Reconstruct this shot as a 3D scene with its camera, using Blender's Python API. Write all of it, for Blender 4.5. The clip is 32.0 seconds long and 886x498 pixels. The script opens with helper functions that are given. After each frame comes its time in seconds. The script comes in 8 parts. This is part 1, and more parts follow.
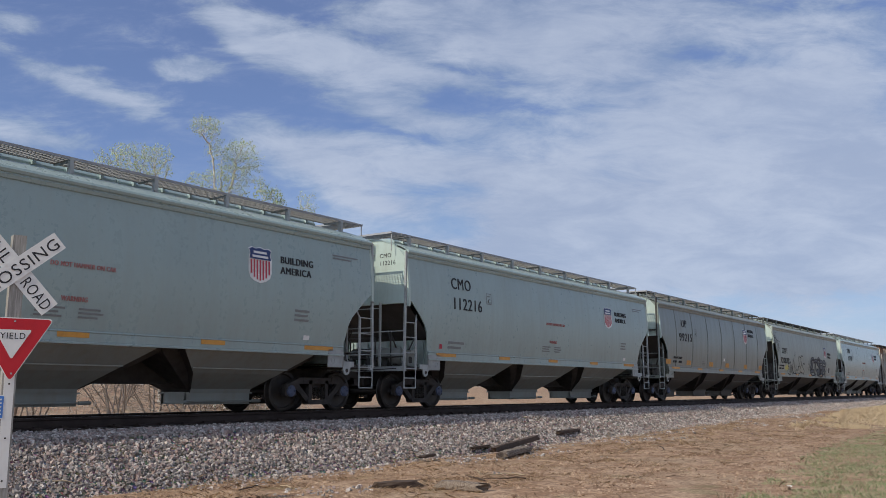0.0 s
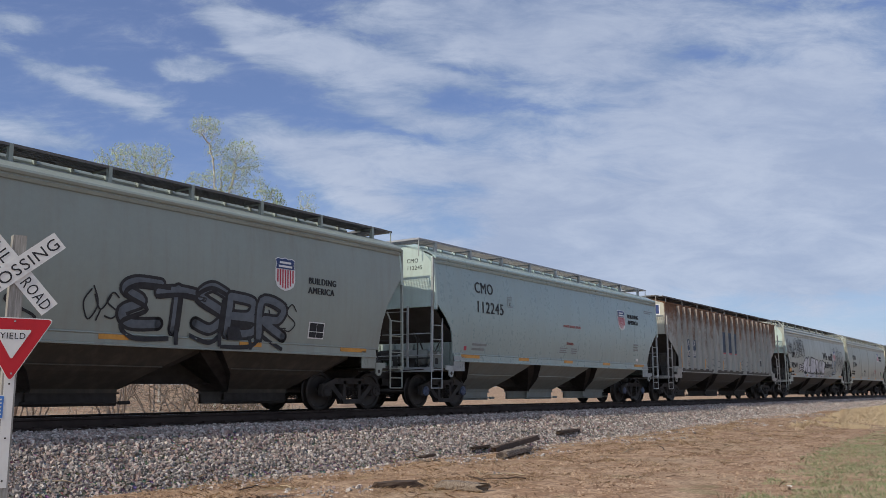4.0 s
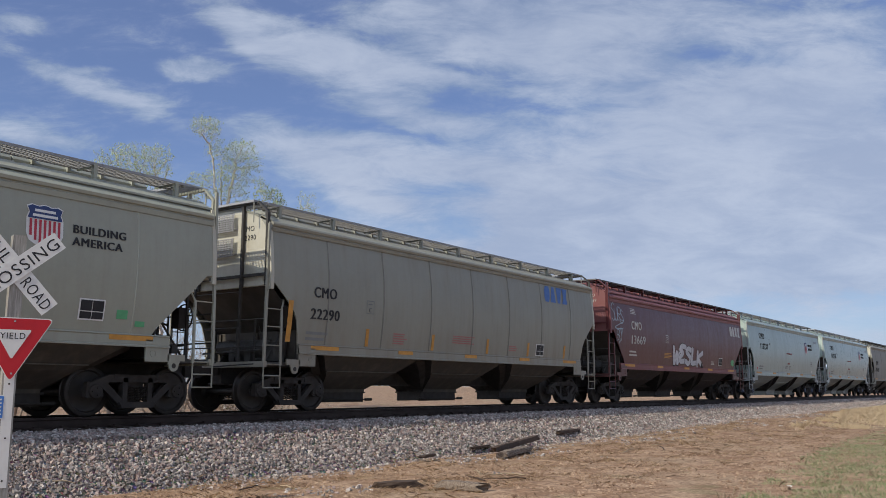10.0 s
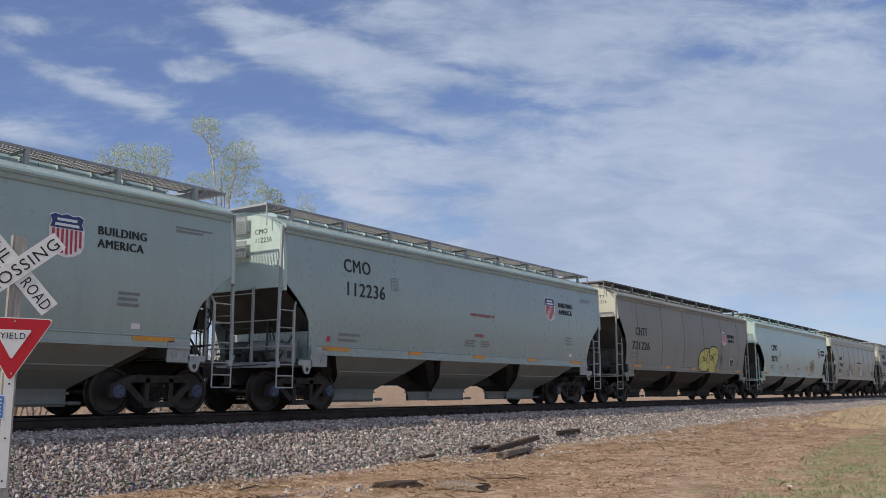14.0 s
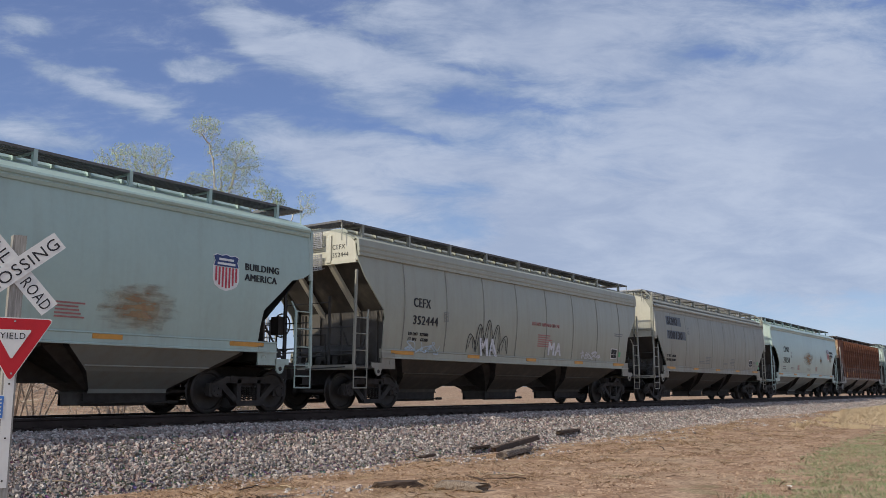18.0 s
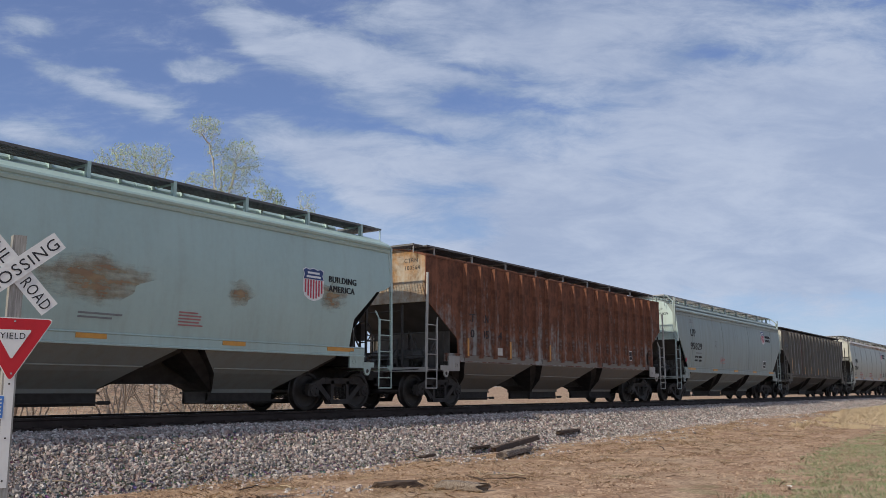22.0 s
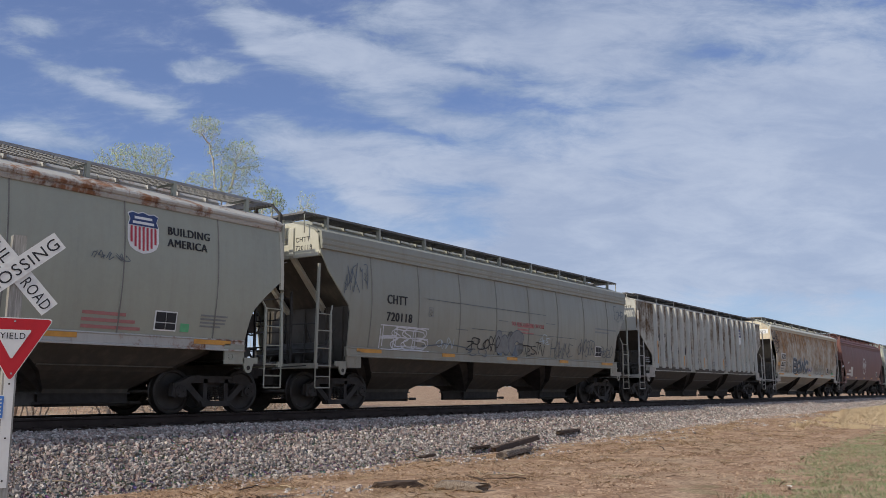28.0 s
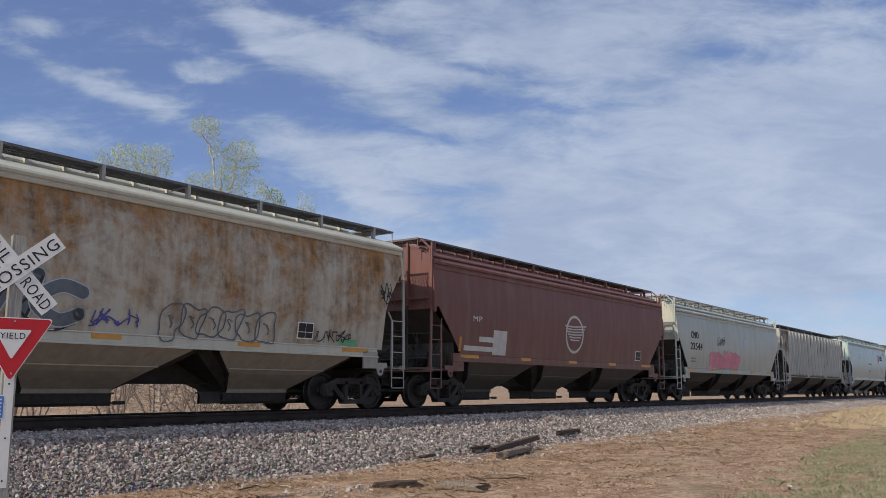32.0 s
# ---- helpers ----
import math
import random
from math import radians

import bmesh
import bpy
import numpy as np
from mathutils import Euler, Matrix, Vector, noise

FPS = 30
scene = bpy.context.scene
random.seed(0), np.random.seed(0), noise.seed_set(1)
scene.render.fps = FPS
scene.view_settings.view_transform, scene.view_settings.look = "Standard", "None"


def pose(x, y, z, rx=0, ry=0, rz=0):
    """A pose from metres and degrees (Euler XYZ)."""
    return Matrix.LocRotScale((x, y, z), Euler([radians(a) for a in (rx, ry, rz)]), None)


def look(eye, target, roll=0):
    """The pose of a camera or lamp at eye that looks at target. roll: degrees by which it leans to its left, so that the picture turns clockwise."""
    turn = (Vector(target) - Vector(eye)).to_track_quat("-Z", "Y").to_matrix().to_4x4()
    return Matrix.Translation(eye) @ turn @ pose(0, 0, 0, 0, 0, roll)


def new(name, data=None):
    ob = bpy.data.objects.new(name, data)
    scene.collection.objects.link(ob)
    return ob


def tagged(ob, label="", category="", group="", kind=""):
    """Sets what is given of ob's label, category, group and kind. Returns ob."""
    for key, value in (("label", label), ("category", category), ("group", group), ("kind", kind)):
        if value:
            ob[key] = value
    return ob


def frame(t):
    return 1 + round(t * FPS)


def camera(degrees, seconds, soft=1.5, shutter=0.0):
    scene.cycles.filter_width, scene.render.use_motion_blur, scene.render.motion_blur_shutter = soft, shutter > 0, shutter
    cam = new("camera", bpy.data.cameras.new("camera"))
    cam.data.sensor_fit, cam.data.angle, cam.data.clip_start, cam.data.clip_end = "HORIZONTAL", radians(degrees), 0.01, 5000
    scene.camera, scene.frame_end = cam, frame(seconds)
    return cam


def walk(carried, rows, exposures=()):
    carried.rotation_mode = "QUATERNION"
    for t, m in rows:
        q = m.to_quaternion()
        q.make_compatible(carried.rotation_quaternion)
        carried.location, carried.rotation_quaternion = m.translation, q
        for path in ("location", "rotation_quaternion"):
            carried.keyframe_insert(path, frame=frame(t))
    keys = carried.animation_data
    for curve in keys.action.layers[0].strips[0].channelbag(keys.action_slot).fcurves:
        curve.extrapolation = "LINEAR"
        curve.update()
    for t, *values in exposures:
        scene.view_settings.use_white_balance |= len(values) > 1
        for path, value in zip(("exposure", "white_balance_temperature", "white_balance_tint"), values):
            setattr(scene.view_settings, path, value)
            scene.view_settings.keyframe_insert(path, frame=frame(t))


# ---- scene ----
# World: +X runs along the track to the far end of the train, +Y points across the track, away from the camera.
RAIL = 1.05          # height of the rail heads
TRACK = 15.47        # distance of the track's centre line
SPEED = 12.68        # metres a second, towards -X
SECONDS = 32.0
YAW, PITCH = 0.6196, 0.1591
EYE = Vector((0, 0, 1.53))
FWD = Vector((math.cos(YAW) * math.cos(PITCH), math.sin(YAW) * math.cos(PITCH), math.sin(PITCH)))

cam = camera(53.51, SECONDS, soft=0.8)
walk(cam, [(0, look(EYE, EYE + FWD)), (SECONDS, look(EYE, EYE + FWD))])

# ---- light ----
SUNWAY = Vector((1.28, -0.235, -1.0)).normalized()
world = bpy.data.worlds.new("world")
scene.world = world
world.use_nodes = True
wn = world.node_tree
sky = wn.nodes.new("ShaderNodeTexSky")
sky.sky_type = "NISHITA"
sky.sun_disc = False
sky.sun_elevation = math.asin(-SUNWAY.z)
sky.sun_rotation = math.atan2(-SUNWAY.x, -SUNWAY.y)
sky.altitude = 1500
sky.air_density = 1.0
sky.dust_density = 0.4
sky.ozone_density = 6.0
wn.links.new(sky.outputs[0], wn.nodes["Background"].inputs[0])
wn.nodes["Background"].inputs[1].default_value = 0.10

sun_data = bpy.data.lights.new("sun", "SUN")
sun_data.energy = 5.0
sun_data.angle = radians(0.6)
sun_data.color = (1.0, 0.895, 0.73)
sun = new("sun", sun_data)
sun.matrix_world = look((0, 0, 80), Vector((0, 0, 80)) + SUNWAY)
scene.view_settings.exposure = 0.10


# ---- materials ----
class Nodes:
    """A small writer of node materials."""

    def __init__(self, name):
        self.mat = bpy.data.materials.new(name)
        self.mat.use_nodes = True
        self.t = self.mat.node_tree
        self.bsdf = self.t.nodes["Principled BSDF"]
        self.out = self.t.nodes["Material Output"]
        self.coords = self.t.nodes.new("ShaderNodeTexCoord")
        self.obj = self.coords.outputs["Object"]

    def node(self, kind):
        return self.t.nodes.new(kind)

    def link(self, a, b):
        if isinstance(a, (int, float)):
            b.default_value = a
        elif isinstance(a, tuple):
            b.default_value = a if len(a) == 4 or b.type == "VECTOR" else (*a, 1)
        else:
            self.t.links.new(a, b)

    def scaled(self, vec, scale, loc=(0, 0, 0), rot=(0, 0, 0)):
        n = self.node("ShaderNodeMapping")
        self.link(vec, n.inputs[0])
        n.inputs["Location"].default_value = loc
        n.inputs["Rotation"].default_value = rot
        n.inputs["Scale"].default_value = scale
        return n.outputs[0]

    def noise(self, vec, scale, detail=4, rough=0.55, distort=0.0):
        n = self.node("ShaderNodeTexNoise")
        self.link(vec, n.inputs["Vector"])
        n.inputs["Scale"].default_value, n.inputs["Detail"].default_value = scale, detail
        n.inputs["Roughness"].default_value, n.inputs["Distortion"].default_value = rough, distort
        return n.outputs[0]

    def ramp(self, v, lo, hi, a=0.0, b=1.0, smooth=True):
        n = self.node("ShaderNodeMapRange")
        n.interpolation_type = "SMOOTHSTEP" if smooth else "LINEAR"
        self.link(v, n.inputs[0])
        for i, x in enumerate((lo, hi, a, b)):
            n.inputs[i + 1].default_value = x
        return n.outputs[0]

    def math(self, op, a, b=0.0, clamp=False):
        n = self.node("ShaderNodeMath")
        n.operation, n.use_clamp = op, clamp
        self.link(a, n.inputs[0])
        self.link(b, n.inputs[1])
        return n.outputs[0]

    def vec(self, op, a, b=(0, 0, 0)):
        n = self.node("ShaderNodeVectorMath")
        n.operation = op
        self.link(a, n.inputs[0])
        self.link(b, n.inputs[1])
        return n.outputs["Value"] if op in ("DOT_PRODUCT", "LENGTH") else n.outputs[0]

    def mix(self, f, a, b, blend="MIX"):
        n = self.node("ShaderNodeMix")
        n.data_type, n.blend_type = "RGBA", blend
        self.link(f, n.inputs[0])
        self.link(a, n.inputs[6])
        self.link(b, n.inputs[7])
        return n.outputs[2]

    def finish(self, col, rough=0.6, metal=0.0, bump=None, strength=0.3, dist=0.01, spec=0.5):
        self.link(col, self.bsdf.inputs["Base Color"])
        self.link(rough, self.bsdf.inputs["Roughness"])
        self.link(metal, self.bsdf.inputs["Metallic"])
        self.bsdf.inputs["Specular IOR Level"].default_value = spec
        if bump is not None:
            b = self.node("ShaderNodeBump")
            b.inputs["Strength"].default_value, b.inputs["Distance"].default_value = strength, dist
            self.link(bump, b.inputs["Height"])
            self.link(b.outputs[0], self.bsdf.inputs["Normal"])
        return self.mat


def dim(c, k):
    return tuple(x * k for x in c)


def paint(name, col, dirt=0.35, streak=0.3, rust=0.0, rough=0.5, shift=0.0, low=0.25, ragged=0.5, tone=(0.24, 0.085, 0.03), high=0.0, soft=0.09):
    """Weathered railcar paint: faded patches, dusty streaks, and rust that runs downwards. rust is 0 to 1."""
    n = Nodes(name)
    p = n.scaled(n.obj, (1, 1, 1), (shift, shift * 0.7, 0))
    big = n.noise(p, 0.55, 5)
    fine = n.noise(p, 9.0, 6, 0.65)
    runs = n.noise(n.scaled(p, (2.6, 2.6, 0.22)), 1.7, 5, 0.6)
    thin = n.noise(n.scaled(p, (5, 5, 0.30)), 1.3, 5, 0.65)
    c = n.mix(n.ramp(big, 0.35, 0.72, 0, dirt), col, dim(col, 0.68))
    c = n.mix(n.ramp(runs, 0.42, 0.78, 0, streak * 0.9), c, (0.22, 0.19, 0.15))
    c = n.mix(n.ramp(thin, 0.50, 0.80, 0, streak * 0.6), c, (0.12, 0.105, 0.09))
    c = n.mix(n.ramp(fine, 0.3, 0.7, 0.0, 0.22), c, dim(col, 1.16))
    sep = n.node("ShaderNodeSeparateXYZ")
    n.link(n.obj, sep.inputs[0])
    dust = n.math("MULTIPLY", n.ramp(sep.outputs[2], 2.3, 0.9), n.ramp(runs, 0.25, 0.7, 0.25, 1.0))
    c = n.mix(n.math("MULTIPLY", dust, low), c, (0.23, 0.18, 0.13))
    if rust > 0:
        patch = n.noise(p, 1.1, 8, 0.68, 0.4)
        body = n.math("ADD", n.math("MULTIPLY", patch, ragged), n.math("MULTIPLY", runs, 1.0 - ragged))
        body = n.math("ADD", body, n.math("MULTIPLY", n.math("SUBTRACT", fine, 0.5), 0.22))
        if high:
            body = n.math("ADD", body, n.math("MULTIPLY", n.math("SUBTRACT", sep.outputs[2], 2.7), high))
        edge = 0.74 - 0.42 * rust
        mask = n.ramp(body, edge - soft * 0.3, edge + soft)
        deep = n.noise(p, 3.1, 7, 0.7)
        r = n.mix(n.ramp(deep, 0.32, 0.66), tone, dim(tone, 0.42))
        r = n.mix(n.ramp(thin, 0.45, 0.8, 0, 0.6), r, dim(tone, 1.35))
        c = n.mix(mask, c, r)
        ro = n.math("ADD", n.math("MULTIPLY", mask, 0.3), rough)
    else:
        ro = n.math("ADD", n.ramp(fine, 0.2, 0.8, rough - 0.05, rough + 0.08), n.ramp(runs, 0.4, 0.75, 0.0, 0.14))
    wave = n.noise(n.scaled(p, (1.3, 1.3, 0.35)), 1.1, 2, 0.5)
    relief = n.math("ADD", n.math("MULTIPLY", fine, 0.03), wave)
    return n.finish(c, ro, 0.0, relief, 0.35, 0.035, 0.5)


def plain(name, col, rough=0.6, metal=0.0, vary=0.35, scale=7.0, bump=0.3, spec=0.4):
    n = Nodes(name)
    a = n.noise(n.obj, scale, 6, 0.6)
    b = n.noise(n.obj, scale * 0.17, 4, 0.6)
    c = n.mix(n.ramp(a, 0.3, 0.75, 0, vary), col, dim(col, 0.45))
    c = n.mix(n.ramp(b, 0.4, 0.7, 0, vary * 0.7), c, dim(col, 1.35))
    return n.finish(c, n.ramp(a, 0.2, 0.8, rough - 0.08, min(1.0, rough + 0.12)), metal, a, bump, 0.004, spec)


# Grimy cast steel; its near-black also paints the shade between the hopper bays.
GRIME_SHADE = plain("grimy_steel_and_bay_shade", (0.040, 0.035, 0.031), 0.75, 0.0, 0.6, 5.0)
TREAD = plain("worn_wheel_steel", (0.038, 0.033, 0.029), 0.5, 0.3, 0.6, 6.0)
CAPBLUE = plain("blue_bearing_cap", (0.07, 0.09, 0.15), 0.5)
GRATE = plain("galvanized_grating", (0.34, 0.34, 0.34), 0.5, 0.4, 0.4)
DARKGRATE = plain("dull_dark_grating", (0.15, 0.145, 0.14), 0.6, 0.3, 0.5)
STEELGREY = plain("galvanized_steel", (0.33, 0.355, 0.35), 0.5, 0.0, 0.4)
YELLOW = plain("yellow_reflective_sheet", (0.56, 0.27, 0.05), 0.45, 0.0, 0.5)
REDTAG = plain("red_decal", (0.46, 0.05, 0.075), 0.5, 0.0, 0.2)
WHITETAG = plain("white_decal", (0.75, 0.76, 0.74), 0.55, 0.0, 0.25)
BLACKTAG = plain("black_lettering", (0.022, 0.023, 0.026), 0.6, 0.0, 0.3)
SEAM = plain("grimy_weld_seam", (0.19, 0.182, 0.165), 0.7, 0.0, 0.5)
GREYTAG = plain("faded_grey_stencil", (0.20, 0.21, 0.21), 0.6, 0.0, 0.3)
FADEDRED = plain("faded_red_stencil", (0.40, 0.17, 0.16), 0.6, 0.0, 0.4)
PALEWHITE = plain("faded_white_stencil", (0.55, 0.54, 0.50), 0.6, 0.0, 0.35)
NAVY = plain("navy_blue_decal", (0.035, 0.06, 0.17), 0.5, 0.0, 0.35)
BLUEPATCH = plain("dark_blue_patch", (0.055, 0.085, 0.125), 0.65, 0.0, 0.5)
SLATE = plain("slate_overpaint", (0.12, 0.14, 0.16), 0.65, 0.0, 0.4)
SKYBLUE = plain("bright_blue_decal", (0.07, 0.16, 0.42), 0.5, 0.0, 0.3)
GREENTAG = plain("green_decal", (0.12, 0.42, 0.20), 0.5, 0.0, 0.3)
SPRAYBLACK = plain("black_spray_paint", (0.03, 0.03, 0.032), 0.7, 0.0, 0.5)
SPRAYWHITE = plain("white_spray_paint", (0.60, 0.60, 0.62), 0.7, 0.0, 0.4)
SPRAYYELLOW = plain("yellow_spray_paint", (0.55, 0.50, 0.16), 0.7, 0.0, 0.4)
SPRAYBLUE = plain("blue_spray_paint", (0.08, 0.09, 0.30), 0.7, 0.0, 0.4)
SPRAYPALE = plain("pale_blue_spray_paint", (0.42, 0.50, 0.55), 0.7, 0.0, 0.4)
SPRAYRED = plain("red_marker_paint", (0.40, 0.05, 0.08), 0.7, 0.0, 0.3)
SPRAYPINK = plain("pink_spray_paint", (0.62, 0.25, 0.30), 0.7, 0.0, 0.4)
SPRAYGREY = plain("grey_blue_spray_paint", (0.125, 0.145, 0.165), 0.7, 0.0, 0.5)
# Grimy paints darkened further: the shade of the car ends is in the colour.
SLOPE = plain("grimy_shaded_slope_sheet_paint", (0.060, 0.057, 0.052), 0.7, 0.0, 0.5, 2.0)
WEB = plain("grimy_shaded_end_wall_paint", (0.075, 0.068, 0.058), 0.7, 0.0, 0.6, 2.2)
RUBBER = plain("black_rubber_hose", (0.02, 0.02, 0.02), 0.7)


# ---- building helpers ----
class Geo:
    """Vertices and faces gathered for one mesh."""

    def __init__(self):
        self.v, self.f, self.m = [], [], []

    def add(self, vs, fs, m=0):
        k = len(self.v)
        self.v += [tuple(p) for p in vs]
        self.f += [tuple(i + k for i in f) for f in fs]
        self.m += [m] * len(fs)
        return self

    def box(self, x0, x1, y0, y1, z0, z1, m=0):
        vs = [(x, y, z) for x in (x0, x1) for y in (y0, y1) for z in (z0, z1)]
        return self.add(vs, [(0, 1, 3, 2), (4, 6, 7, 5), (0, 4, 5, 1), (2, 3, 7, 6), (0, 2, 6, 4), (1, 5, 7, 3)], m)

    def prism(self, poly, a, b, axis="y", m=0):
        """poly: pairs in the plane across the axis (x,z for y; y,z for x; x,y for z), extruded from a to b."""
        n = len(poly)
        put = {"y": lambda p, d: (p[0], d, p[1]), "x": lambda p, d: (d, p[0], p[1]), "z": lambda p, d: (p[0], p[1], d)}[axis]
        vs = [put(p, a) for p in poly] + [put(p, b) for p in poly]
        fs = [tuple(range(n)), tuple(range(2 * n - 1, n - 1, -1))]
        fs += [(i, i + n, (i + 1) % n + n, (i + 1) % n) for i in range(n)]
        return self.add(vs, fs, m)

    def bar(self, p, q, r, n=6, r2=None, m=0, cap=True):
        p, q = Vector(p), Vector(q)
        d = q - p
        if d.length < 1e-6:
            return self
        d.normalize()
        u = d.orthogonal().normalized()
        w = d.cross(u)
        r2 = r if r2 is None else r2
        vs = []
        for c, rr in ((p, r), (q, r2)):
            vs += [c + (u * math.cos(6.2832 * i / n) + w * math.sin(6.2832 * i / n)) * rr for i in range(n)]
        fs = [(i, (i + 1) % n, (i + 1) % n + n, i + n) for i in range(n)]
        if cap:
            fs += [tuple(range(n - 1, -1, -1)), tuple(range(n, 2 * n))]
        return self.add(vs, fs, m)

    def path(self, pts, r, n=6, m=0):
        for a, b in zip(pts, pts[1:]):
            self.bar(a, b, r, n, None, m)
        return self

    def lathe(self, prof, n=28, centre=(0, 0, 0), m=0):
        """prof: pairs (radius, y), turned about the Y axis."""
        k = len(prof)
        vs = [(centre[0] + r * math.cos(6.28319 * i / n), centre[1] + y, centre[2] + r * math.sin(6.28319 * i / n)) for i in range(n) for r, y in prof]
        fs = [(i * k + j, i * k + j + 1, (i + 1) % n * k + j + 1, (i + 1) % n * k + j) for i in range(n) for j in range(k - 1)]
        return self.add(vs, fs, m)

    def grid(self, rows, m=0, flip=False):
        """rows of points of equal length, joined into quads."""
        k = len(rows[0])
        fs = [(i * k + j, i * k + j + 1, (i + 1) * k + j + 1, (i + 1) * k + j) for i in range(len(rows) - 1) for j in range(k - 1)]
        if flip:
            fs = [f[::-1] for f in fs]
        return self.add([p for r in rows for p in r], fs, m)

    def mesh(self, name, smooth=0):
        me = bpy.data.meshes.new(name)
        me.from_pydata(self.v, [], self.f)
        if any(self.m):
            me.polygons.foreach_set("material_index", self.m)
        if smooth:
            me.polygons.foreach_set("use_smooth", [True] * len(me.polygons))
            me.set_sharp_from_angle(angle=radians(smooth))
        me.update()
        return me


MESHES = {}


def shared(key, make, smooth=0):
    """The mesh made once for a key."""
    if key not in MESHES:
        MESHES[key] = make().mesh(key[0] if isinstance(key, tuple) else key, smooth)
    return MESHES[key]


def part(name, geo, material, parent, label="", smooth=0, at=None):
    """One mesh object under a thing or under a part. geo: a Geo or a mesh."""
    me = geo.mesh(name, smooth) if isinstance(geo, Geo) else geo
    ob = new(name, me)
    ob.parent = parent
    mats = material if isinstance(material, (list, tuple)) else [material]
    if not me.materials:
        for x in mats:
            me.materials.append(x)
    for i, x in enumerate(mats):
        if me.materials[i] != x:
            ob.material_slots[i].link = "OBJECT"
            ob.material_slots[i].material = x
    if at is not None:
        ob.matrix_basis = at
    if label:
        tagged(ob, label)
    return ob


def thing(name, label, category, at=None, group="", kind=""):
    ob = tagged(new(name), label, category, group, kind)
    ob.empty_display_size = 0.3
    if at is not None:
        ob.matrix_basis = at
    return ob


def word(text, size, thick=0.004, bold=0.0, squeeze=1.0):
    """Lettering as a mesh in the plane XZ, standing on z = 0 from x = 0, its face towards -Y."""
    key = ("word", text, size, thick, bold, squeeze)
    if key in MESHES:
        return MESHES[key]
    cu = bpy.data.curves.new("lettering", "FONT")
    cu.space_character = 1.12
    cu.body, cu.size, cu.extrude, cu.resolution_u = text, size * 1.37, thick / 2, 3
    tmp = bpy.data.objects.new("lettering", cu)
    me = bpy.data.meshes.new_from_object(tmp)
    bpy.data.objects.remove(tmp)
    bpy.data.curves.remove(cu)
    me.transform(Matrix.Diagonal((squeeze, 1, 1, 1)))
    me.transform(pose(0, 0, 0, 90, 0, 0))
    me.name = "lettering"
    if bold > 0.001:
        # thicker stems: the same letters laid side by side
        g = Geo()
        vs, fs = [v.co.copy() for v in me.vertices], [tuple(p.vertices) for p in me.polygons]
        for i in range(3):
            g.add([(v.x + bold * (i - 1), v.y - 0.0004 * i, v.z) for v in vs], fs)
        me = g.mesh("lettering")
    MESHES[key] = me
    return me


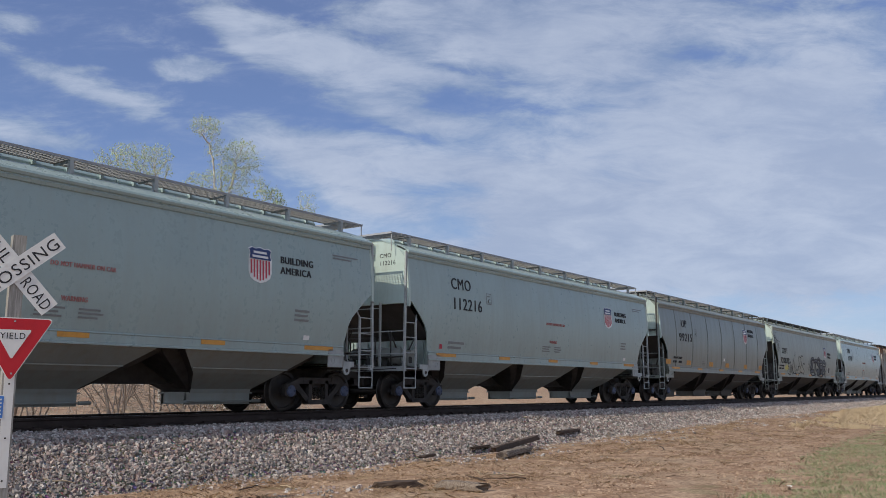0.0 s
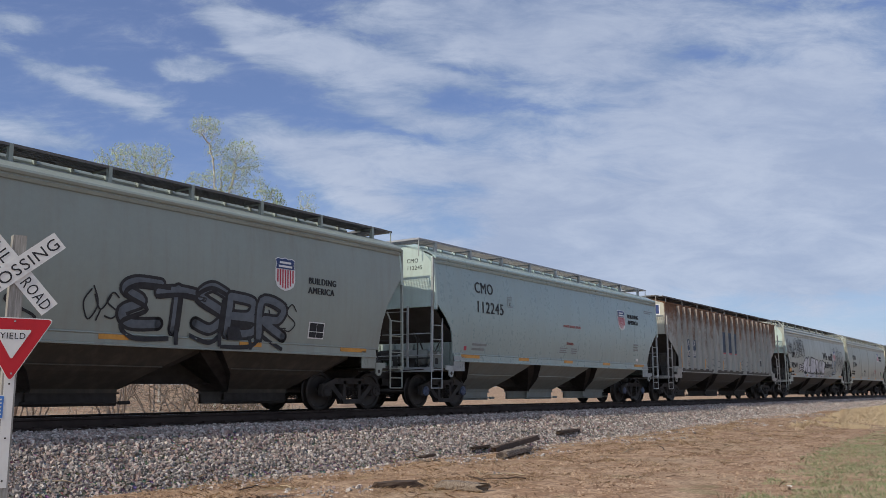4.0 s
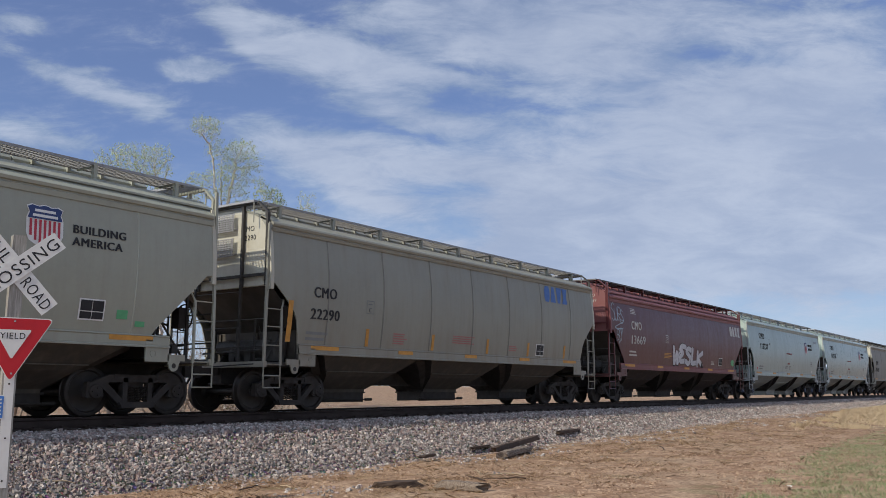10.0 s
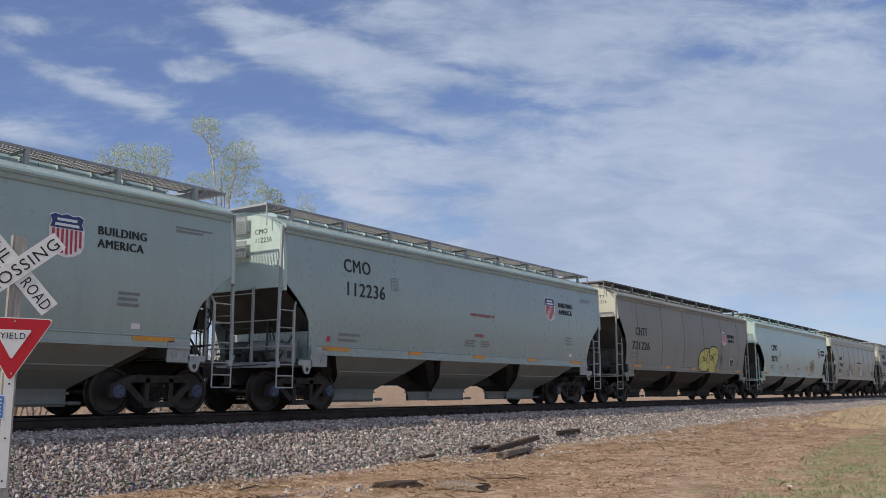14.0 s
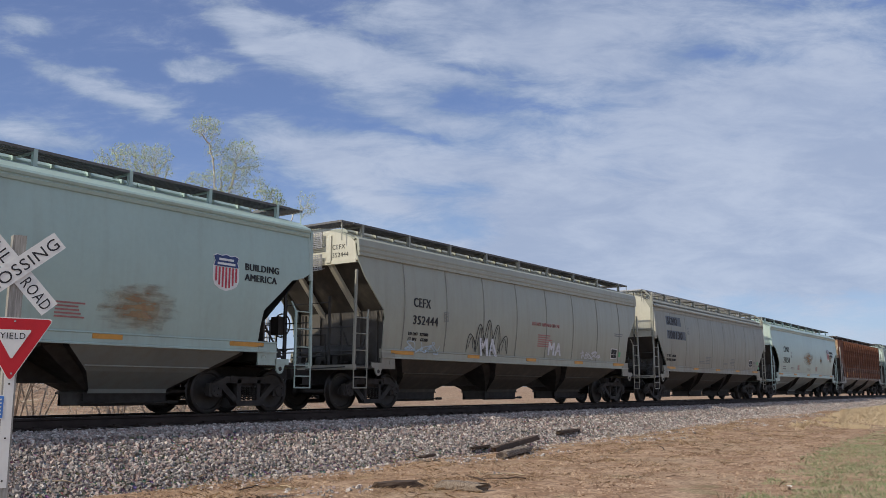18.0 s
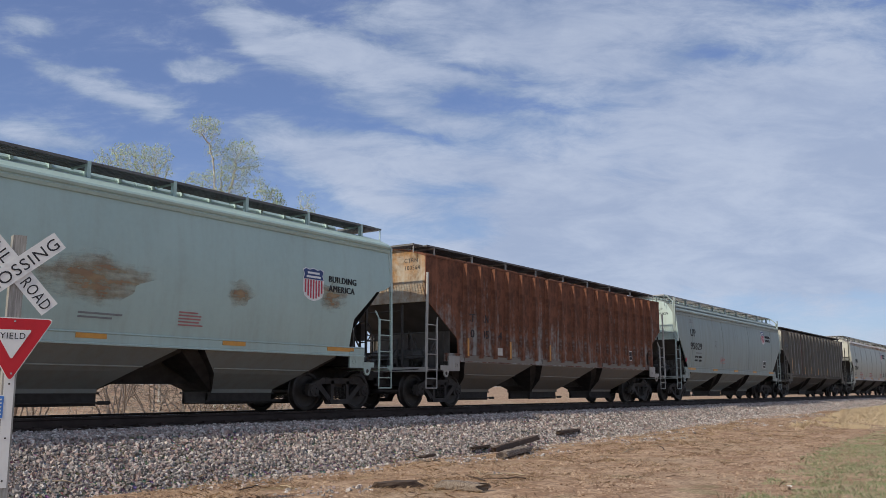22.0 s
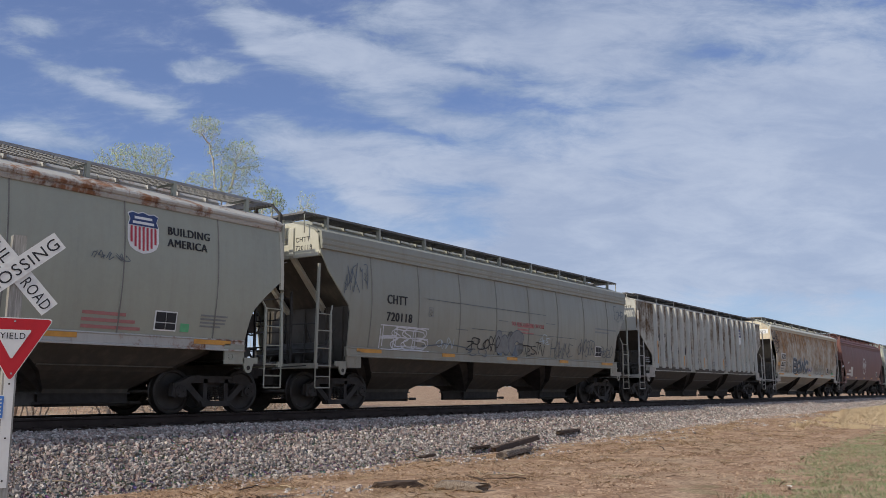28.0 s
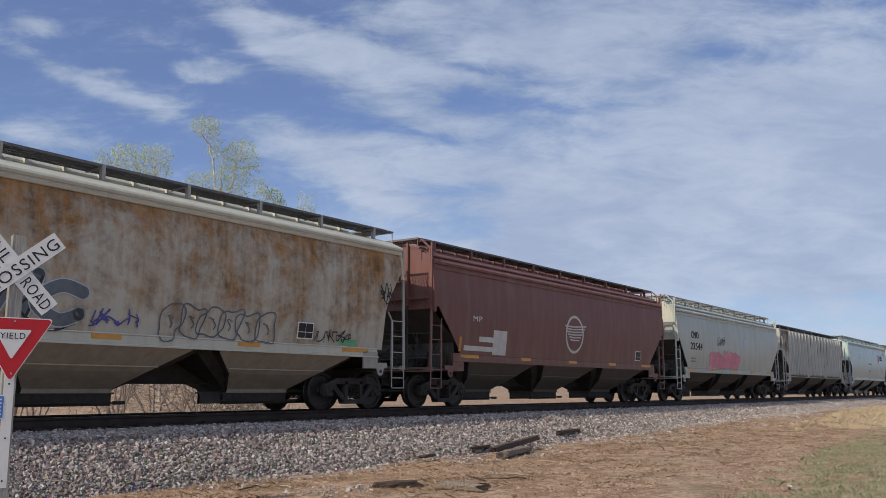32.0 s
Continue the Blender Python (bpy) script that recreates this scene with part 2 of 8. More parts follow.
# ---- sky ----
def clouds():
    """The cloud layer: a great dome that drifts slowly; the clear sky shows through its gaps."""
    g = Geo()
    rows = []
    for i in range(19):
        e = radians(-3 + 93 * i / 18)
        rows.append([(3600 * math.cos(e) * math.cos(6.28319 * j / 64), 3600 * math.cos(e) * math.sin(6.28319 * j / 64), 3600 * math.sin(e)) for j in range(65)])
    g.grid(rows, 0, True)
    n = Nodes("thin_white_cloud")
    n.mat.cycles.emission_sampling = "NONE"
    p = n.vec("NORMALIZE", n.obj)
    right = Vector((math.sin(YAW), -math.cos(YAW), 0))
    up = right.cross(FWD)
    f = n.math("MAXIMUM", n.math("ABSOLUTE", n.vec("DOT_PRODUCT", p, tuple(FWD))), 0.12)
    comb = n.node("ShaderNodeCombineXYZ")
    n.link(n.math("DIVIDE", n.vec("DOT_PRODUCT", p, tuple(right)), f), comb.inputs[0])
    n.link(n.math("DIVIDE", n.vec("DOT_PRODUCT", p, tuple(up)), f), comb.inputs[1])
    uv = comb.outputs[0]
    cover = None
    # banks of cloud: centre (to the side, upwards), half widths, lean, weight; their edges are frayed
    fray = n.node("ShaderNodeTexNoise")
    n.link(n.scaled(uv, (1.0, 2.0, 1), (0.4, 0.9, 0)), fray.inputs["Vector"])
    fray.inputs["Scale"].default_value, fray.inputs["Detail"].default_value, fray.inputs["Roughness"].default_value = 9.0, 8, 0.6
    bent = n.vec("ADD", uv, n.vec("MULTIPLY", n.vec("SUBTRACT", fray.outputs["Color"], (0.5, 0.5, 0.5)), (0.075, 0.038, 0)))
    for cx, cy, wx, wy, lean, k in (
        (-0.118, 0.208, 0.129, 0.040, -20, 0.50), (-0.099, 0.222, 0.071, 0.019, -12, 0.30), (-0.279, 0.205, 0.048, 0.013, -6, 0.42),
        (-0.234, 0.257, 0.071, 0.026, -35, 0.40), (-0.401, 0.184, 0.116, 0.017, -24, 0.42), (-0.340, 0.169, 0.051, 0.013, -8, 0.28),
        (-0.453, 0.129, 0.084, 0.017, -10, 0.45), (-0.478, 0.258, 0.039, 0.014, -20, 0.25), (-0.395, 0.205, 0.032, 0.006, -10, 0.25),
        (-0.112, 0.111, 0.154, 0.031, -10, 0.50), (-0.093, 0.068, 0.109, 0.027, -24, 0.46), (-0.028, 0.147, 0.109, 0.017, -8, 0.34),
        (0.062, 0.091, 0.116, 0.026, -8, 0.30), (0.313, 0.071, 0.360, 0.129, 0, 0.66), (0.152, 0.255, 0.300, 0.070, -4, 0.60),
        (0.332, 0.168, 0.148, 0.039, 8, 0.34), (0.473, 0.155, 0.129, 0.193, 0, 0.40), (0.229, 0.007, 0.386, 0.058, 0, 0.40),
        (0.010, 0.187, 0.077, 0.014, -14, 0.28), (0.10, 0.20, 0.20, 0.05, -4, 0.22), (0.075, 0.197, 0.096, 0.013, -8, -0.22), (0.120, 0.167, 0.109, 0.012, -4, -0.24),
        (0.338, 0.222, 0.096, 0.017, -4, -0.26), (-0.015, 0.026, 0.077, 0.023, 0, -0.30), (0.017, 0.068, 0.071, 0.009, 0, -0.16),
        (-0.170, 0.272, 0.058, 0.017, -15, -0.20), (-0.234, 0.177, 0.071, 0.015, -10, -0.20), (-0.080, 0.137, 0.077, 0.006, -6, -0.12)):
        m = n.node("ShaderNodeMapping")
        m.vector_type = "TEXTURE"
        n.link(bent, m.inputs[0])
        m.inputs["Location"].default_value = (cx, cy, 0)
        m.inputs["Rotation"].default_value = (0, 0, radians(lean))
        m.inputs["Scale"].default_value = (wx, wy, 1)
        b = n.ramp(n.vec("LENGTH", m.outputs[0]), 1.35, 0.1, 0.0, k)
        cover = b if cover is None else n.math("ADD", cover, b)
    wisp = n.noise(n.scaled(uv, (2.6, 8.0, 1), (0.3, 0.2, 0), (0, 0, radians(17))), 3.6, 14, 0.66, 0.35)
    puff = n.noise(n.scaled(uv, (1.6, 3.4, 1), (1.3, 0.7, 0), (0, 0, radians(12))), 2.0, 6, 0.55, 0.3)
    tot = n.math("ADD", n.math("ADD", n.math("MULTIPLY", wisp, 1.15), n.math("MULTIPLY", puff, 0.30)), 0.10)
    # away from the blue over the train, unseen cloud is added as fill light
    rest = n.ramp(n.vec("DOT_PRODUCT", p, tuple(FWD)), 0.62, 0.10)
    tot = n.math("ADD", n.math("SUBTRACT", tot, 0.12), cover)
    tot = n.math("ADD", tot, n.math("MULTIPLY", rest, 0.12))
    sep = n.node("ShaderNodeSeparateXYZ")
    n.link(p, sep.inputs[0])
    haze = n.ramp(sep.outputs[2], 0.30, -0.02, 0.0, 0.55)
    mask = n.math("ADD", n.ramp(tot, 0.62, 1.34, 0.22, 0.84), haze)
    mask = n.math("MINIMUM", mask, 0.90)
    em = n.node("ShaderNodeEmission")
    tex = n.math("ADD", n.math("MULTIPLY", puff, 0.5), n.math("MULTIPLY", wisp, 0.5))
    col = n.mix(n.ramp(tex, 0.38, 0.64), (0.345, 0.410, 0.560), (0.475, 0.535, 0.665))
    col = n.mix(n.ramp(mask, 0.15, 0.50), (0.30, 0.34, 0.66), col)
    col = n.mix(rest, col, (0.41, 0.445, 0.525))
    # the clouds' glow rises towards the sun, out of view, to brighten the cars
    glow = n.ramp(n.vec("DOT_PRODUCT", p, tuple(-SUNWAY)), 0.05, 1.0, 1.0, 4.0)
    n.link(col, em.inputs[0])
    n.link(glow, em.inputs[1])
    tr = n.node("ShaderNodeBsdfTransparent")
    mx = n.node("ShaderNodeMixShader")
    n.link(mask, mx.inputs[0])
    n.link(tr.outputs[0], mx.inputs[1])
    n.link(em.outputs[0], mx.inputs[2])
    n.link(mx.outputs[0], n.out.inputs[0])
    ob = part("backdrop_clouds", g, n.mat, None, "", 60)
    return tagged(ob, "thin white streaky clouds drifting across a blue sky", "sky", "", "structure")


CLOUDS = clouds()


# ---- ground ----
def smooth(x, a, b):
    t = min(1.0, max(0.0, (x - a) / (b - a)))
    return t * t * (3 - 2 * t)


def ground_z(x, y):
    """The height of the bare ground."""
    near = 0.32 * smooth(x, 14, 46) * smooth(y, 5, 11)
    bump = 0.0
    if -5 < x < 90 and -5 < y < 16:
        bump = 0.06 * noise.noise(Vector((x * 0.35, y * 0.35, 0))) + 0.035 * noise.noise(Vector((x * 1.7, y * 1.7, 3)))
    far = 0.2 * smooth(y, 18, 24) + 1.35 * smooth(y, 26, 70) * (1.0 - 0.45 * smooth(x, 20, 130)) + 2.3 * smooth(y, 60, 230)
    bank = 1.0 * math.exp(-((x - 24) / 22.0) ** 2) * smooth(y, 30, 60)
    return near * (1 - smooth(y, 15, 20)) + bump + far + bank


def spread(lo, fine_lo, fine_hi, hi, step, n):
    mid = list(np.arange(fine_lo, fine_hi + 1e-6, step))
    k = np.linspace(0, 1, n + 1)[1:]
    return [fine_lo - (fine_lo - lo) * t ** 3 for t in k[::-1]] + mid + [fine_hi + (hi - fine_hi) * t ** 3 for t in k]


def ground_material():
    n = Nodes("reddish_dirt_with_dry_grass")
    p = n.obj
    big = n.noise(p, 0.22, 5, 0.6)
    mid = n.noise(p, 1.3, 6, 0.62)
    fine = n.noise(p, 14, 6, 0.7)
    c = n.mix(n.ramp(mid, 0.35, 0.65), (0.31, 0.188, 0.115), (0.58, 0.41, 0.275))
    c = n.mix(n.ramp(big, 0.48, 0.68, 0, 0.65), c, (0.48, 0.38, 0.26))
    c = n.mix(n.ramp(n.noise(p, 4.5, 7, 0.7), 0.46, 0.66, 0, 0.75), c, (0.17, 0.105, 0.068))
    c = n.mix(n.ramp(n.noise(n.scaled(p, (1, 1, 1), (3, 9, 0)), 6.5, 7, 0.72), 0.55, 0.70, 0, 0.8), c, (0.56, 0.43, 0.29))
    c = n.mix(n.ramp(fine, 0.35, 0.66, 0, 0.7), c, (0.16, 0.10, 0.062))
    c = n.mix(n.ramp(n.noise(n.scaled(p, (1, 1, 1), (7, 3, 0)), 0.8, 5), 0.57, 0.70, 0, 0.4), c, (0.17, 0.17, 0.08))
    h = n.math("ADD", fine, n.math("MULTIPLY", mid, 2.0))
    return n.finish(c, 0.95, 0.0, h, 0.6, 0.03, 0.15)


def ground():
    xs = spread(-3000, -12, 90, 3000, 0.75, 14)
    ys = spread(-3000, -4, 30, 3000, 0.5, 16)
    g = Geo()
    g.grid([[(x, y, ground_z(x, y)) for x in xs] for y in ys], 0, True)
    ob = part("ground", g, ground_material(), None, "", 80)
    tagged(ob, "reddish dirt ground with dry grass beside the track", "ground", "", "structure")


ground()


def bed_z(d):
    """The ballast's height at the distance d from the track's centre."""
    d = abs(d)
    return RAIL - 0.235 - 0.045 * smooth(d, 1.3, 2.5) if d < 2.5 else RAIL - 0.28 - (d - 2.5) * 0.66


def gravel_material():
    n = Nodes("crushed_grey_granite")
    geo = n.node("ShaderNodeNewGeometry")
    r = geo.outputs["Random Per Island"]
    fine = n.noise(n.obj, 30, 5, 0.7)
    c = n.mix(n.math("POWER", r, 1.45), (0.145, 0.129, 0.119), (0.66, 0.60, 0.545))
    pick = n.math("FRACT", n.math("MULTIPLY", r, 17.3))
    c = n.mix(n.ramp(pick, 0.62, 0.74, 0, 0.6), c, (0.34, 0.22, 0.19))
    c = n.mix(n.ramp(fine, 0.3, 0.7, 0, 0.4), c, (0.21, 0.187, 0.172))
    return n.finish(c, 0.9, 0.0, fine, 0.3, 0.004, 0.2)


def ballast():
    n = Nodes("packed_ballast")
    v = n.node("ShaderNodeTexVoronoi")
    n.link(n.obj, v.inputs["Vector"])
    v.inputs["Scale"].default_value = 17
    c = n.mix(n.ramp(v.outputs["Distance"], 0.0, 0.6), (0.30, 0.265, 0.24), (0.125, 0.11, 0.10))
    c = n.mix(0.5, c, v.outputs["Color"], "SOFT_LIGHT")
    bed = n.finish(c, 0.95, 0.0, v.outputs["Distance"], 0.8, 0.03, 0.2)
    g = Geo()
    ds = [-4.6, -4.0, -3.3, -2.5, -2.1, -1.4, 0, 1.4, 2.1, 2.5, 3.3, 4.0, 4.6]
    xs = [-600, -100] + list(range(-20, 100, 2)) + [200, 900]
    g.grid([[(x, TRACK + d, bed_z(d)) for d in ds] for x in xs])
    ob = part("ballast_bed", g, bed, None, "", 60)
    tagged(ob, "grey crushed stone ballast bank under the track", "ballast", "", "structure")
    # loose stones on the near flank, denser where the camera stands close
    rng = np.random.default_rng(5)
    cnt = 104000
    x = 3.0 + 82.0 * rng.random(cnt) ** 1.75
    d = 1.25 + 2.55 * rng.random(cnt) ** 0.9
    thin = (d > 3.3) & (rng.random(cnt) < (d - 3.3) * 1.6)
    x, d = x[~thin], d[~thin]
    m = 11000
    x2, d2 = 4 + 44 * rng.random(m) ** 1.3, 3.2 + 3.6 * rng.random(m) ** 1.8
    near = np.array([noise.noise(Vector((a * 0.45, b * 0.9, 17))) for a, b in zip(x2, d2)]) > -0.12 + 0.16 * (d2 - 3.6)
    x, d = np.concatenate([x, x2[near]]), np.concatenate([d, d2[near]])
    k = len(x)
    z = np.where(d < 2.5, RAIL - 0.235 - 0.045 * np.clip((d - 1.3) / 1.2, 0, 1), RAIL - 0.28 - (d - 2.5) * 0.66)
    floor = np.array([ground_z(a, TRACK - b) for a, b in zip(x, d)])
    z = np.maximum(z, floor) + 0.004 + 0.022 * rng.random(k) ** 2 * (d < 3.6)
    size = (0.0075 + 0.0175 * rng.random(k) ** 1.5) * (1 + 0.010 * x)
    block = np.array([(a, b, c) for a in (-1, 1) for b in (-1, 1) for c in (-1, 1)])
    v = (block[None] + 1.0 * (rng.random((k, 8, 3)) - 0.5)) * (0.4 + 0.95 * rng.random((k, 1, 3)))
    q = rng.normal(size=(k, 4))
    q /= np.linalg.norm(q, axis=1)[:, None]
    w, a, b, c = q.T
    rot = np.stack([1 - 2 * (b * b + c * c), 2 * (a * b - w * c), 2 * (a * c + w * b), 2 * (a * b + w * c), 1 - 2 * (a * a + c * c), 2 * (b * c - w * a),
                    2 * (a * c - w * b), 2 * (b * c + w * a), 1 - 2 * (a * a + b * b)], 1).reshape(k, 3, 3)
    v = np.einsum("kij,knj->kni", rot, v) * size[:, None, None]
    v += np.stack([x, TRACK - d, z], 1)[:, None]
    faces = np.array([(0, 1, 3), (0, 3, 2), (4, 6, 7), (4, 7, 5), (0, 4, 5), (0, 5, 1), (2, 3, 7), (2, 7, 6), (0, 2, 6), (0, 6, 4), (1, 5, 7), (1, 7, 3)])
    f = (faces[None] + 8 * np.arange(k)[:, None, None]).reshape(-1)
    me = bpy.data.meshes.new("ballast_stones")
    me.vertices.add(8 * k)
    me.vertices.foreach_set("co", v.reshape(-1))
    me.loops.add(len(f))
    me.loops.foreach_set("vertex_index", f)
    me.polygons.add(12 * k)
    me.polygons.foreach_set("loop_start", np.arange(0, len(f), 3))
    me.polygons.foreach_set("use_smooth", np.zeros(12 * k, bool))
    me.update(calc_edges=True)
    me.validate()
    ob = part("ballast_stones", me, gravel_material(), None)
    tagged(ob, "loose angular grey and pinkish ballast stones", "gravel", "", "stuff")


ballast()


def railway():
    """Two rails on wooden ties."""
    track = thing("railway_track", "rusty steel rails spiked to dark wooden ties", "track", pose(0, TRACK, 0), "", "structure")
    steel = plain("rail_web_rust", (0.045, 0.030, 0.024), 0.7, 0.2, 0.5, 3.0)
    shine = plain("polished_rail_head", (0.30, 0.27, 0.24), 0.35, 0.8, 0.3, 2.0)
    prof = [(-0.070, 0), (0.070, 0), (0.070, 0.012), (0.012, 0.035), (0.010, 0.13), (0.036, 0.146), (0.036, 0.178), (0.028, 0.186), (-0.028, 0.186), (-0.036, 0.178),
            (-0.036, 0.146), (-0.010, 0.13), (-0.012, 0.035), (-0.070, 0.012)]
    for s in (-1, 1):
        g = Geo().prism([(s * 0.753 + y, RAIL - 0.186 + z) for y, z in prof], -560, 900, "x")
        part("rail", g, steel, track, "rust-brown steel rail")
        part("rail_head_strip", Geo().box(-560, 900, s * 0.753 - 0.026, s * 0.753 + 0.026, RAIL - 0.004, RAIL + 0.0005), shine, track, "polished running surface of the rail")
    wood = plain("creosoted_wood", (0.060, 0.045, 0.035), 0.9, 0.0, 0.6, 4.0)
    tie = shared("tie", lambda: Geo().box(-0.115, 0.115, -1.3, 1.3, RAIL - 0.37, RAIL - 0.187))
    plate = shared("tie_plate", lambda: Geo().box(-0.09, 0.09, -0.18, 0.18, RAIL - 0.187, RAIL - 0.172).box(-0.07, -0.04, -0.12, -0.075, RAIL - 0.172, RAIL - 0.14).box(0.04, 0.07, 0.075, 0.12, RAIL - 0.172, RAIL - 0.14))
    for i in range(170):
        x = -4 + i * 0.52
        part("tie", tie, wood, track, at=pose(x, 0, 0, 0, 0, random.uniform(-1, 1)))
        if i < 100:
            part("tie_plate", plate, steel, track, at=pose(x, -0.753, 0))


railway()


# ---- trees and brush behind the track ----
def leaf_mesh(points, size, seed):
    """Small leaf blades at the given points, as one mesh."""
    rng = np.random.default_rng(seed)
    pts = np.array(points)
    k = len(pts)
    a = rng.normal(size=(k, 3))
    a /= np.linalg.norm(a, axis=1)[:, None]
    b = rng.normal(size=(k, 3))
    b -= a * (a * b).sum(1)[:, None]
    b /= np.linalg.norm(b, axis=1)[:, None]
    s = (size * (0.6 + 0.8 * rng.random(k)))[:, None]
    v = np.stack([pts - a * s, pts + b * s * 0.55, pts + a * s, pts - b * s * 0.55], 1)
    me = bpy.data.meshes.new("leaves")
    me.vertices.add(4 * k)
    me.vertices.foreach_set("co", v.reshape(-1))
    me.loops.add(4 * k)
    me.loops.foreach_set("vertex_index", np.arange(4 * k))
    me.polygons.add(k)
    me.polygons.foreach_set("loop_start", np.arange(0, 4 * k, 4))
    me.update(calc_edges=True)
    return me


def leaf_material(name, a, b):
    n = Nodes(name)
    geo = n.node("ShaderNodeNewGeometry")
    c = n.mix(geo.outputs["Random Per Island"], a, b)
    n.bsdf.inputs["Transmission Weight"].default_value = 0.0
    n.finish(c, 0.7, 0.0, None, spec=0.2)
    tr = n.node("ShaderNodeBsdfTranslucent")
    n.link(c, tr.inputs[0])
    mx = n.node("ShaderNodeMixShader")
    mx.inputs[0].default_value = 0.4
    n.link(n.bsdf.outputs[0], mx.inputs[1])
    n.link(tr.outputs[0], mx.inputs[2])
    n.link(mx.outputs[0], n.out.inputs[0])
    return n.mat


BARK = plain("pale_grey_bark", (0.52, 0.50, 0.45), 0.9, 0.0, 0.5, 6.0)
TWIG = plain("grey_brown_twigs", (0.34, 0.28, 0.23), 0.9, 0.0, 0.5, 6.0)
PALETWIG = plain("bleached_pale_twigs", (0.46, 0.40, 0.33), 0.9, 0.0, 0.5, 6.0)
SPRING = leaf_material("fresh_spring_leaves", (0.36, 0.45, 0.20), (0.60, 0.68, 0.40))
GREENLEAF = leaf_material("young_green_leaves", (0.36, 0.45, 0.26), (0.52, 0.59, 0.38))
OLIVE = leaf_material("dusty_olive_leaves", (0.14, 0.14, 0.06), (0.27, 0.25, 0.13))


def colonise(rng, lines, aims, step=0.13, kill=0.17, rounds=130, lift=0.30):
    """Branches that grow from the given stems towards scattered aims. Gives the nodes, their parents and the twigs' thickness."""
    nodes, up = [], []
    for line in lines:
        for i, p in enumerate(line):
            up.append(len(nodes) - 1 if i else -1)
            nodes.append(np.array(p, float))
    stems = len(nodes)
    far = np.full(len(aims), 1e9)
    near = np.zeros(len(aims), int)
    done = 0
    for _ in range(rounds):
        for i in range(done, len(nodes)):
            d = np.linalg.norm(aims - nodes[i], axis=1)
            hit = d < far
            far[hit], near[hit] = d[hit], i
        done = len(nodes)
        live = far > kill
        aims, far, near = aims[live], far[live], near[live]
        if not len(aims):
            break
        for i in np.unique(near):
            d = aims[near == i] - nodes[i]
            d = (d / np.linalg.norm(d, axis=1)[:, None]).mean(0) + rng.normal(size=3) * 0.22 + (0, 0, lift)
            nodes.append(nodes[i] + d / np.linalg.norm(d) * step)
            up.append(int(i))
    thick = np.zeros(len(nodes))
    kids = np.zeros(len(nodes), int)
    for i in range(len(nodes) - 1, -1, -1):
        thick[i] = max(thick[i], 1.0)
        if up[i] >= 0:
            thick[up[i]] += thick[i]
            kids[up[i]] += 1
    return nodes, up, thick, kids, stems


def lobe_points(rng, lobes, depth):
    """Points scattered through rounded lobes: centre x, y, z, half width, half height, count."""
    out = []
    for cx, cy, cz, rx, rz, k in lobes:
        u = rng.normal(size=(k, 3))
        u *= (1.12 * rng.random(k) ** 0.62 / np.linalg.norm(u, axis=1))[:, None]
        out.append(u * (rx, rx * depth, rz) + (cx, cy, cz))
    return np.concatenate(out)


def woody(g, nodes, up, thick, base, tip, most, power=0.47):
    for i, p in enumerate(nodes):
        if up[i] < 0:
            continue
        a, b = min(most, tip * thick[up[i]] ** power), min(most, tip * thick[i] ** power)
        g.bar(Vector(nodes[up[i]]) - base, Vector(p) - base, min(a, b * 1.5), 7 if b > 0.05 else 4 if b > 0.015 else 3, b, 0, False)


def grown(label, y, stems, lobes, seed, mat, leaves=5, leaf=0.034, bark=None, tip=0.0058, most=0.24, depth=0.9):
    """A tree whose limbs fill rounded lobes. stems: places (x, z) from the foot upwards; lobes: (x, z, half width, half height, aims)."""
    rng = np.random.default_rng(seed)
    foot = stems[0][0]
    base = Vector((foot[0], y, ground_z(foot[0], y) - 0.1))
    t = thing("tree", label, "tree", Matrix.Translation(base))
    lines_ = []
    for way in stems:
        pts = []
        for (x0, z0), (x1, z1) in zip(way, way[1:]):
            k = max(2, int(math.hypot(x1 - x0, z1 - z0) / 0.22))
            for i in range(k):
                pts.append((x0 + (x1 - x0) * i / k + rng.normal() * 0.02, y + rng.normal() * 0.04, (base.z if z0 == 0 else z0) * (1 - i / k) + z1 * i / k))
        pts.append((way[-1][0], y, way[-1][1]))
        lines_.append(pts)
    aims = lobe_points(rng, [(x, y, z, rx, rz, int(2.6 * k)) for x, z, rx, rz, k in lobes], depth)
    nodes, up, thick, kids, n_stem = colonise(rng, lines_, aims)
    g = Geo()
    woody(g, nodes, up, thick, base, tip, most)
    pts = []
    for i in range(n_stem, len(nodes)):
        if thick[i] < 5:
            for _ in range(leaves + (2 if kids[i] == 0 else 0)):
                pts.append(tuple(nodes[i] + rng.normal(size=3) * 0.075 - np.array(base)))
    part("trunk", g, bark or BARK, t, smooth=50)
    if leaves:
        part("crown", leaf_mesh(pts, leaf, seed), mat, t, "sparse fresh yellow-green leaves")
    return t


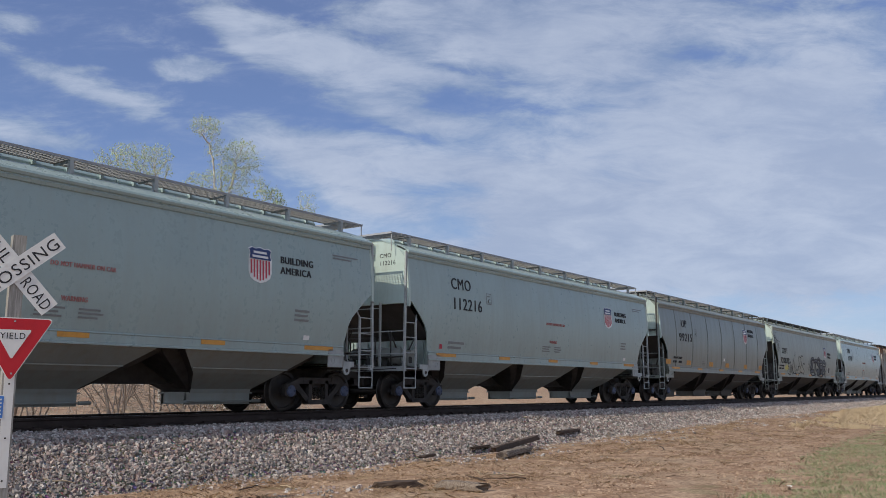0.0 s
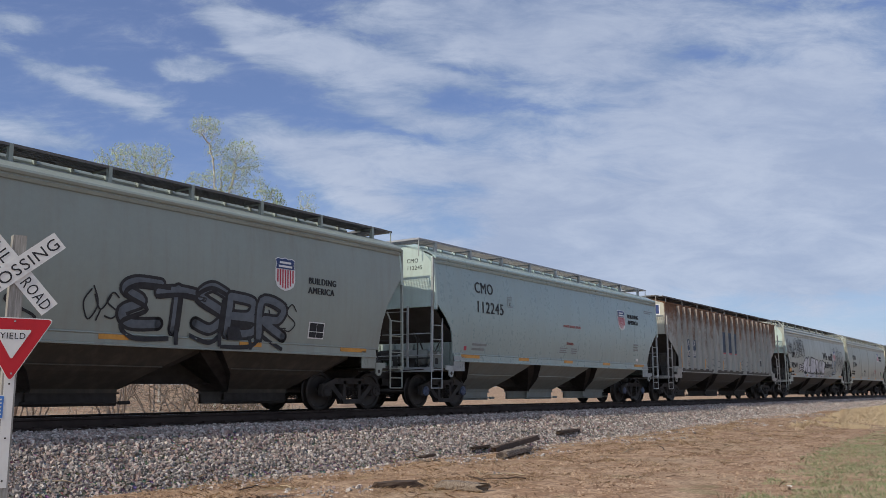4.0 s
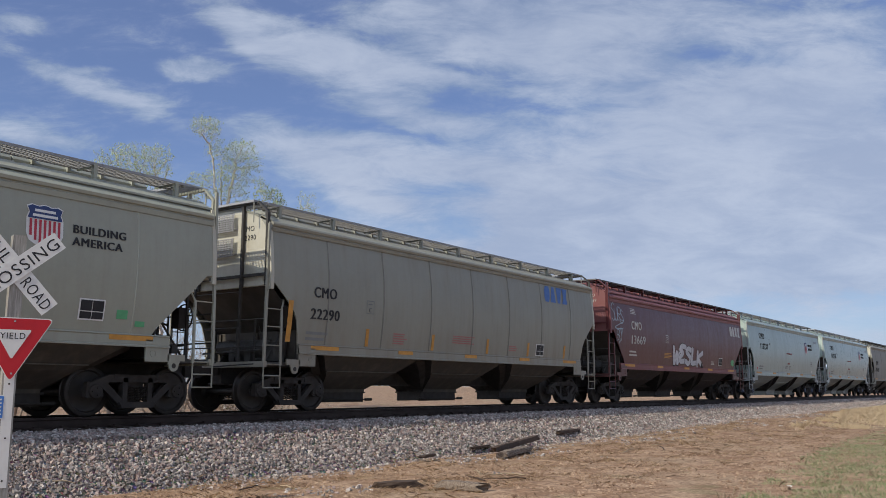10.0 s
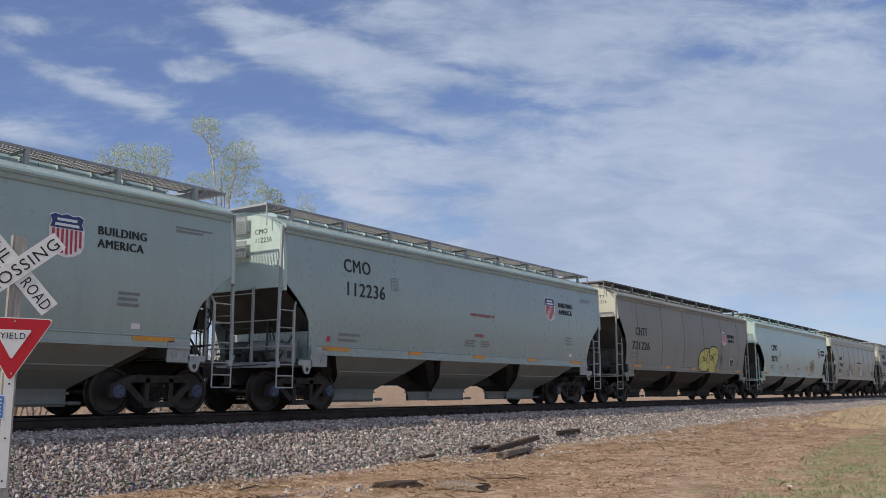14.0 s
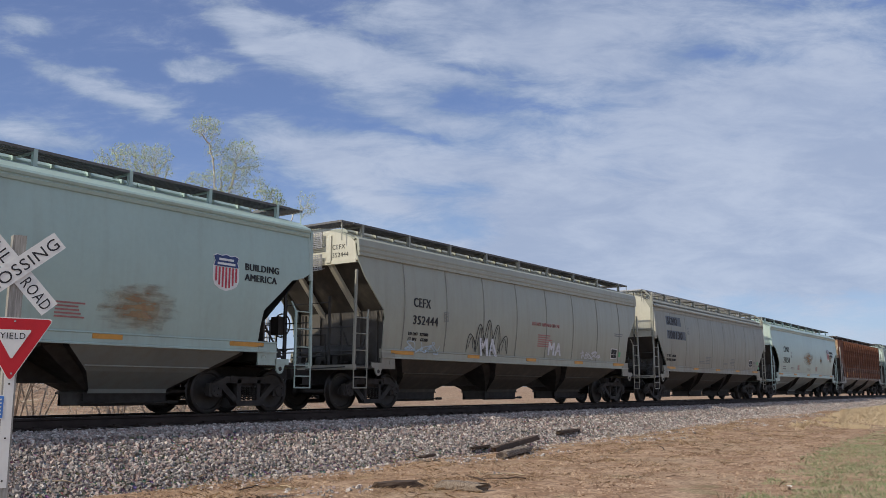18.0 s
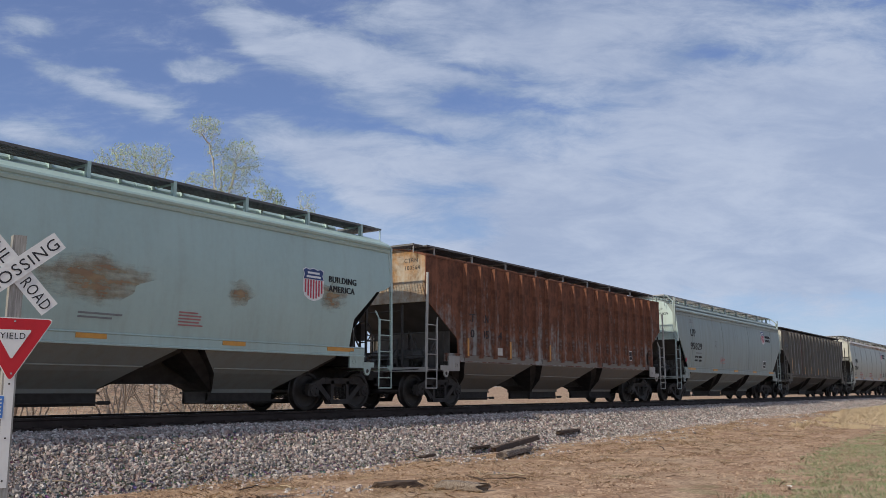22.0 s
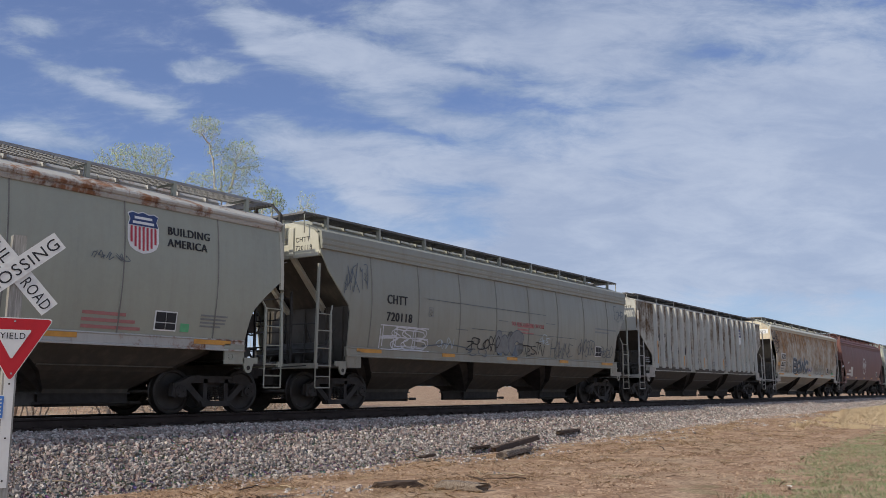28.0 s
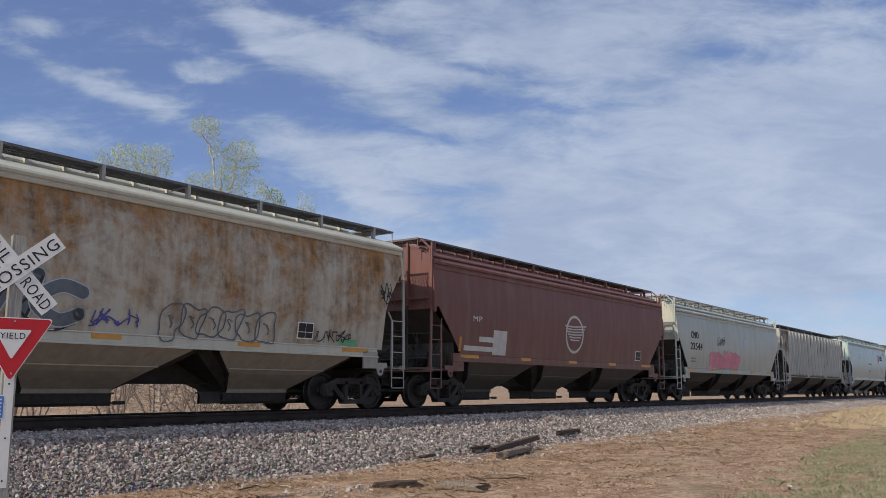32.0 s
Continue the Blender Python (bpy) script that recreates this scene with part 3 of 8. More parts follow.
def bush(label, x, y, tall, wide, seed, mat=None, leaves=0, bark=None, stems=5):
    """A many-stemmed bush of arching, forking twigs."""
    rng = np.random.default_rng(seed)
    base = Vector((x, y, ground_z(x, y) - 0.05))
    t = thing("leafy_bush" if leaves else "bare_bush", label, "bush", Matrix.Translation(base))
    lines_ = []
    for k in range(stems):
        a = rng.random() * 6.28
        lean = rng.uniform(0.15, 0.6) * wide * 0.5
        lines_.append([(x + math.cos(a) * (0.15 + lean * (i / 6) ** 1.4), y + math.sin(a) * (0.15 + lean * (i / 6) ** 1.4), base.z + tall * 0.32 * i / 6) for i in range(7)])
    aims = lobe_points(rng, [(x, y, base.z + tall * 0.58, wide * 0.5, tall * 0.42, int(60 * tall) + 60), (x + rng.uniform(-0.3, 0.3) * wide, y, base.z + tall * 0.38, wide * 0.62, tall * 0.3, 110)], 0.9)
    nodes, up, thick, kids, n_stem = colonise(rng, lines_, aims, 0.17, 0.24, 60, -0.02)
    g = Geo()
    woody(g, nodes, up, thick, base, 0.0055, 0.07, 0.45)
    for i in range(n_stem, len(nodes)):
        if kids[i] == 0:
            for _ in range(3):
                d = Vector(rng.normal(size=3)) * 0.16 + Vector((0, 0, 0.02))
                g.bar(Vector(nodes[i]) - base, Vector(nodes[i]) - base + d, 0.005, 3, 0.003, 0, False)
    part("trunk", g, bark or TWIG, t, smooth=50)
    if leaves:
        pts = [tuple(nodes[i] + rng.normal(size=3) * 0.07 - np.array(base)) for i in range(n_stem, len(nodes)) for _ in range(leaves)]
        part("crown", leaf_mesh(pts, 0.032, seed), mat, t, "dusty brownish-green leaves")
    return t


def trees():
    L = "tall cottonwood with sparse fresh spring leaves"
    grown("broad many-stemmed cottonwood with sparse fresh spring leaves", 40.3,
          (((30.2, 0), (29.9, 9.0), (29.2, 11.4), (28.2, 12.5)), ((30.2, 0), (30.1, 9.0), (29.4, 12.0), (29.2, 13.0)), ((30.2, 0), (29.8, 8.6), (28.6, 10.6), (27.0, 12.2))),
          ((26.37, 13.35, 0.95, 0.75, 90), (27.71, 14.0, 1.15, 0.72, 150), (29.25, 14.15, 0.95, 0.85, 170), (28.5, 13.2, 1.4, 0.8, 150), (27.1, 12.9, 1.0, 0.55, 70), (29.0, 12.1, 1.2, 0.7, 90), (27.4, 11.9, 1.1, 0.6, 60)), 11, SPRING)
    grown(L, 37.4, (((31.5, 0), (31.24, 9.75), (31.03, 12.26), (30.8, 13.6), (30.45, 14.8), (29.95, 15.2)), ((31.5, 0), (31.6, 8.0), (31.4, 12.0), (31.3, 13.8))),
          ((30.22, 15.71, 0.92, 0.58, 150), (30.65, 15.0, 0.42, 0.40, 25), (31.15, 14.43, 0.80, 0.75, 80), (29.85, 12.55, 0.80, 0.50, 70), (31.1, 13.2, 0.75, 0.6, 80), (31.25, 12.2, 0.7, 0.6, 70), (29.7, 11.9, 0.8, 0.7, 70)), 23, SPRING)
    grown(L, 37.0, (((31.9, 0), (31.6, 9.8), (31.6, 12.2), (31.9, 13.2), (32.0, 14.2)),),
          ((32.45, 14.45, 1.05, 0.95, 170), (32.1, 13.3, 1.1, 0.75, 110), (33.5, 14.0, 0.50, 0.33, 25), (32.1, 15.05, 0.55, 0.28, 35), (32.0, 12.3, 0.85, 0.7, 90)), 5, SPRING)
    grown("young tree with small green leaves", 34.4, (((32.4, 0), (32.3, 9.0), (32.2, 10.2)), ((32.4, 0), (32.1, 9.2), (31.6, 10.6))), ((31.5, 12.15, 0.34, 0.62, 34), (32.3, 11.85, 0.50, 0.62, 44), (32.9, 11.5, 0.45, 0.5, 26), (31.0, 11.0, 0.7, 0.4, 30), (32.0, 11.1, 0.7, 0.5, 30)), 31, GREENLEAF, 6, 0.048, None, 0.0055, 0.12)
    grown("small nearly bare tree", 33.1, (((32.3, 0), (32.3, 9.8), (32.7, 10.75), (33.3, 11.05)),), ((33.75, 11.6, 0.55, 0.62, 60), (33.3, 11.0, 0.8, 0.35, 40), (34.0, 11.2, 0.5, 0.3, 20)), 37, SPRING, 3, 0.034, None, 0.0055, 0.10)
    rng = random.Random(4)
    for i in range(15):
        k = i / 14
        x, y = 12.6 + 10.2 * k + rng.uniform(-0.5, 0.5), 27.6 - 4.2 * k + rng.uniform(-0.8, 3.2)
        bush("bare tangled grey-brown brush behind the track", x, y, (7.2 - 4.9 * k) * rng.uniform(0.85, 1.15), rng.uniform(2.8, 4.0), 100 + i)
    for i, (x, y, tall) in enumerate(((20.6, 24.2, 1.9), (21.9, 24.5, 2.2), (23.2, 24.8, 1.6))):
        bush("dusty brownish-green bush behind the track", x, y, tall, 2.2, 77 + i, OLIVE, 2)
    # low tangle at the foot of the brush
    rng = random.Random(9)
    g = Geo()
    for i in range(900):
        k = rng.random()
        x, y = 11.5 + 13.5 * k, 28.0 - 5.0 * k + rng.uniform(-1.5, 4.5)
        p = Vector((x, y, ground_z(x, y) + rng.random() ** 1.6 * (3.4 - 1.5 * k)))
        d = Vector((rng.gauss(0, 1), rng.gauss(0, 1), rng.gauss(0.6, 0.9))).normalized()
        r = rng.uniform(0.005, 0.012)
        for j in range(3):
            q = p + d * rng.uniform(0.18, 0.45)
            g.bar(p, q, r, 3, r * 0.75, 0, False)
            p, r = q, r * 0.75
            d = (d + Vector((rng.gauss(0, 1), rng.gauss(0, 1), rng.gauss(0, 1))) * 0.35).normalized()
    tagged(part("brush_tangle", g, PALETWIG, None), "pale tangled twigs at the foot of the brush", "brush", "", "stuff")
    # a far row of trees along the field
    rng = np.random.default_rng(8)
    pts = []
    for i in range(70):
        cx, cy = 60 + 900 * rng.random(), 420 + 160 * rng.random()
        h = 3.5 + 5 * rng.random()
        q = rng.normal(size=(60, 3)) * (3.5, 3.5, h * 0.3) + (cx, cy, 4.6 + h * 0.5)
        pts += [tuple(p) for p in q]
    ob = part("far_woods", leaf_mesh(pts, 1.1, 3), OLIVE, None)
    tagged(ob, "dark green row of distant trees on the plain", "trees", "", "stuff")


trees()


# ---- grass, straw and litter on the near ground ----
def blades(name, label, x, y, tall, wide, mat, seed, lie=0.35):
    """Grass blades as thin bent triangles standing on the ground."""
    rng = np.random.default_rng(seed)
    k = len(x)
    z = np.array([max(ground_z(a, b), bed_z(TRACK - b) if b > TRACK - 4.2 else -9) for a, b in zip(x, y)])
    h = tall * (0.5 + 0.9 * rng.random(k))
    t = rng.random(k) * 6.2832
    w = wide * (0.6 + 0.8 * rng.random(k)) * (1 + 0.012 * x)
    lean = rng.normal(size=(k, 2)) * lie * h[:, None]
    p = np.stack([x, y, z - 0.01], 1)
    side = np.stack([np.cos(t) * w, np.sin(t) * w, 0 * w], 1)
    mid = p + np.stack([lean[:, 0] * 0.35, lean[:, 1] * 0.35, h * 0.6], 1)
    tip = p + np.stack([lean[:, 0], lean[:, 1], h], 1)
    v = np.stack([p - side, p + side, mid + side * 0.7, tip, mid - side * 0.7], 1)
    me = bpy.data.meshes.new(name)
    me.vertices.add(5 * k)
    me.vertices.foreach_set("co", v.reshape(-1))
    me.loops.add(5 * k)
    me.loops.foreach_set("vertex_index", np.arange(5 * k))
    me.polygons.add(k)
    me.polygons.foreach_set("loop_start", np.arange(0, 5 * k, 5))
    me.update(calc_edges=True)
    ob = part(name, me, mat, None)
    return tagged(ob, label, "grass", "", "stuff")


def greenery():
    rng = np.random.default_rng(12)
    green = leaf_material("young_green_grass", (0.21, 0.30, 0.13), (0.50, 0.50, 0.31))
    straw = leaf_material("dry_straw_grass", (0.66, 0.52, 0.31), (0.84, 0.71, 0.50))
    pale = leaf_material("bleached_stems", (0.40, 0.33, 0.22), (0.58, 0.50, 0.36))
    k = 120000
    x = 9.0 + 36.0 * rng.random(k) ** 1.3
    edge = np.interp(x, [9, 13.0, 18.3, 25, 36, 46], [3.4, 4.1, 4.9, 5.7, 6.1, 6.3])
    y = edge - 5.0 * rng.random(k) ** 1.1
    clump = np.array([noise.noise(Vector((a * 1.1, b * 1.1, 5))) + 0.5 * noise.noise(Vector((a * 3.5, b * 3.5, 9))) for a, b in zip(x, y)])
    keep = clump + 0.75 * np.clip((edge - y) / 1.4, 0, 1) > 0.12
    blades("green_grass", "short patchy green grass beside the track", x[keep], y[keep], 0.046, 0.0028, green, 1, 0.7)
    k = 9000
    x, y = 9.0 + 36.0 * rng.random(k) ** 1.3, rng.random(k)
    y = np.interp(x, [9, 13.0, 18.3, 25, 36, 46], [3.7, 4.4, 5.1, 5.9, 6.4, 6.6]) - 5.2 * y
    blades("bleached_stems", "thin bleached grass stems among the green", x, y, 0.10, 0.0022, pale, 2, 0.6)
    k = 90000
    x = 30 + 60 * rng.random(k) ** 0.9
    y = np.interp(x, [30, 38, 54, 60, 90], [8.6, 9.0, 10.8, 11.0, 11.8]) - np.interp(x, [28, 45, 90], [1.2, 3.6, 4.8]) * rng.random(k)
    clump = np.array([noise.noise(Vector((a * 0.5, b * 0.9, 2))) for a, b in zip(x, y)])
    ok = clump + 0.5 * rng.random(k) > 0.42 - 0.03 * (x - 38)
    blades("straw_grass", "tall dry straw-coloured grass along the ballast", x[ok], y[ok], 0.17, 0.0024, straw, 3, 0.55)
    thatch = leaf_material("brown_thatch", (0.33, 0.225, 0.14), (0.62, 0.47, 0.31))
    k = 60000
    x = 5 + 32 * rng.random(k) ** 1.4
    y = 6.5 + 5.6 * rng.random(k) ** 0.7
    clump = np.array([noise.noise(Vector((a * 0.75, b * 1.1, 51))) + 0.6 * noise.noise(Vector((a * 2.6, b * 2.6, 8))) for a, b in zip(x, y)])
    ok = clump > 0.22
    blades("brown_thatch", "matted clumps of dead brown grass on the dirt", x[ok], y[ok], 0.05, 0.0035, thatch, 6, 1.6)
    k = 34000
    x = 6 + 50 * rng.random(k) ** 1.4
    y = 6.0 + 6.3 * rng.random(k)
    clump = np.array([noise.noise(Vector((a * 0.6, b * 0.8, 12))) + 0.4 * noise.noise(Vector((a * 2.3, b * 2.3, 1))) for a, b in zip(x, y)])
    ok = clump > 0.02
    blades("dry_grass", "dead flattened straw on the dirt beside the ballast", x[ok], y[ok], 0.05, 0.0032, thatch, 4, 1.8)


greenery()


# ---- old timber and litter ----
def timber(name, label, p, q, w, h, seed, mat, split=0.25, category="wood"):
    """A weathered length of timber with splintered, uneven ends."""
    rng = random.Random(seed)
    p, q = Vector(p), Vector(q)
    d = q - p
    n = max(4, int(d.length / 0.18))
    u = d.normalized()
    s = u.cross(Vector((0, 0, 1))).normalized()
    t = s.cross(u)
    g = Geo()
    rows = []
    for i in range(n + 1):
        c = p + d * (i / n)
        f = 1.0 - split * (1 if i in (0, n) else 0) * rng.random()
        ring = []
        for a, b in ((-1, -1), (-0.3, -1.05), (0.4, -1), (1, -0.9), (1.05, 0.2), (0.9, 0.95), (0.2, 1.05), (-0.5, 0.9), (-1, 0.8), (-1.05, 0)):
            ring.append(c + s * a * w / 2 * f * rng.uniform(0.88, 1.1) + t * b * h / 2 * f * rng.uniform(0.85, 1.12) + u * rng.uniform(-0.05, 0.05) * (3 if i in (0, n) else 0.3))
        rows.append(ring + ring[:1])
    g.grid(rows)
    k = len(rows[0]) - 1
    g.add(rows[0][:-1], [tuple(range(k))])
    g.add(rows[-1][:-1], [tuple(range(k - 1, -1, -1))])
    return tagged(part(name, g, mat, None), label, category)


def litter():
    n = Nodes("weathered_grey_wood")
    grain = n.noise(n.scaled(n.obj, (2, 14, 14)), 3.0, 6, 0.65)
    c = n.mix(n.ramp(grain, 0.3, 0.7), (0.30, 0.25, 0.20), (0.09, 0.065, 0.05))
    old = n.finish(c, 0.9, 0.0, grain, 0.6, 0.01, 0.2)
    dark = plain("dark_rotten_wood", (0.085, 0.058, 0.042), 0.9, 0.0, 0.6, 9.0)
    A = "splintered grey railway tie lying on the dirt"
    timber("broken_tie", A, (17.15, 10.62, 0.10), (18.9, 10.92, 0.15), 0.22, 0.13, 1, old, 0.5)
    timber("broken_tie", "dark rotten timber lying on another", (17.2, 10.86, 0.20), (20.1, 11.40, 0.33), 0.16, 0.13, 2, dark)
    timber("broken_tie", "dark broken timber on the gravel's edge", (22.7, 12.15, 0.34), (24.2, 12.3, 0.36), 0.22, 0.09, 3, dark)
    timber("plank", "bleached broken plank lying on the dirt", (11.62, 8.32, 0.07), (11.55, 7.52, 0.07), 0.26, 0.13, 4, old)
    timber("plank", "dark broken plank lying on the dirt", (11.55, 8.74, 0.06), (11.0, 9.05, 0.06), 0.20, 0.11, 5, dark)
    timber("plank", "dark wood scrap on the dirt", (15.1, 11.35, 0.14), (15.7, 11.45, 0.15), 0.14, 0.06, 6, dark)
    timber("plank", "dark wood scrap on the dirt", (17.9, 11.9, 0.17), (18.7, 11.95, 0.18), 0.12, 0.05, 7, dark)
    rng = random.Random(6)
    pale = plain("bleached_twig", (0.42, 0.33, 0.22), 0.9)
    for x, y, a, ln, m in ((20.0, 9.0, 0.1, 1.6, pale), (21.6, 8.6, 0.35, 1.0, dark), (22.5, 9.3, -0.2, 1.4, pale), (24.0, 10.2, 0.5, 1.3, pale), (14.0, 8.2, 2.3, 0.9, pale), (13.2, 7.7, 2.0, 0.8, dark),
                           (6.7, 11.75, 0.2, 0.55, pale), (7.2, 12.2, -0.6, 0.45, pale), (26.0, 9.4, 0.2, 1.5, pale), (12.7, 8.2, 1.1, 0.9, dark), (13.6, 8.9, 0.5, 0.7, pale), (9.3, 10.4, 0.4, 0.6, dark), (10.1, 10.1, 1.2, 0.5, pale)):
        g = Geo()
        p = Vector((x, y, max(ground_z(x, y), bed_z(TRACK - y)) + 0.025))
        for i in range(5):
            q = p + Vector((math.cos(a), math.sin(a), 0)) * ln / 5
            q.z = max(ground_z(q.x, q.y), bed_z(TRACK - q.y)) + 0.02 + rng.uniform(0, 0.03)
            g.bar(p, q, 0.014 - 0.0015 * i, 5)
            p, a = q, a + rng.uniform(-0.35, 0.35)
        tagged(part("twig", g, m, None), "bleached dry twig on the ground" if m is pale else "dark dead twig on the ground", "twig")
    white = plain("white_plastic_scrap", (0.62, 0.60, 0.55), 0.6)
    for x, y, s in ((14.8, 3.85, 0.036), (34.0, 9.0, 0.045), (38.5, 9.2, 0.04), (27.5, 7.6, 0.03)):
        g = Geo()
        g.grid([[(i * s * 0.8, j * s * 0.7, 0.03 + s * (rng.random() * 0.9 + 0.3)) for j in range(-2, 3)] for i in range(-2, 3)])
        ob = part("litter_scrap", g, white, None)
        ob.location = (x, y, ground_z(x, y))
        tagged(ob, "crumpled white plastic scrap on the ground", "litter")

    g = Geo()
    for _ in range(1200):
        x, y = 7 + 34 * rng.random() ** 1.3, rng.uniform(5.2, 12.2)
        if noise.noise(Vector((x * 0.55, y * 0.8, 44))) < 0.02:
            continue
        z = max(ground_z(x, y), bed_z(TRACK - y) if y > TRACK - 4.2 else -9)
        a, ln = rng.uniform(0, 6.28), rng.uniform(0.05, 0.28)
        p = Vector((x, y, z + rng.uniform(0.0, 0.03)))
        g.bar(p, p + Vector((math.cos(a) * ln, math.sin(a) * ln, rng.uniform(-0.01, 0.05))), rng.uniform(0.003, 0.009), 4)
    tagged(part("twig_litter", g, plain("brown_dead_twig", (0.20, 0.135, 0.085), 0.9), None), "dark broken twigs strewn over the dirt", "twigs", "", "stuff")


litter()


def clods():
    """Clods of dirt and small stones strewn over the bare ground."""
    rng = np.random.default_rng(21)
    k = 48000
    x = 5 + 40 * rng.random(k) ** 1.5
    y = 3.5 + 9.0 * rng.random(k)
    clump = np.array([noise.noise(Vector((a * 0.5, b * 0.7, 30))) + 0.5 * noise.noise(Vector((a * 1.9, b * 1.9, 7))) for a, b in zip(x, y)])
    ok = clump > -0.05
    x, y = x[ok], y[ok]
    k = len(x)
    z = np.array([ground_z(a, b) for a, b in zip(x, y)])
    s = 0.007 + 0.036 * rng.random(k) ** 4
    octa = np.array([(1, 0, 0), (0, 1, 0), (-1, 0, 0), (0, -1, 0), (0, 0, 0.8), (0, 0, -0.5)])
    v = octa[None] * (0.6 + 0.8 * rng.random((k, 6, 3))) * s[:, None, None] + np.stack([x, y, z], 1)[:, None]
    f = np.array([(0, 1, 4), (1, 2, 4), (2, 3, 4), (3, 0, 4), (1, 0, 5), (2, 1, 5), (3, 2, 5), (0, 3, 5)])
    f = (f[None] + 6 * np.arange(k)[:, None, None]).reshape(-1)
    me = bpy.data.meshes.new("dirt_clods")
    me.vertices.add(6 * k)
    me.vertices.foreach_set("co", v.reshape(-1))
    me.loops.add(len(f))
    me.loops.foreach_set("vertex_index", f)
    me.polygons.add(8 * k)
    me.polygons.foreach_set("loop_start", np.arange(0, len(f), 3))
    me.polygons.foreach_set("use_smooth", np.zeros(8 * k, bool))
    me.update(calc_edges=True)
    n = Nodes("dirt_clod")
    geo = n.node("ShaderNodeNewGeometry")
    c = n.mix(geo.outputs["Random Per Island"], (0.17, 0.105, 0.068), (0.44, 0.32, 0.225))
    ob = part("dirt_clods", me, n.finish(c, 0.95, spec=0.15), None)
    tagged(ob, "small clods of reddish dirt and pebbles", "dirt", "", "stuff")


clods()


# ---- the crossing sign ----
def crossing_sign():
    sign = thing("crossing_sign", "railroad crossbuck over a yield sign on a weathered wooden post", "sign", pose(5.50, 10.14, 0.0, 0, 0, -17))
    n = Nodes("weathered_post_wood")
    grain = n.noise(n.scaled(n.obj, (16, 16, 1.2)), 2.5, 6, 0.65)
    c = n.mix(n.ramp(grain, 0.3, 0.7), (0.38, 0.37, 0.34), (0.20, 0.19, 0.17))
    wood = n.finish(c, 0.85, 0.0, grain, 0.5, 0.006, 0.2)
    white = plain("white_reflective_sheet", (0.72, 0.72, 0.69), 0.45, 0.0, 0.15)
    red = plain("red_reflective_sheet", (0.50, 0.015, 0.025), 0.4, 0.0, 0.12)
    blue = plain("blue_sign_sheet", (0.06, 0.20, 0.55), 0.45, 0.0, 0.15)
    part("post", Geo().box(-0.075, 0.075, 0.0, 0.13, -0.3, 3.36), wood, sign)
    strip = part("reflective_strip", Geo().box(-0.055, 0.055, -0.006, -0.001, 0.42, 1.75), white, sign, "white strip on the post")
    bolt = shared("bolt", lambda: Geo().bar((0, 0.0, 0), (0, -0.008, 0), 0.011, 8))
    for z in (1.60, 0.98, 0.50):
        part("bolt", bolt, GRIME_SHADE, strip, at=pose(0, -0.005, z))

    def blade(angle, words, y):
        b = part("crossbuck_blade", Geo().prism([(-0.61, -0.1145), (0.61, -0.1145), (0.61, 0.1145), (-0.61, 0.1145)], -0.004, 0.004), white, sign, "white reflective crossbuck blade", at=pose(-0.02, y, 2.945, 0, -angle, 0))
        for text, x, w in words:
            me = word(text, 0.145, 0.003)
            xs = [v.co.x for v in me.vertices]
            part("lettering", me, BLACKTAG, b, "black block letters", at=pose(x, -0.0055, -0.072) @ Matrix.Diagonal((w / (max(xs) - min(xs)), 1, 1, 1)))

    blade(40.5, [("CROSSING", -0.555, 1.11)], -0.026)
    blade(-48.5, [("RAIL", -0.555, 0.40), ("ROAD", 0.145, 0.42)], -0.012)

    def rounded(w, h, r, top):
        """A triangle on its tip, with rounded corners."""
        cs = [(-w / 2, top), (w / 2, top), (0, top - h)]
        out = []
        for i in range(3):
            a, b, c = Vector(cs[i - 1]), Vector(cs[i]), Vector(cs[(i + 1) % 3])
            u, v = (a - b).normalized(), (c - b).normalized()
            for k in range(6):
                t = k / 5
                out.append(tuple(b + u * r * (1 - t) ** 2 + v * r * t ** 2))
        return out

    y = part("yield_plate", Geo().prism(rounded(0.90, 0.765, 0.075, 2.375), -0.005, 0.0), white, sign, "white-edged yield sign plate", at=pose(0.0, -0.007, 0))
    part("red_border", Geo().prism(rounded(0.865, 0.735, 0.065, 2.363), -0.0075, -0.0055), red, y, "red reflective border")
    part("white_field", Geo().prism(rounded(0.41, 0.35, 0.03, 2.232), -0.0105, -0.008), white, y, "white inner triangle")
    me = word("YIELD", 0.075, 0.002)
    xs = [v.co.x for v in me.vertices]
    k = 0.275 / (max(xs) - min(xs))
    part("lettering", me, BLACKTAG, y, "dark block letters", at=pose(-0.14, -0.0125, 2.125) @ Matrix.Diagonal((k, 1, 1, 1)))
    for z in (2.33, 1.72):
        part("bolt", bolt, STEELGREY, y, at=pose(0.01, -0.008, z))
    p = part("notice_plate", Geo().box(-0.13, 0.13, -0.004, 0.0, 1.20, 1.47), white, sign, "small blue notice plate", at=pose(-0.165, -0.003, 0))
    part("blue_field", Geo().box(-0.12, 0.12, -0.0065, -0.0045, 1.21, 1.46), blue, p)
    for i in range(5):
        part("text_bar", Geo().box(-0.10, 0.10, -0.009, -0.007, 1.245 + i * 0.042, 1.262 + i * 0.042), white, p)


crossing_sign()


# ---- hopper cars ----
EAVE, SILL = 4.02, 1.46
# Grimy grey gear, darkened further for the shade in the gap between cars.
ENDGEAR = plain("grimy_shaded_brake_gear", (0.046, 0.044, 0.040), 0.65, 0.0, 0.6, 6.0)


HEIGHTS = {"rib": (4.17, 4.49), "rib_mid": (4.09, 4.41), "rib_low": (4.03, 4.33), "rib_flat": (3.98, 4.22)}  # ribbed cars: eave, walkway


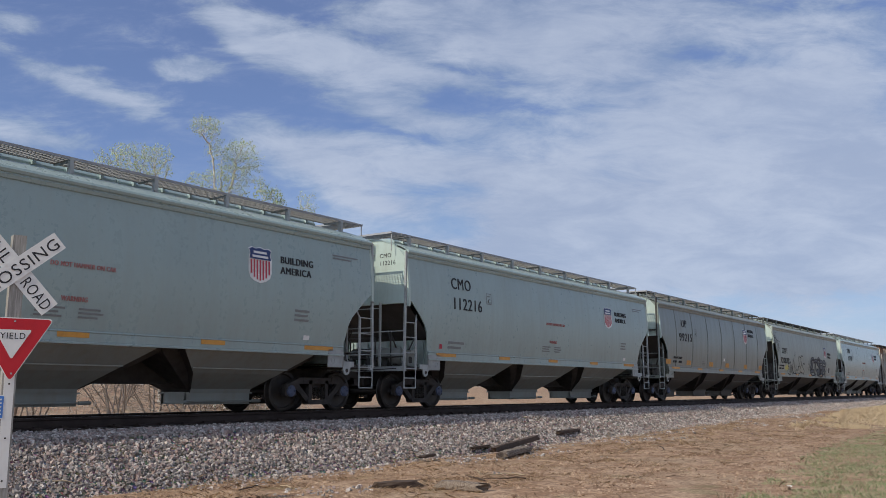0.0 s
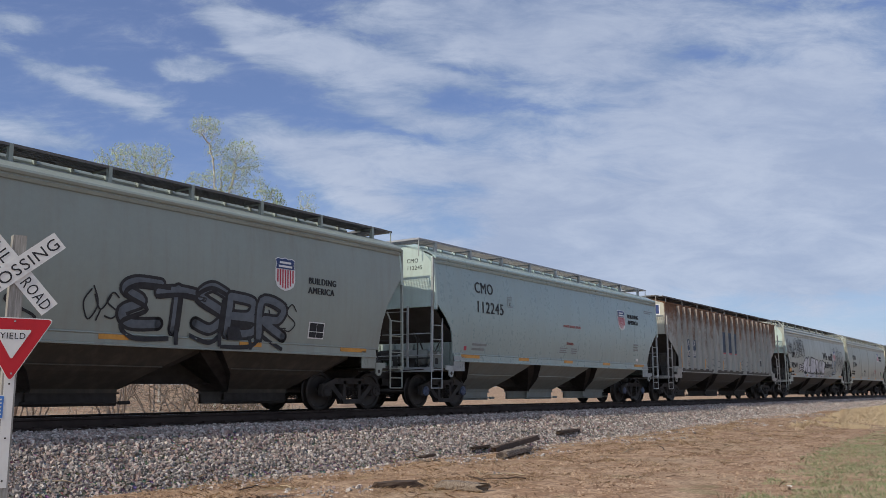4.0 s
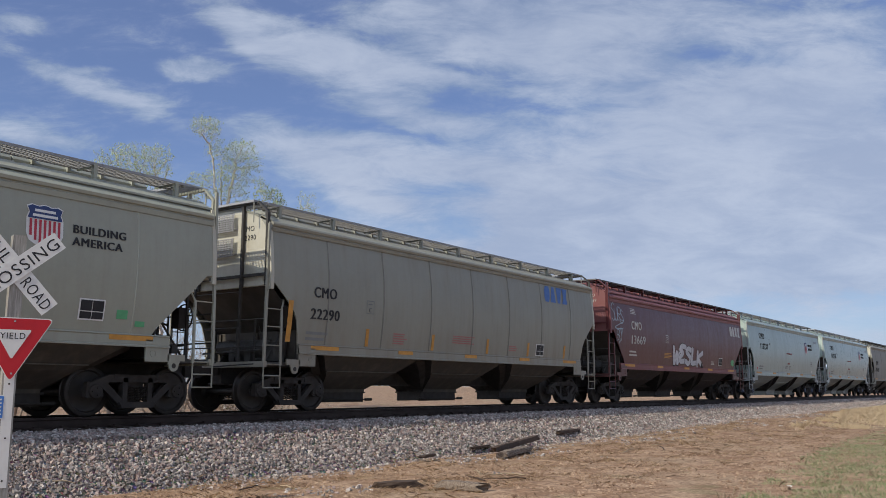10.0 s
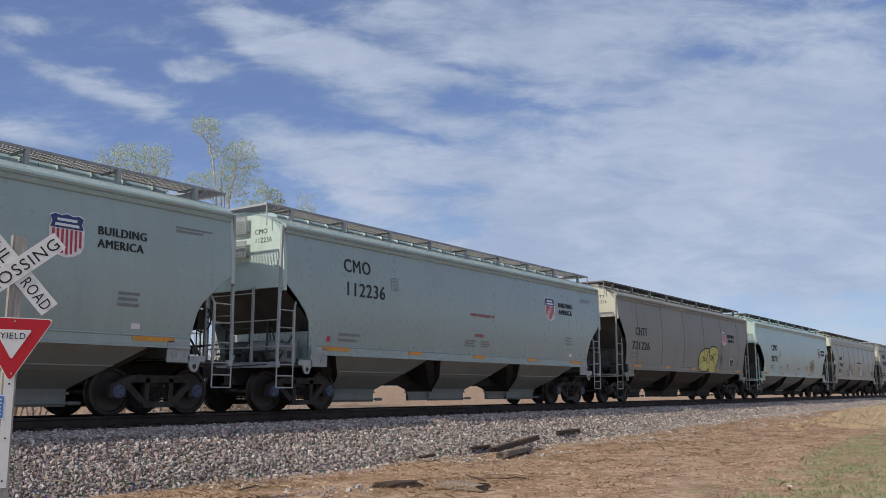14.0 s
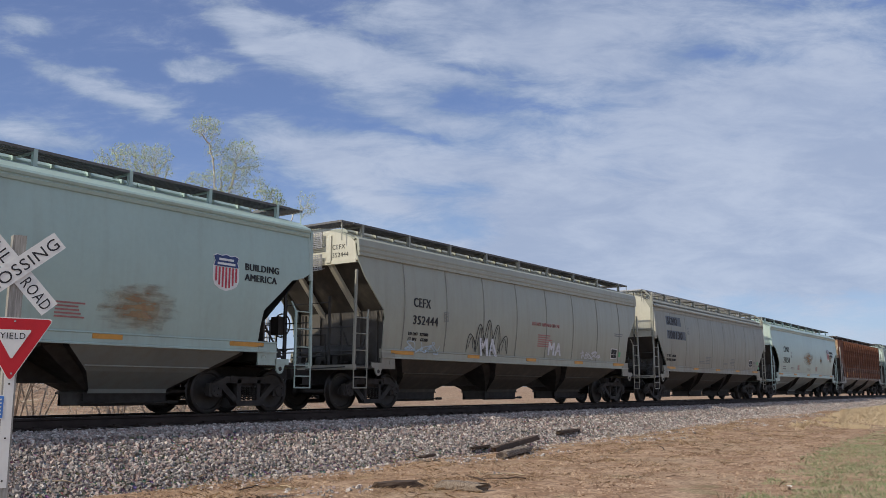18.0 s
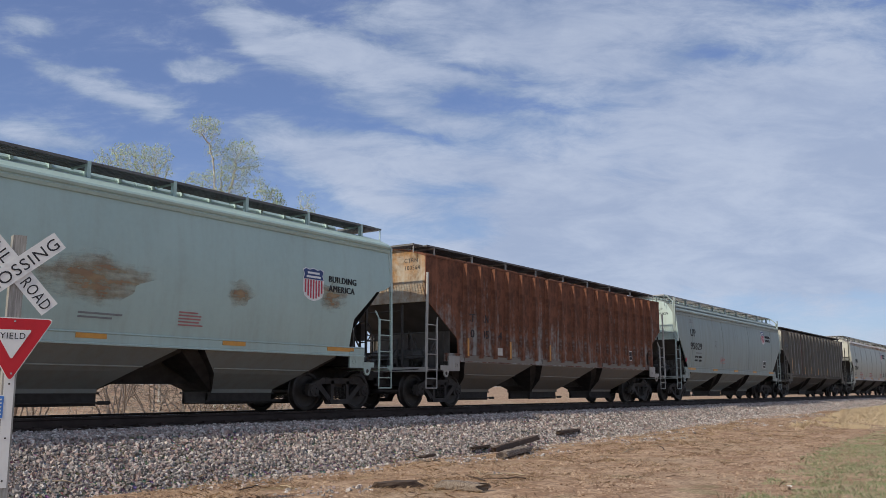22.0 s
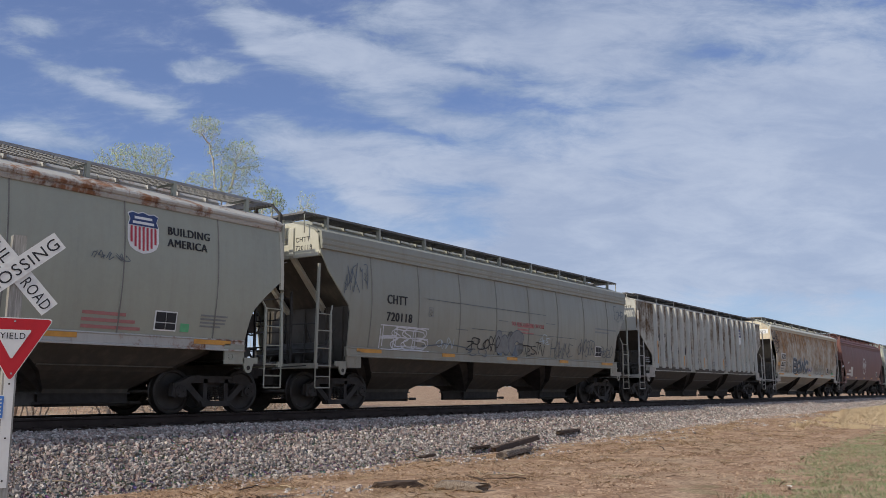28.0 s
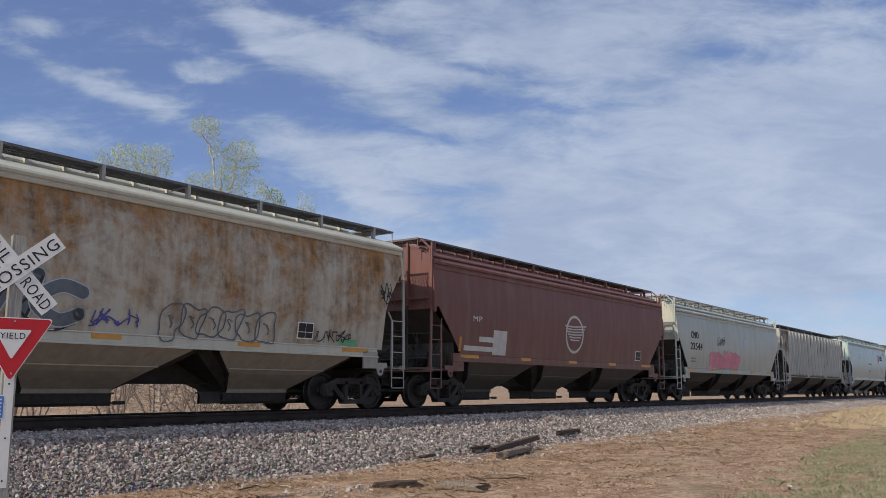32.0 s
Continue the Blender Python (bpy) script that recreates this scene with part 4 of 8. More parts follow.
def eave(style):
    """The height of the side's top edge over the rail."""
    return HEIGHTS.get(style, (EAVE, 4.60))[0]


def deck(style):
    """The height of the roof walkway."""
    return HEIGHTS.get(style, (EAVE, 4.60))[1]


NOTCH = {  # the outline of the side's end: distance from the end, height
    "round": ((0.0, 2.78), (0.08, 2.74), (0.42, 2.45), (0.70, 2.17), (0.80, 1.98), (0.86, 1.70), (0.90, SILL)),
    "round_high": ((0.0, 3.30), (0.10, 3.20), (0.30, 2.96), (0.60, 2.52), (0.72, 2.20), (0.77, 1.90), (0.79, SILL)),
    "round_kink": ((0.0, 3.07), (0.24, 2.94), (0.58, 2.85), (0.85, 2.60), (1.36, 2.14), (1.41, 1.80), (1.43, SILL)),
    "round_cut": ((0.0, 3.42), (0.14, 3.34), (0.42, 2.95), (0.64, 2.58), (0.70, 2.35), (0.72, SILL)),
    "diag": ((0.0, 2.72), (0.16, 2.70), (1.22, 1.62), (1.30, 1.50), (1.34, SILL)),
    "flow": ((0.0, 3.62), (0.22, 3.20), (0.75, 2.62), (0.93, 2.45), (0.98, 2.28), (1.02, SILL)),
    "rib": ((0.0, 2.90), (1.46, 1.92), (1.50, 1.85), (1.52, SILL - 0.02)),
}


for kind in ("rib_mid", "rib_low", "rib_flat"):
    NOTCH[kind] = NOTCH["rib"]


def width(style, z):
    """Half the car's width at a height."""
    t = min(1.0, max(0.0, (z - SILL) / (EAVE - SILL)))
    if style[:3] == "rib":
        return 1.46
    if style == "flow":
        return 1.50 + 0.13 * math.sin(math.pi * t)
    return 1.535 + 0.115 * math.sin(math.pi * t)


def notch_z(style, d):
    pts = NOTCH[style]
    for (a, za), (b, zb) in zip(pts, pts[1:]):
        if d <= b:
            return za + (zb - za) * (d - a) / (b - a)
    return pts[-1][1]


def side_geo(style, length, seams, s):
    """One side sheet with its cut-away ends and raised weld seams; s is -1 for the near side."""
    a = length / 2
    cols = {}
    for d, _ in NOTCH[style]:
        cols[round(-a + d, 4)] = cols[round(a - d, 4)] = 0.0
    for i in range(9):
        cols.setdefault(round(-a + 1.6 + (length - 3.2) * i / 8, 4), 0.0)
    for i in range(seams):
        x = -a + 1.75 + (length - 3.5) * i / max(1, seams - 1)
        for dx, h in ((-0.016, 0.0), (-0.006, 0.010), (0.006, 0.010), (0.016, 0.0)):
            cols[round(x + dx, 4)] = h
    outer, inner = [], []
    for x in sorted(cols):
        zb = notch_z(style, a - abs(x))
        zs = [zb + (eave(style) - zb) * j / 14 for j in range(15)]
        outer.append([(x, s * (width(style, z) + cols[x]), z) for z in zs])
        inner.append([(x, s * (width(style, z) - 0.03), z) for z in zs])
    g = Geo()
    g.grid(outer, 0, s < 0)
    g.grid(inner, 0, s > 0)
    for k in (0, -1):
        g.grid([outer[k], inner[k]], 0, (k == 0) != (s < 0))
    g.grid([[r[0] for r in outer], [r[0] for r in inner]], 0, s > 0)
    return g


def roof_pts(style):
    top = 0.40 if style[:3] != "rib" else 0.26
    e = 1.50 if style[:3] != "rib" else 1.43
    return [(-e + 2 * e * i / 12, eave(style) + (0.02 if style[:3] == "rib" else 0.10) + top * (1 - (abs(-1 + i / 6.0)) ** 2.0)) for i in range(13)]


def roof_geo(style, length):
    a = length / 2
    p = roof_pts(style)
    low = [(y, z - 0.04) for y, z in p]
    return Geo().prism(p + low[::-1], -a, a, "x")


def chord_geo(style, length, s):
    """The edge of the roof: a rounded lip, a boxed chord or a stepped one."""
    a = length / 2
    if style == "diag":
        poly = [(1.50, EAVE - 0.30), (1.595, EAVE - 0.28), (1.605, EAVE - 0.19), (1.575, EAVE - 0.175), (1.575, EAVE - 0.15), (1.615, EAVE - 0.135), (1.625, EAVE - 0.08), (1.60, EAVE - 0.055), (1.20, EAVE + 0.26), (1.18, EAVE + 0.20)]
    elif style == "flow":
        poly = [(1.49, EAVE - 0.33), (1.60, EAVE - 0.30), (1.60, EAVE - 0.24), (1.585, EAVE - 0.23), (1.60, EAVE - 0.18), (1.60, EAVE - 0.11), (1.58, EAVE - 0.10), (1.59, EAVE - 0.05), (1.57, EAVE + 0.10), (1.46, EAVE + 0.17), (1.44, EAVE + 0.12)]
    elif style[:3] == "rib":
        e = eave(style)
        poly = [(1.42, e - 0.03), (1.478, e - 0.03), (1.478, e + 0.015), (1.47, e + 0.03), (1.42, e + 0.03)]
    else:
        poly = [(1.50, EAVE - 0.13), (1.58, EAVE - 0.12), (1.60, EAVE - 0.06), (1.58, EAVE - 0.045), (1.58, EAVE - 0.03), (1.61, EAVE - 0.015), (1.625, EAVE + 0.03), (1.60, EAVE + 0.075), (1.22, EAVE + 0.26), (1.20, EAVE + 0.20)]
    return Geo().prism([(s * y, z) for y, z in poly], -a, a, "x")


def end_geo(style, length, e):
    """The upper end sheet with its curved top; e is -1 for the leading end."""
    x = e * (length / 2 - 0.03)
    low = NOTCH[style][0][1] - 0.02
    ymax = 1.49 if style[:3] != "rib" else 1.45
    p = [(y, z - 0.01) for y, z in roof_pts(style) if abs(y) < ymax - 0.02]
    edge = [(width(style, z) - 0.02, z) for z in np.linspace(low, eave(style) + 0.01, 9)]
    g = Geo().prism([(-y, z) for y, z in edge] + p + edge[::-1], x - 0.02, x + 0.02, "x")
    g.box(x - 0.045, x + 0.045, -ymax, ymax, low - 0.05, low + 0.05)
    return g


def corner_geo(style, length, e, s):
    """The flange at the side sheet's end, bent to the side's curve."""
    x0, x1 = sorted((e * (length / 2 - 0.03), e * (length / 2 + 0.055)))
    zs = np.linspace(NOTCH[style][0][1] - 0.16, EAVE + 0.06, 10)
    out = [(s * (width(style, z) + 0.012), z) for z in zs]
    inn = [(s * (width(style, z) - 0.045), z) for z in zs]
    return Geo().prism(out + inn[::-1], x0, x1, "x")


def end_frame_geo(length, e):
    """The frame on the end sheet: posts bent in under the cross walkway, and the beam that joins them."""
    x = e * (length / 2 + 0.05)
    g = Geo()
    for s in (-1, 1):
        for y0, y1 in ((1.50, 1.20), (0.72, 0.72)):
            g.box(x - 0.035, x + 0.035, s * y0 - 0.03, s * y0 + 0.03, 2.70, 4.30)
            g.prism([(s * y0 - 0.03, 4.30), (s * y0 + 0.03, 4.30), (s * y1 + 0.03, 4.57), (s * y1 - 0.03, 4.57)], x - 0.035, x + 0.035, "x")
    g.box(x - 0.04, x + 0.04, -1.24, 1.24, 4.52, 4.57)
    g.box(x - 0.03, x + 0.03, -1.5, 1.5, 2.92, 2.98)
    return g


def slope_geo(style, length, e):
    """The sloping floor sheet over the trucks, with the upright web under it."""
    a = length / 2 - 0.05
    low = NOTCH[style][0][1]
    run = 2.3 if style == "flow" or style[:3] == "rib" else 1.75
    g = Geo().prism([(e * a, low), (e * (a - run), 1.32), (e * (a - run - 0.04), 1.28), (e * (a - 0.06), low - 0.04)], -1.45, 1.45, "y")
    return g


def web_geo(style, length, e):
    """The upright bulkhead under the slope sheet, with its gussets."""
    x = e * (length / 2 - 1.15)
    low, run = NOTCH[style][0][1], 2.3 if style == "flow" or style[:3] == "rib" else 1.75
    top = low - 1.10 / run * (low - 1.32) - 0.05
    g = Geo().box(x - 0.02, x + 0.02, -1.42, 1.42, 1.04, top)
    for y in (-1.25, -0.7, 0.0, 0.7, 1.25):
        g.box(*sorted((x, x + e * 0.07)), y - 0.03, y + 0.03, 1.06, top - 0.02)
    for y in (-0.95, -0.45, 0.45, 0.95):
        g.prism([(x - e * 0.02, 1.05), (x - e * 0.02, 1.75), (x + e * 0.35, 1.06)], y - 0.015, y + 0.015, "y")
    return g


def board_geo(length, s, solid, z):
    """One long roof walkway of bar grating."""
    a = length / 2 - 0.25
    y0, y1 = sorted((s * 0.60, s * (1.16 if z > 4.55 else 1.30)))
    g = Geo()
    for y in (y0, y1):
        g.box(-a, a, y - 0.012, y + 0.012, z - 0.045, z + 0.005)
    k = int(2 * a / 0.068)
    wide = 0.020 if solid else 0.012
    for i in range(k):
        x = -a + 0.04 + i * 0.068
        g.box(x - wide, x + wide, y0, y1, z - 0.035, z)
    for i in range(2):
        y = y0 + (y1 - y0) * (i + 1) / 3
        g.box(-a, a, y - 0.006, y + 0.006, z - 0.03, z + 0.002)
    return g


def bracket_geo(s, style):
    """An upright bracket that carries the walkway, with its arm."""
    if style[:3] == "rib":
        g = Geo().box(-0.02, 0.02, s * 1.28 - 0.02, s * 1.28 + 0.02, eave(style) + 0.03, deck(style) - 0.02)
        g.box(-0.02, 0.02, min(s * 0.6, s * 1.28), max(s * 0.6, s * 1.28), deck(style) - 0.08, deck(style) - 0.04)
        return g
    g = Geo().box(-0.038, 0.038, s * 1.17 - 0.006, s * 1.17 + 0.006, 4.20, 4.60)
    g.box(-0.038, -0.028, min(s * 1.17, s * 1.09), max(s * 1.17, s * 1.09), 4.22, 4.59)
    g.box(-0.02, 0.02, min(s * 0.6, s * 1.16), max(s * 0.6, s * 1.16), 4.53, 4.565)
    return g


def cross_geo(length, e, up):
    """The cross walkway over the car's end, with its two braces."""
    a = length / 2
    x0, x1 = sorted((e * (a - 0.42), e * (a + 0.16)))
    g = Geo()
    for x in (x0, x1):
        g.box(x - 0.012, x + 0.012, -1.16, 1.16, up - 0.045, up + 0.005)
    for i in range(26):
        y = -1.14 + i * 0.0912
        g.box(x0, x1, y - 0.015, y + 0.015, up - 0.035, up)
    return g


def ladder_geo(length, e, s, style):
    """A corner ladder: a tall stile, a short stile and the rungs between."""
    a = length / 2
    y = s * 1.57
    x0, x1 = e * (a + 0.12), e * (a - 0.36)
    g = Geo()
    top = {"round": 4.05, "flow": 3.35, "diag": 4.45}.get(style[:5], 3.6)
    g.prism([(x0 - 0.03, 1.0), (x0 + 0.03, 1.0), (x0 - e * 0.06 + 0.03, top), (x0 - e * 0.06 - 0.03, top)], y - 0.025, y + 0.025, "y")
    g.box(x1 - 0.025, x1 + 0.025, y - 0.02, y + 0.02, 1.0, 2.22)
    g.bar((x1, y, 2.2), (x1 - e * 0.10, y - s * 0.05, 2.42), 0.022)
    for z in (1.02, 1.42, 1.82, 2.20):
        g.bar((x0, y, z), (x1, y, z), 0.014, 5)
    if style in ("round", "diag"):
        g.bar((x0 - e * 0.03, y, 2.55), (x0 - e * 0.03, y + s * 0.05, 2.62), 0.02, 5)
    # the step below the sill
    g.bar((x0, y, 1.0), (x0, y, 0.53), 0.016, 5)
    g.bar((x1, y, 1.0), (x1, y, 0.53), 0.016, 5)
    for z in (0.53, 0.78):
        g.bar((x0, y, z), (x1, y, z), 0.016, 5)
    return g


def rail_geo(length, e):
    """Handrails and posts across the end platform."""
    a = length / 2
    x = e * (a + 0.10)
    g = Geo()
    for z in (1.98, 1.40):
        g.bar((x, -1.55, z), (x, 1.55, z), 0.016, 5)
    for y, top in ((-0.75, 2.75), (0.75, 2.75)):
        g.box(x - 0.025, x + 0.025, y - 0.025, y + 0.025, 1.03, top)
    g.bar((x, -0.75, 2.60), (x, 0.75, 2.60), 0.012, 5)
    return g


def end_step_geo(length, e, low):
    """A small plate of grating on two brackets, on the end sheet."""
    x = e * (length / 2 + 0.10)
    g = Geo()
    for y in (-0.44, 0.26):
        g.box(x - 0.012, x + 0.012, y - 0.012, y + 0.012, low, low + 0.40)
        g.bar((x, y, low + 0.02), (e * (length / 2 - 0.02), y, low + 0.06), 0.015, 5)
    for i in range(9):
        z = low + 0.012 + 0.376 * i / 8
        g.box(x - 0.010, x + 0.010, -0.44, 0.26, z - 0.011, z + 0.011)
    for i in range(8):
        y = -0.44 + 0.70 * (i + 0.5) / 8
        g.box(x - 0.008, x + 0.008, y - 0.007, y + 0.007, low, low + 0.39)
    return g


def handhold_geo(length, e, s, up, low):
    """A bent grab rail from the walkway's end down to the roof's corner."""
    a = length / 2
    y = s * 1.14
    return Geo().path([(e * (a - 0.28), y, up), (e * (a + 0.10), y, up - 0.01), (e * (a + 0.14), y, up - 0.06), (e * (a + 0.14), y, low)], 0.016, 6)


def end_rib_geo(style, length, e, y):
    """A stiffener that runs down the end sheet and on along the slope sheet."""
    a = length / 2
    low = NOTCH[style][0][1]
    x = e * (a - 0.03)
    g = Geo().prism([(x, 4.30), (x + e * 0.07, 4.26), (x + e * 0.07, low - 0.02), (e * (a - 2.0), 1.42), (e * (a - 2.05), 1.50), (x, low + 0.02)], y - 0.07, y + 0.07, "y")
    return g


def platform_geo(length, e):
    """The end platform's deck of pressed steel."""
    a = length / 2
    x0, x1 = e * (a - 1.40), e * (a + 0.04)
    g = Geo()
    top = [[(x0 + (x1 - x0) * i / 12, y, 1.075 - 0.02 * (i % 2)) for y in (-1.50, -0.6, 0.6, 1.50)] for i in range(13)]
    low = [[(p[0], p[1], 0.99) for p in r] for r in top]
    rows = [[*r, *[low[i][3 - j] for j in range(4)], r[0]] for i, r in enumerate(top)]
    g.grid(rows)
    return g


def beam_geo(length, e):
    a = length / 2
    return Geo().box(e * (a + 0.09) - 0.05, e * (a + 0.09) + 0.05, -1.58, 1.58, 0.96, 1.08)


def sill_geo(length, s, wide, a):
    """The channel along the foot of the side, with a lip above and below."""
    poly = [(wide - 0.07, SILL + 0.03), (wide, SILL + 0.03), (wide + 0.015, SILL + 0.01), (wide, SILL - 0.01), (wide, SILL - 0.165), (wide + 0.04, SILL - 0.175), (wide + 0.04, SILL - 0.20), (wide - 0.07, SILL - 0.20)]
    return Geo().prism([(s * y, z) for y, z in poly], -a + 0.92, a - 0.92, "x")


def bolster_geo(length, e, s):
    """The jacking plate at the sill's end, with its round hole."""
    a = length / 2
    x0, x1 = sorted((e * (a - 0.92), e * (a - 1.44)))
    y = s * 1.555
    g = Geo().box(x0, x1, y - 0.02, y + 0.02, 1.0, 1.40)
    lug = e * (a - 0.80)
    ring = [(lug + 0.105 * math.cos(math.radians(t)), 0.93 + 0.105 * math.sin(math.radians(t))) for t in range(180, 361, 20)]
    g.prism([(lug - 0.16, 1.06)] + ring + [(lug + 0.16, 1.06)], y - 0.018, y + 0.018, "y")
    # the lug's hole is a near-black disc, its dark inside put into the colour
    g.bar((lug, y - s * 0.02, 0.93), (lug, y + s * 0.0225, 0.93), 0.048, 12, m=1)
    g.box(*sorted((e * (a - 0.55), e * (a - 0.95))), y - 0.02, y + 0.02, 1.02, 1.14)
    cx = e * (a - 1.28)
    for i in range(10):
        t0, t1 = 6.2832 * i / 10, 6.2832 * (i + 1) / 10
        g.bar((cx + 0.06 * math.cos(t0), y + s * 0.02, 1.15 + 0.06 * math.sin(t0)), (cx + 0.06 * math.cos(t1), y + s * 0.02, 1.15 + 0.06 * math.sin(t1)), 0.012, 4)
    return g


def hopper_geo(span, arch):
    """One discharge bay: an inner funnel, and an outer side panel on each side that stands clear of its neighbours."""
    h = span / 2
    b = h * 0.38
    pts = [(h - 0.01, 1.36, 1.20), (h - 0.01, 1.22, 1.19), (h * 0.80 if arch else h * 0.82, 0.98, 0.98), (b + 0.05, 0.48, 0.44), (b, 0.42, 0.40)]
    g = Geo()
    rings = []
    for hx, z, hy in pts:
        rings.append([(-hx, -hy, z), (hx, -hy, z), (hx, hy, z), (-hx, hy, z), (-hx, -hy, z)])
    g.grid(rings)
    g.add([(-b, -0.42, 0.42), (b, -0.42, 0.42), (b, 0.42, 0.42), (-b, 0.42, 0.42)], [(3, 2, 1, 0)])
    return g


def bay_panel_geo(span, s, k=None):
    """The outer side panel of a discharge bay, or one of its two edge flanges."""
    h = span / 2
    b = h * 0.38
    side = [(h - 0.30, 1.44, 1.50), (h - 0.34, 1.24, 1.47), (h * 0.56, 0.82, 1.00), (b + 0.02, 0.50, 0.50), (b + 0.02, 0.42, 0.47)]
    outer = [[(-hx, s * hy, z), (hx, s * hy, z)] for hx, z, hy in side]
    if k is None:
        return Geo().grid(outer, 0, s > 0)
    return Geo().grid([[r[k] for r in outer], [(r[k][0] * 0.97, r[k][1] - s * 0.30, r[k][2]) for r in outer]], 0, (k == 0) == (s > 0))


def bay_bar_geo(span, s):
    h = span / 2
    return Geo().box(-h * 0.62, h * 0.62, *sorted((s * 1.10, s * 1.145)), 0.905, 0.93)


def gate_geo(span):
    b = span / 2 * 0.38
    g = Geo()
    for y in (-0.42, 0.34):
        g.box(-b - 0.06, b + 0.06, y, y + 0.08, 0.18, 0.42)
    g.box(-b - 0.06, -b + 0.04, -0.4, 0.4, 0.20, 0.42).box(b - 0.04, b + 0.06, -0.4, 0.4, 0.20, 0.42)
    g.box(-b - 0.10, b + 0.10, -0.46, 0.46, 0.40, 0.435)
    g.box(-b, b, -0.38, 0.38, 0.26, 0.29)
    g.bar((b + 0.05, -0.5, 0.24), (b + 0.30, -0.5, 0.24), 0.035, 8)
    g.bar((-b - 0.22, -0.5, 0.24), (-b - 0.02, -0.5, 0.24), 0.035, 8)
    g.bar((-b - 0.02, -0.5, 0.24), (b + 0.05, -0.5, 0.24), 0.018, 6)
    return g


def hatch_geo(half):
    """A long trough hatch cover on its coaming, with clamping bars."""
    g = Geo()
    g.prism([(-0.47, 4.30), (-0.47, 4.54), (-0.40, 4.615), (-0.12, 4.64), (0.12, 4.64), (0.40, 4.615), (0.47, 4.54), (0.47, 4.30)], -half, half, "x")
    for i in range(4):
        x = half * (-0.75 + 0.5 * i)
        g.box(x - 0.03, x + 0.03, -0.52, 0.52, 4.50, 4.65)
    return g


def coupler_geo(reach, e):
    g = Geo()
    x = lambda d: e * d
    g.box(*sorted((x(0.0), x(reach - 0.18))), -0.07, 0.07, 0.80, 0.96)
    g.prism([(x(reach - 0.22), -0.16), (x(reach - 0.02), -0.17), (x(reach + 0.02), -0.05), (x(reach - 0.04), 0.02), (x(reach + 0.03), 0.10), (x(reach - 0.04), 0.18), (x(reach - 0.24), 0.14)], 0.74, 1.02, "z")
    g.bar((x(reach - 0.55), -0.12, 0.98), (x(reach - 0.5), -1.45, 1.02), 0.014, 5)
    return g


def hose_geo(reach, e):
    pts = [(e * (reach - 0.35), 0.30, 0.82), (e * (reach - 0.2), 0.31, 0.60), (e * (reach - 0.08), 0.30, 0.45), (e * (reach + 0.02), 0.28, 0.40)]
    return Geo().path(pts, 0.024, 6)


def gear_pieces(length, e):
    """Cylinders, valves and pipes that stand on the end platform, one geometry each."""
    a = length / 2
    def at(d, y, z):
        return (e * (a - d), y, z)
    out = [("brake_cylinder", Geo().bar(at(0.75, -1.05, 1.42), at(0.75, -0.35, 1.42), 0.13, 12)), ("brake_cylinder", Geo().bar(at(0.95, 0.3, 1.46), at(0.95, 1.05, 1.46), 0.16, 12))]
    for d, y, z, s in ((0.45, -0.55, 1.22, 0.11), (0.40, -0.15, 1.30, 0.09), (0.62, 0.15, 1.25, 0.12), (0.30, 0.55, 1.20, 0.08), (0.55, -1.20, 1.25, 0.07)):
        x = at(d, y, z)[0]
        out.append(("brake_valve", Geo().prism([(x - s, z - s), (x + s, z - s), (x + s, z + s), (x + s * 0.5, z + s * 1.4), (x - s * 0.5, z + s * 1.4), (x - s, z + s)], y - s * 0.8, y + s * 0.8, "y")))
    for line in (((0.30, -1.15, 1.12), (0.95, -1.15, 1.95)), ((0.35, -0.75, 1.12), (0.35, -0.75, 2.05)), ((0.35, -0.75, 1.75), (0.9, -0.2, 2.1)), ((0.25, -0.3, 1.12), (0.25, -0.3, 1.85), (0.25, 0.8, 1.85)),
                 ((0.5, 0.8, 1.12), (0.5, 0.8, 2.0)), ((0.3, -1.25, 1.35), (0.3, 0.9, 1.30)), ((0.15, -1.0, 1.14), (1.2, -0.5, 1.18)), ((0.6, -0.95, 1.1), (0.6, -0.6, 1.9))):
        out.append(("brake_pipe", Geo().path([at(*p) for p in line], 0.022, 6)))
    return out


def tank_geo(length):
    x = -length / 2 + 0.62
    g = Geo()
    g.lathe([(0.02, -0.62), (0.16, -0.60), (0.23, -0.50), (0.235, -0.48), (0.235, 0.30), (0.23, 0.32), (0.16, 0.42), (0.02, 0.44)], 16, (x, -0.35, 1.36))
    g.box(x - 0.16, x + 0.16, -1.25, -1.02, 1.10, 1.42).box(x - 0.10, x + 0.12, -1.30, -1.0, 1.42, 1.52)
    g.path([(x + 0.1, -1.1, 1.2), (x + 0.4, -1.2, 1.15), (x + 0.5, -0.6, 1.2), (x + 0.3, 0.4, 1.25)], 0.022, 5)
    return g


def brake_wheel_geo(length):
    x = length / 2 + 0.13
    g = Geo()
    c = Vector((x, -0.62, 1.95))
    k = 16
    ring = [c + Vector((0, 0.27 * math.cos(6.28319 * i / k), 0.27 * math.sin(6.28319 * i / k))) for i in range(k + 1)]
    g.path(ring, 0.016, 5)
    for i in range(0, k, 3):
        g.bar(c, ring[i], 0.011, 4)
    g.box(x - 0.22, x - 0.05, -0.74, -0.50, 1.72, 2.14)
    g.bar((x - 0.14, -0.62, 1.72), (x - 0.14, -0.62, 1.05), 0.014, 5)
    return g


def rib_geo(style):
    """An outside post with a hat-shaped section that runs up to the eave."""
    g = Geo()
    g.prism([(-0.085, -1.46), (-0.062, -1.585), (0.062, -1.585), (0.085, -1.46)], SILL - 0.08, eave(style) - 0.04, "z")
    return g


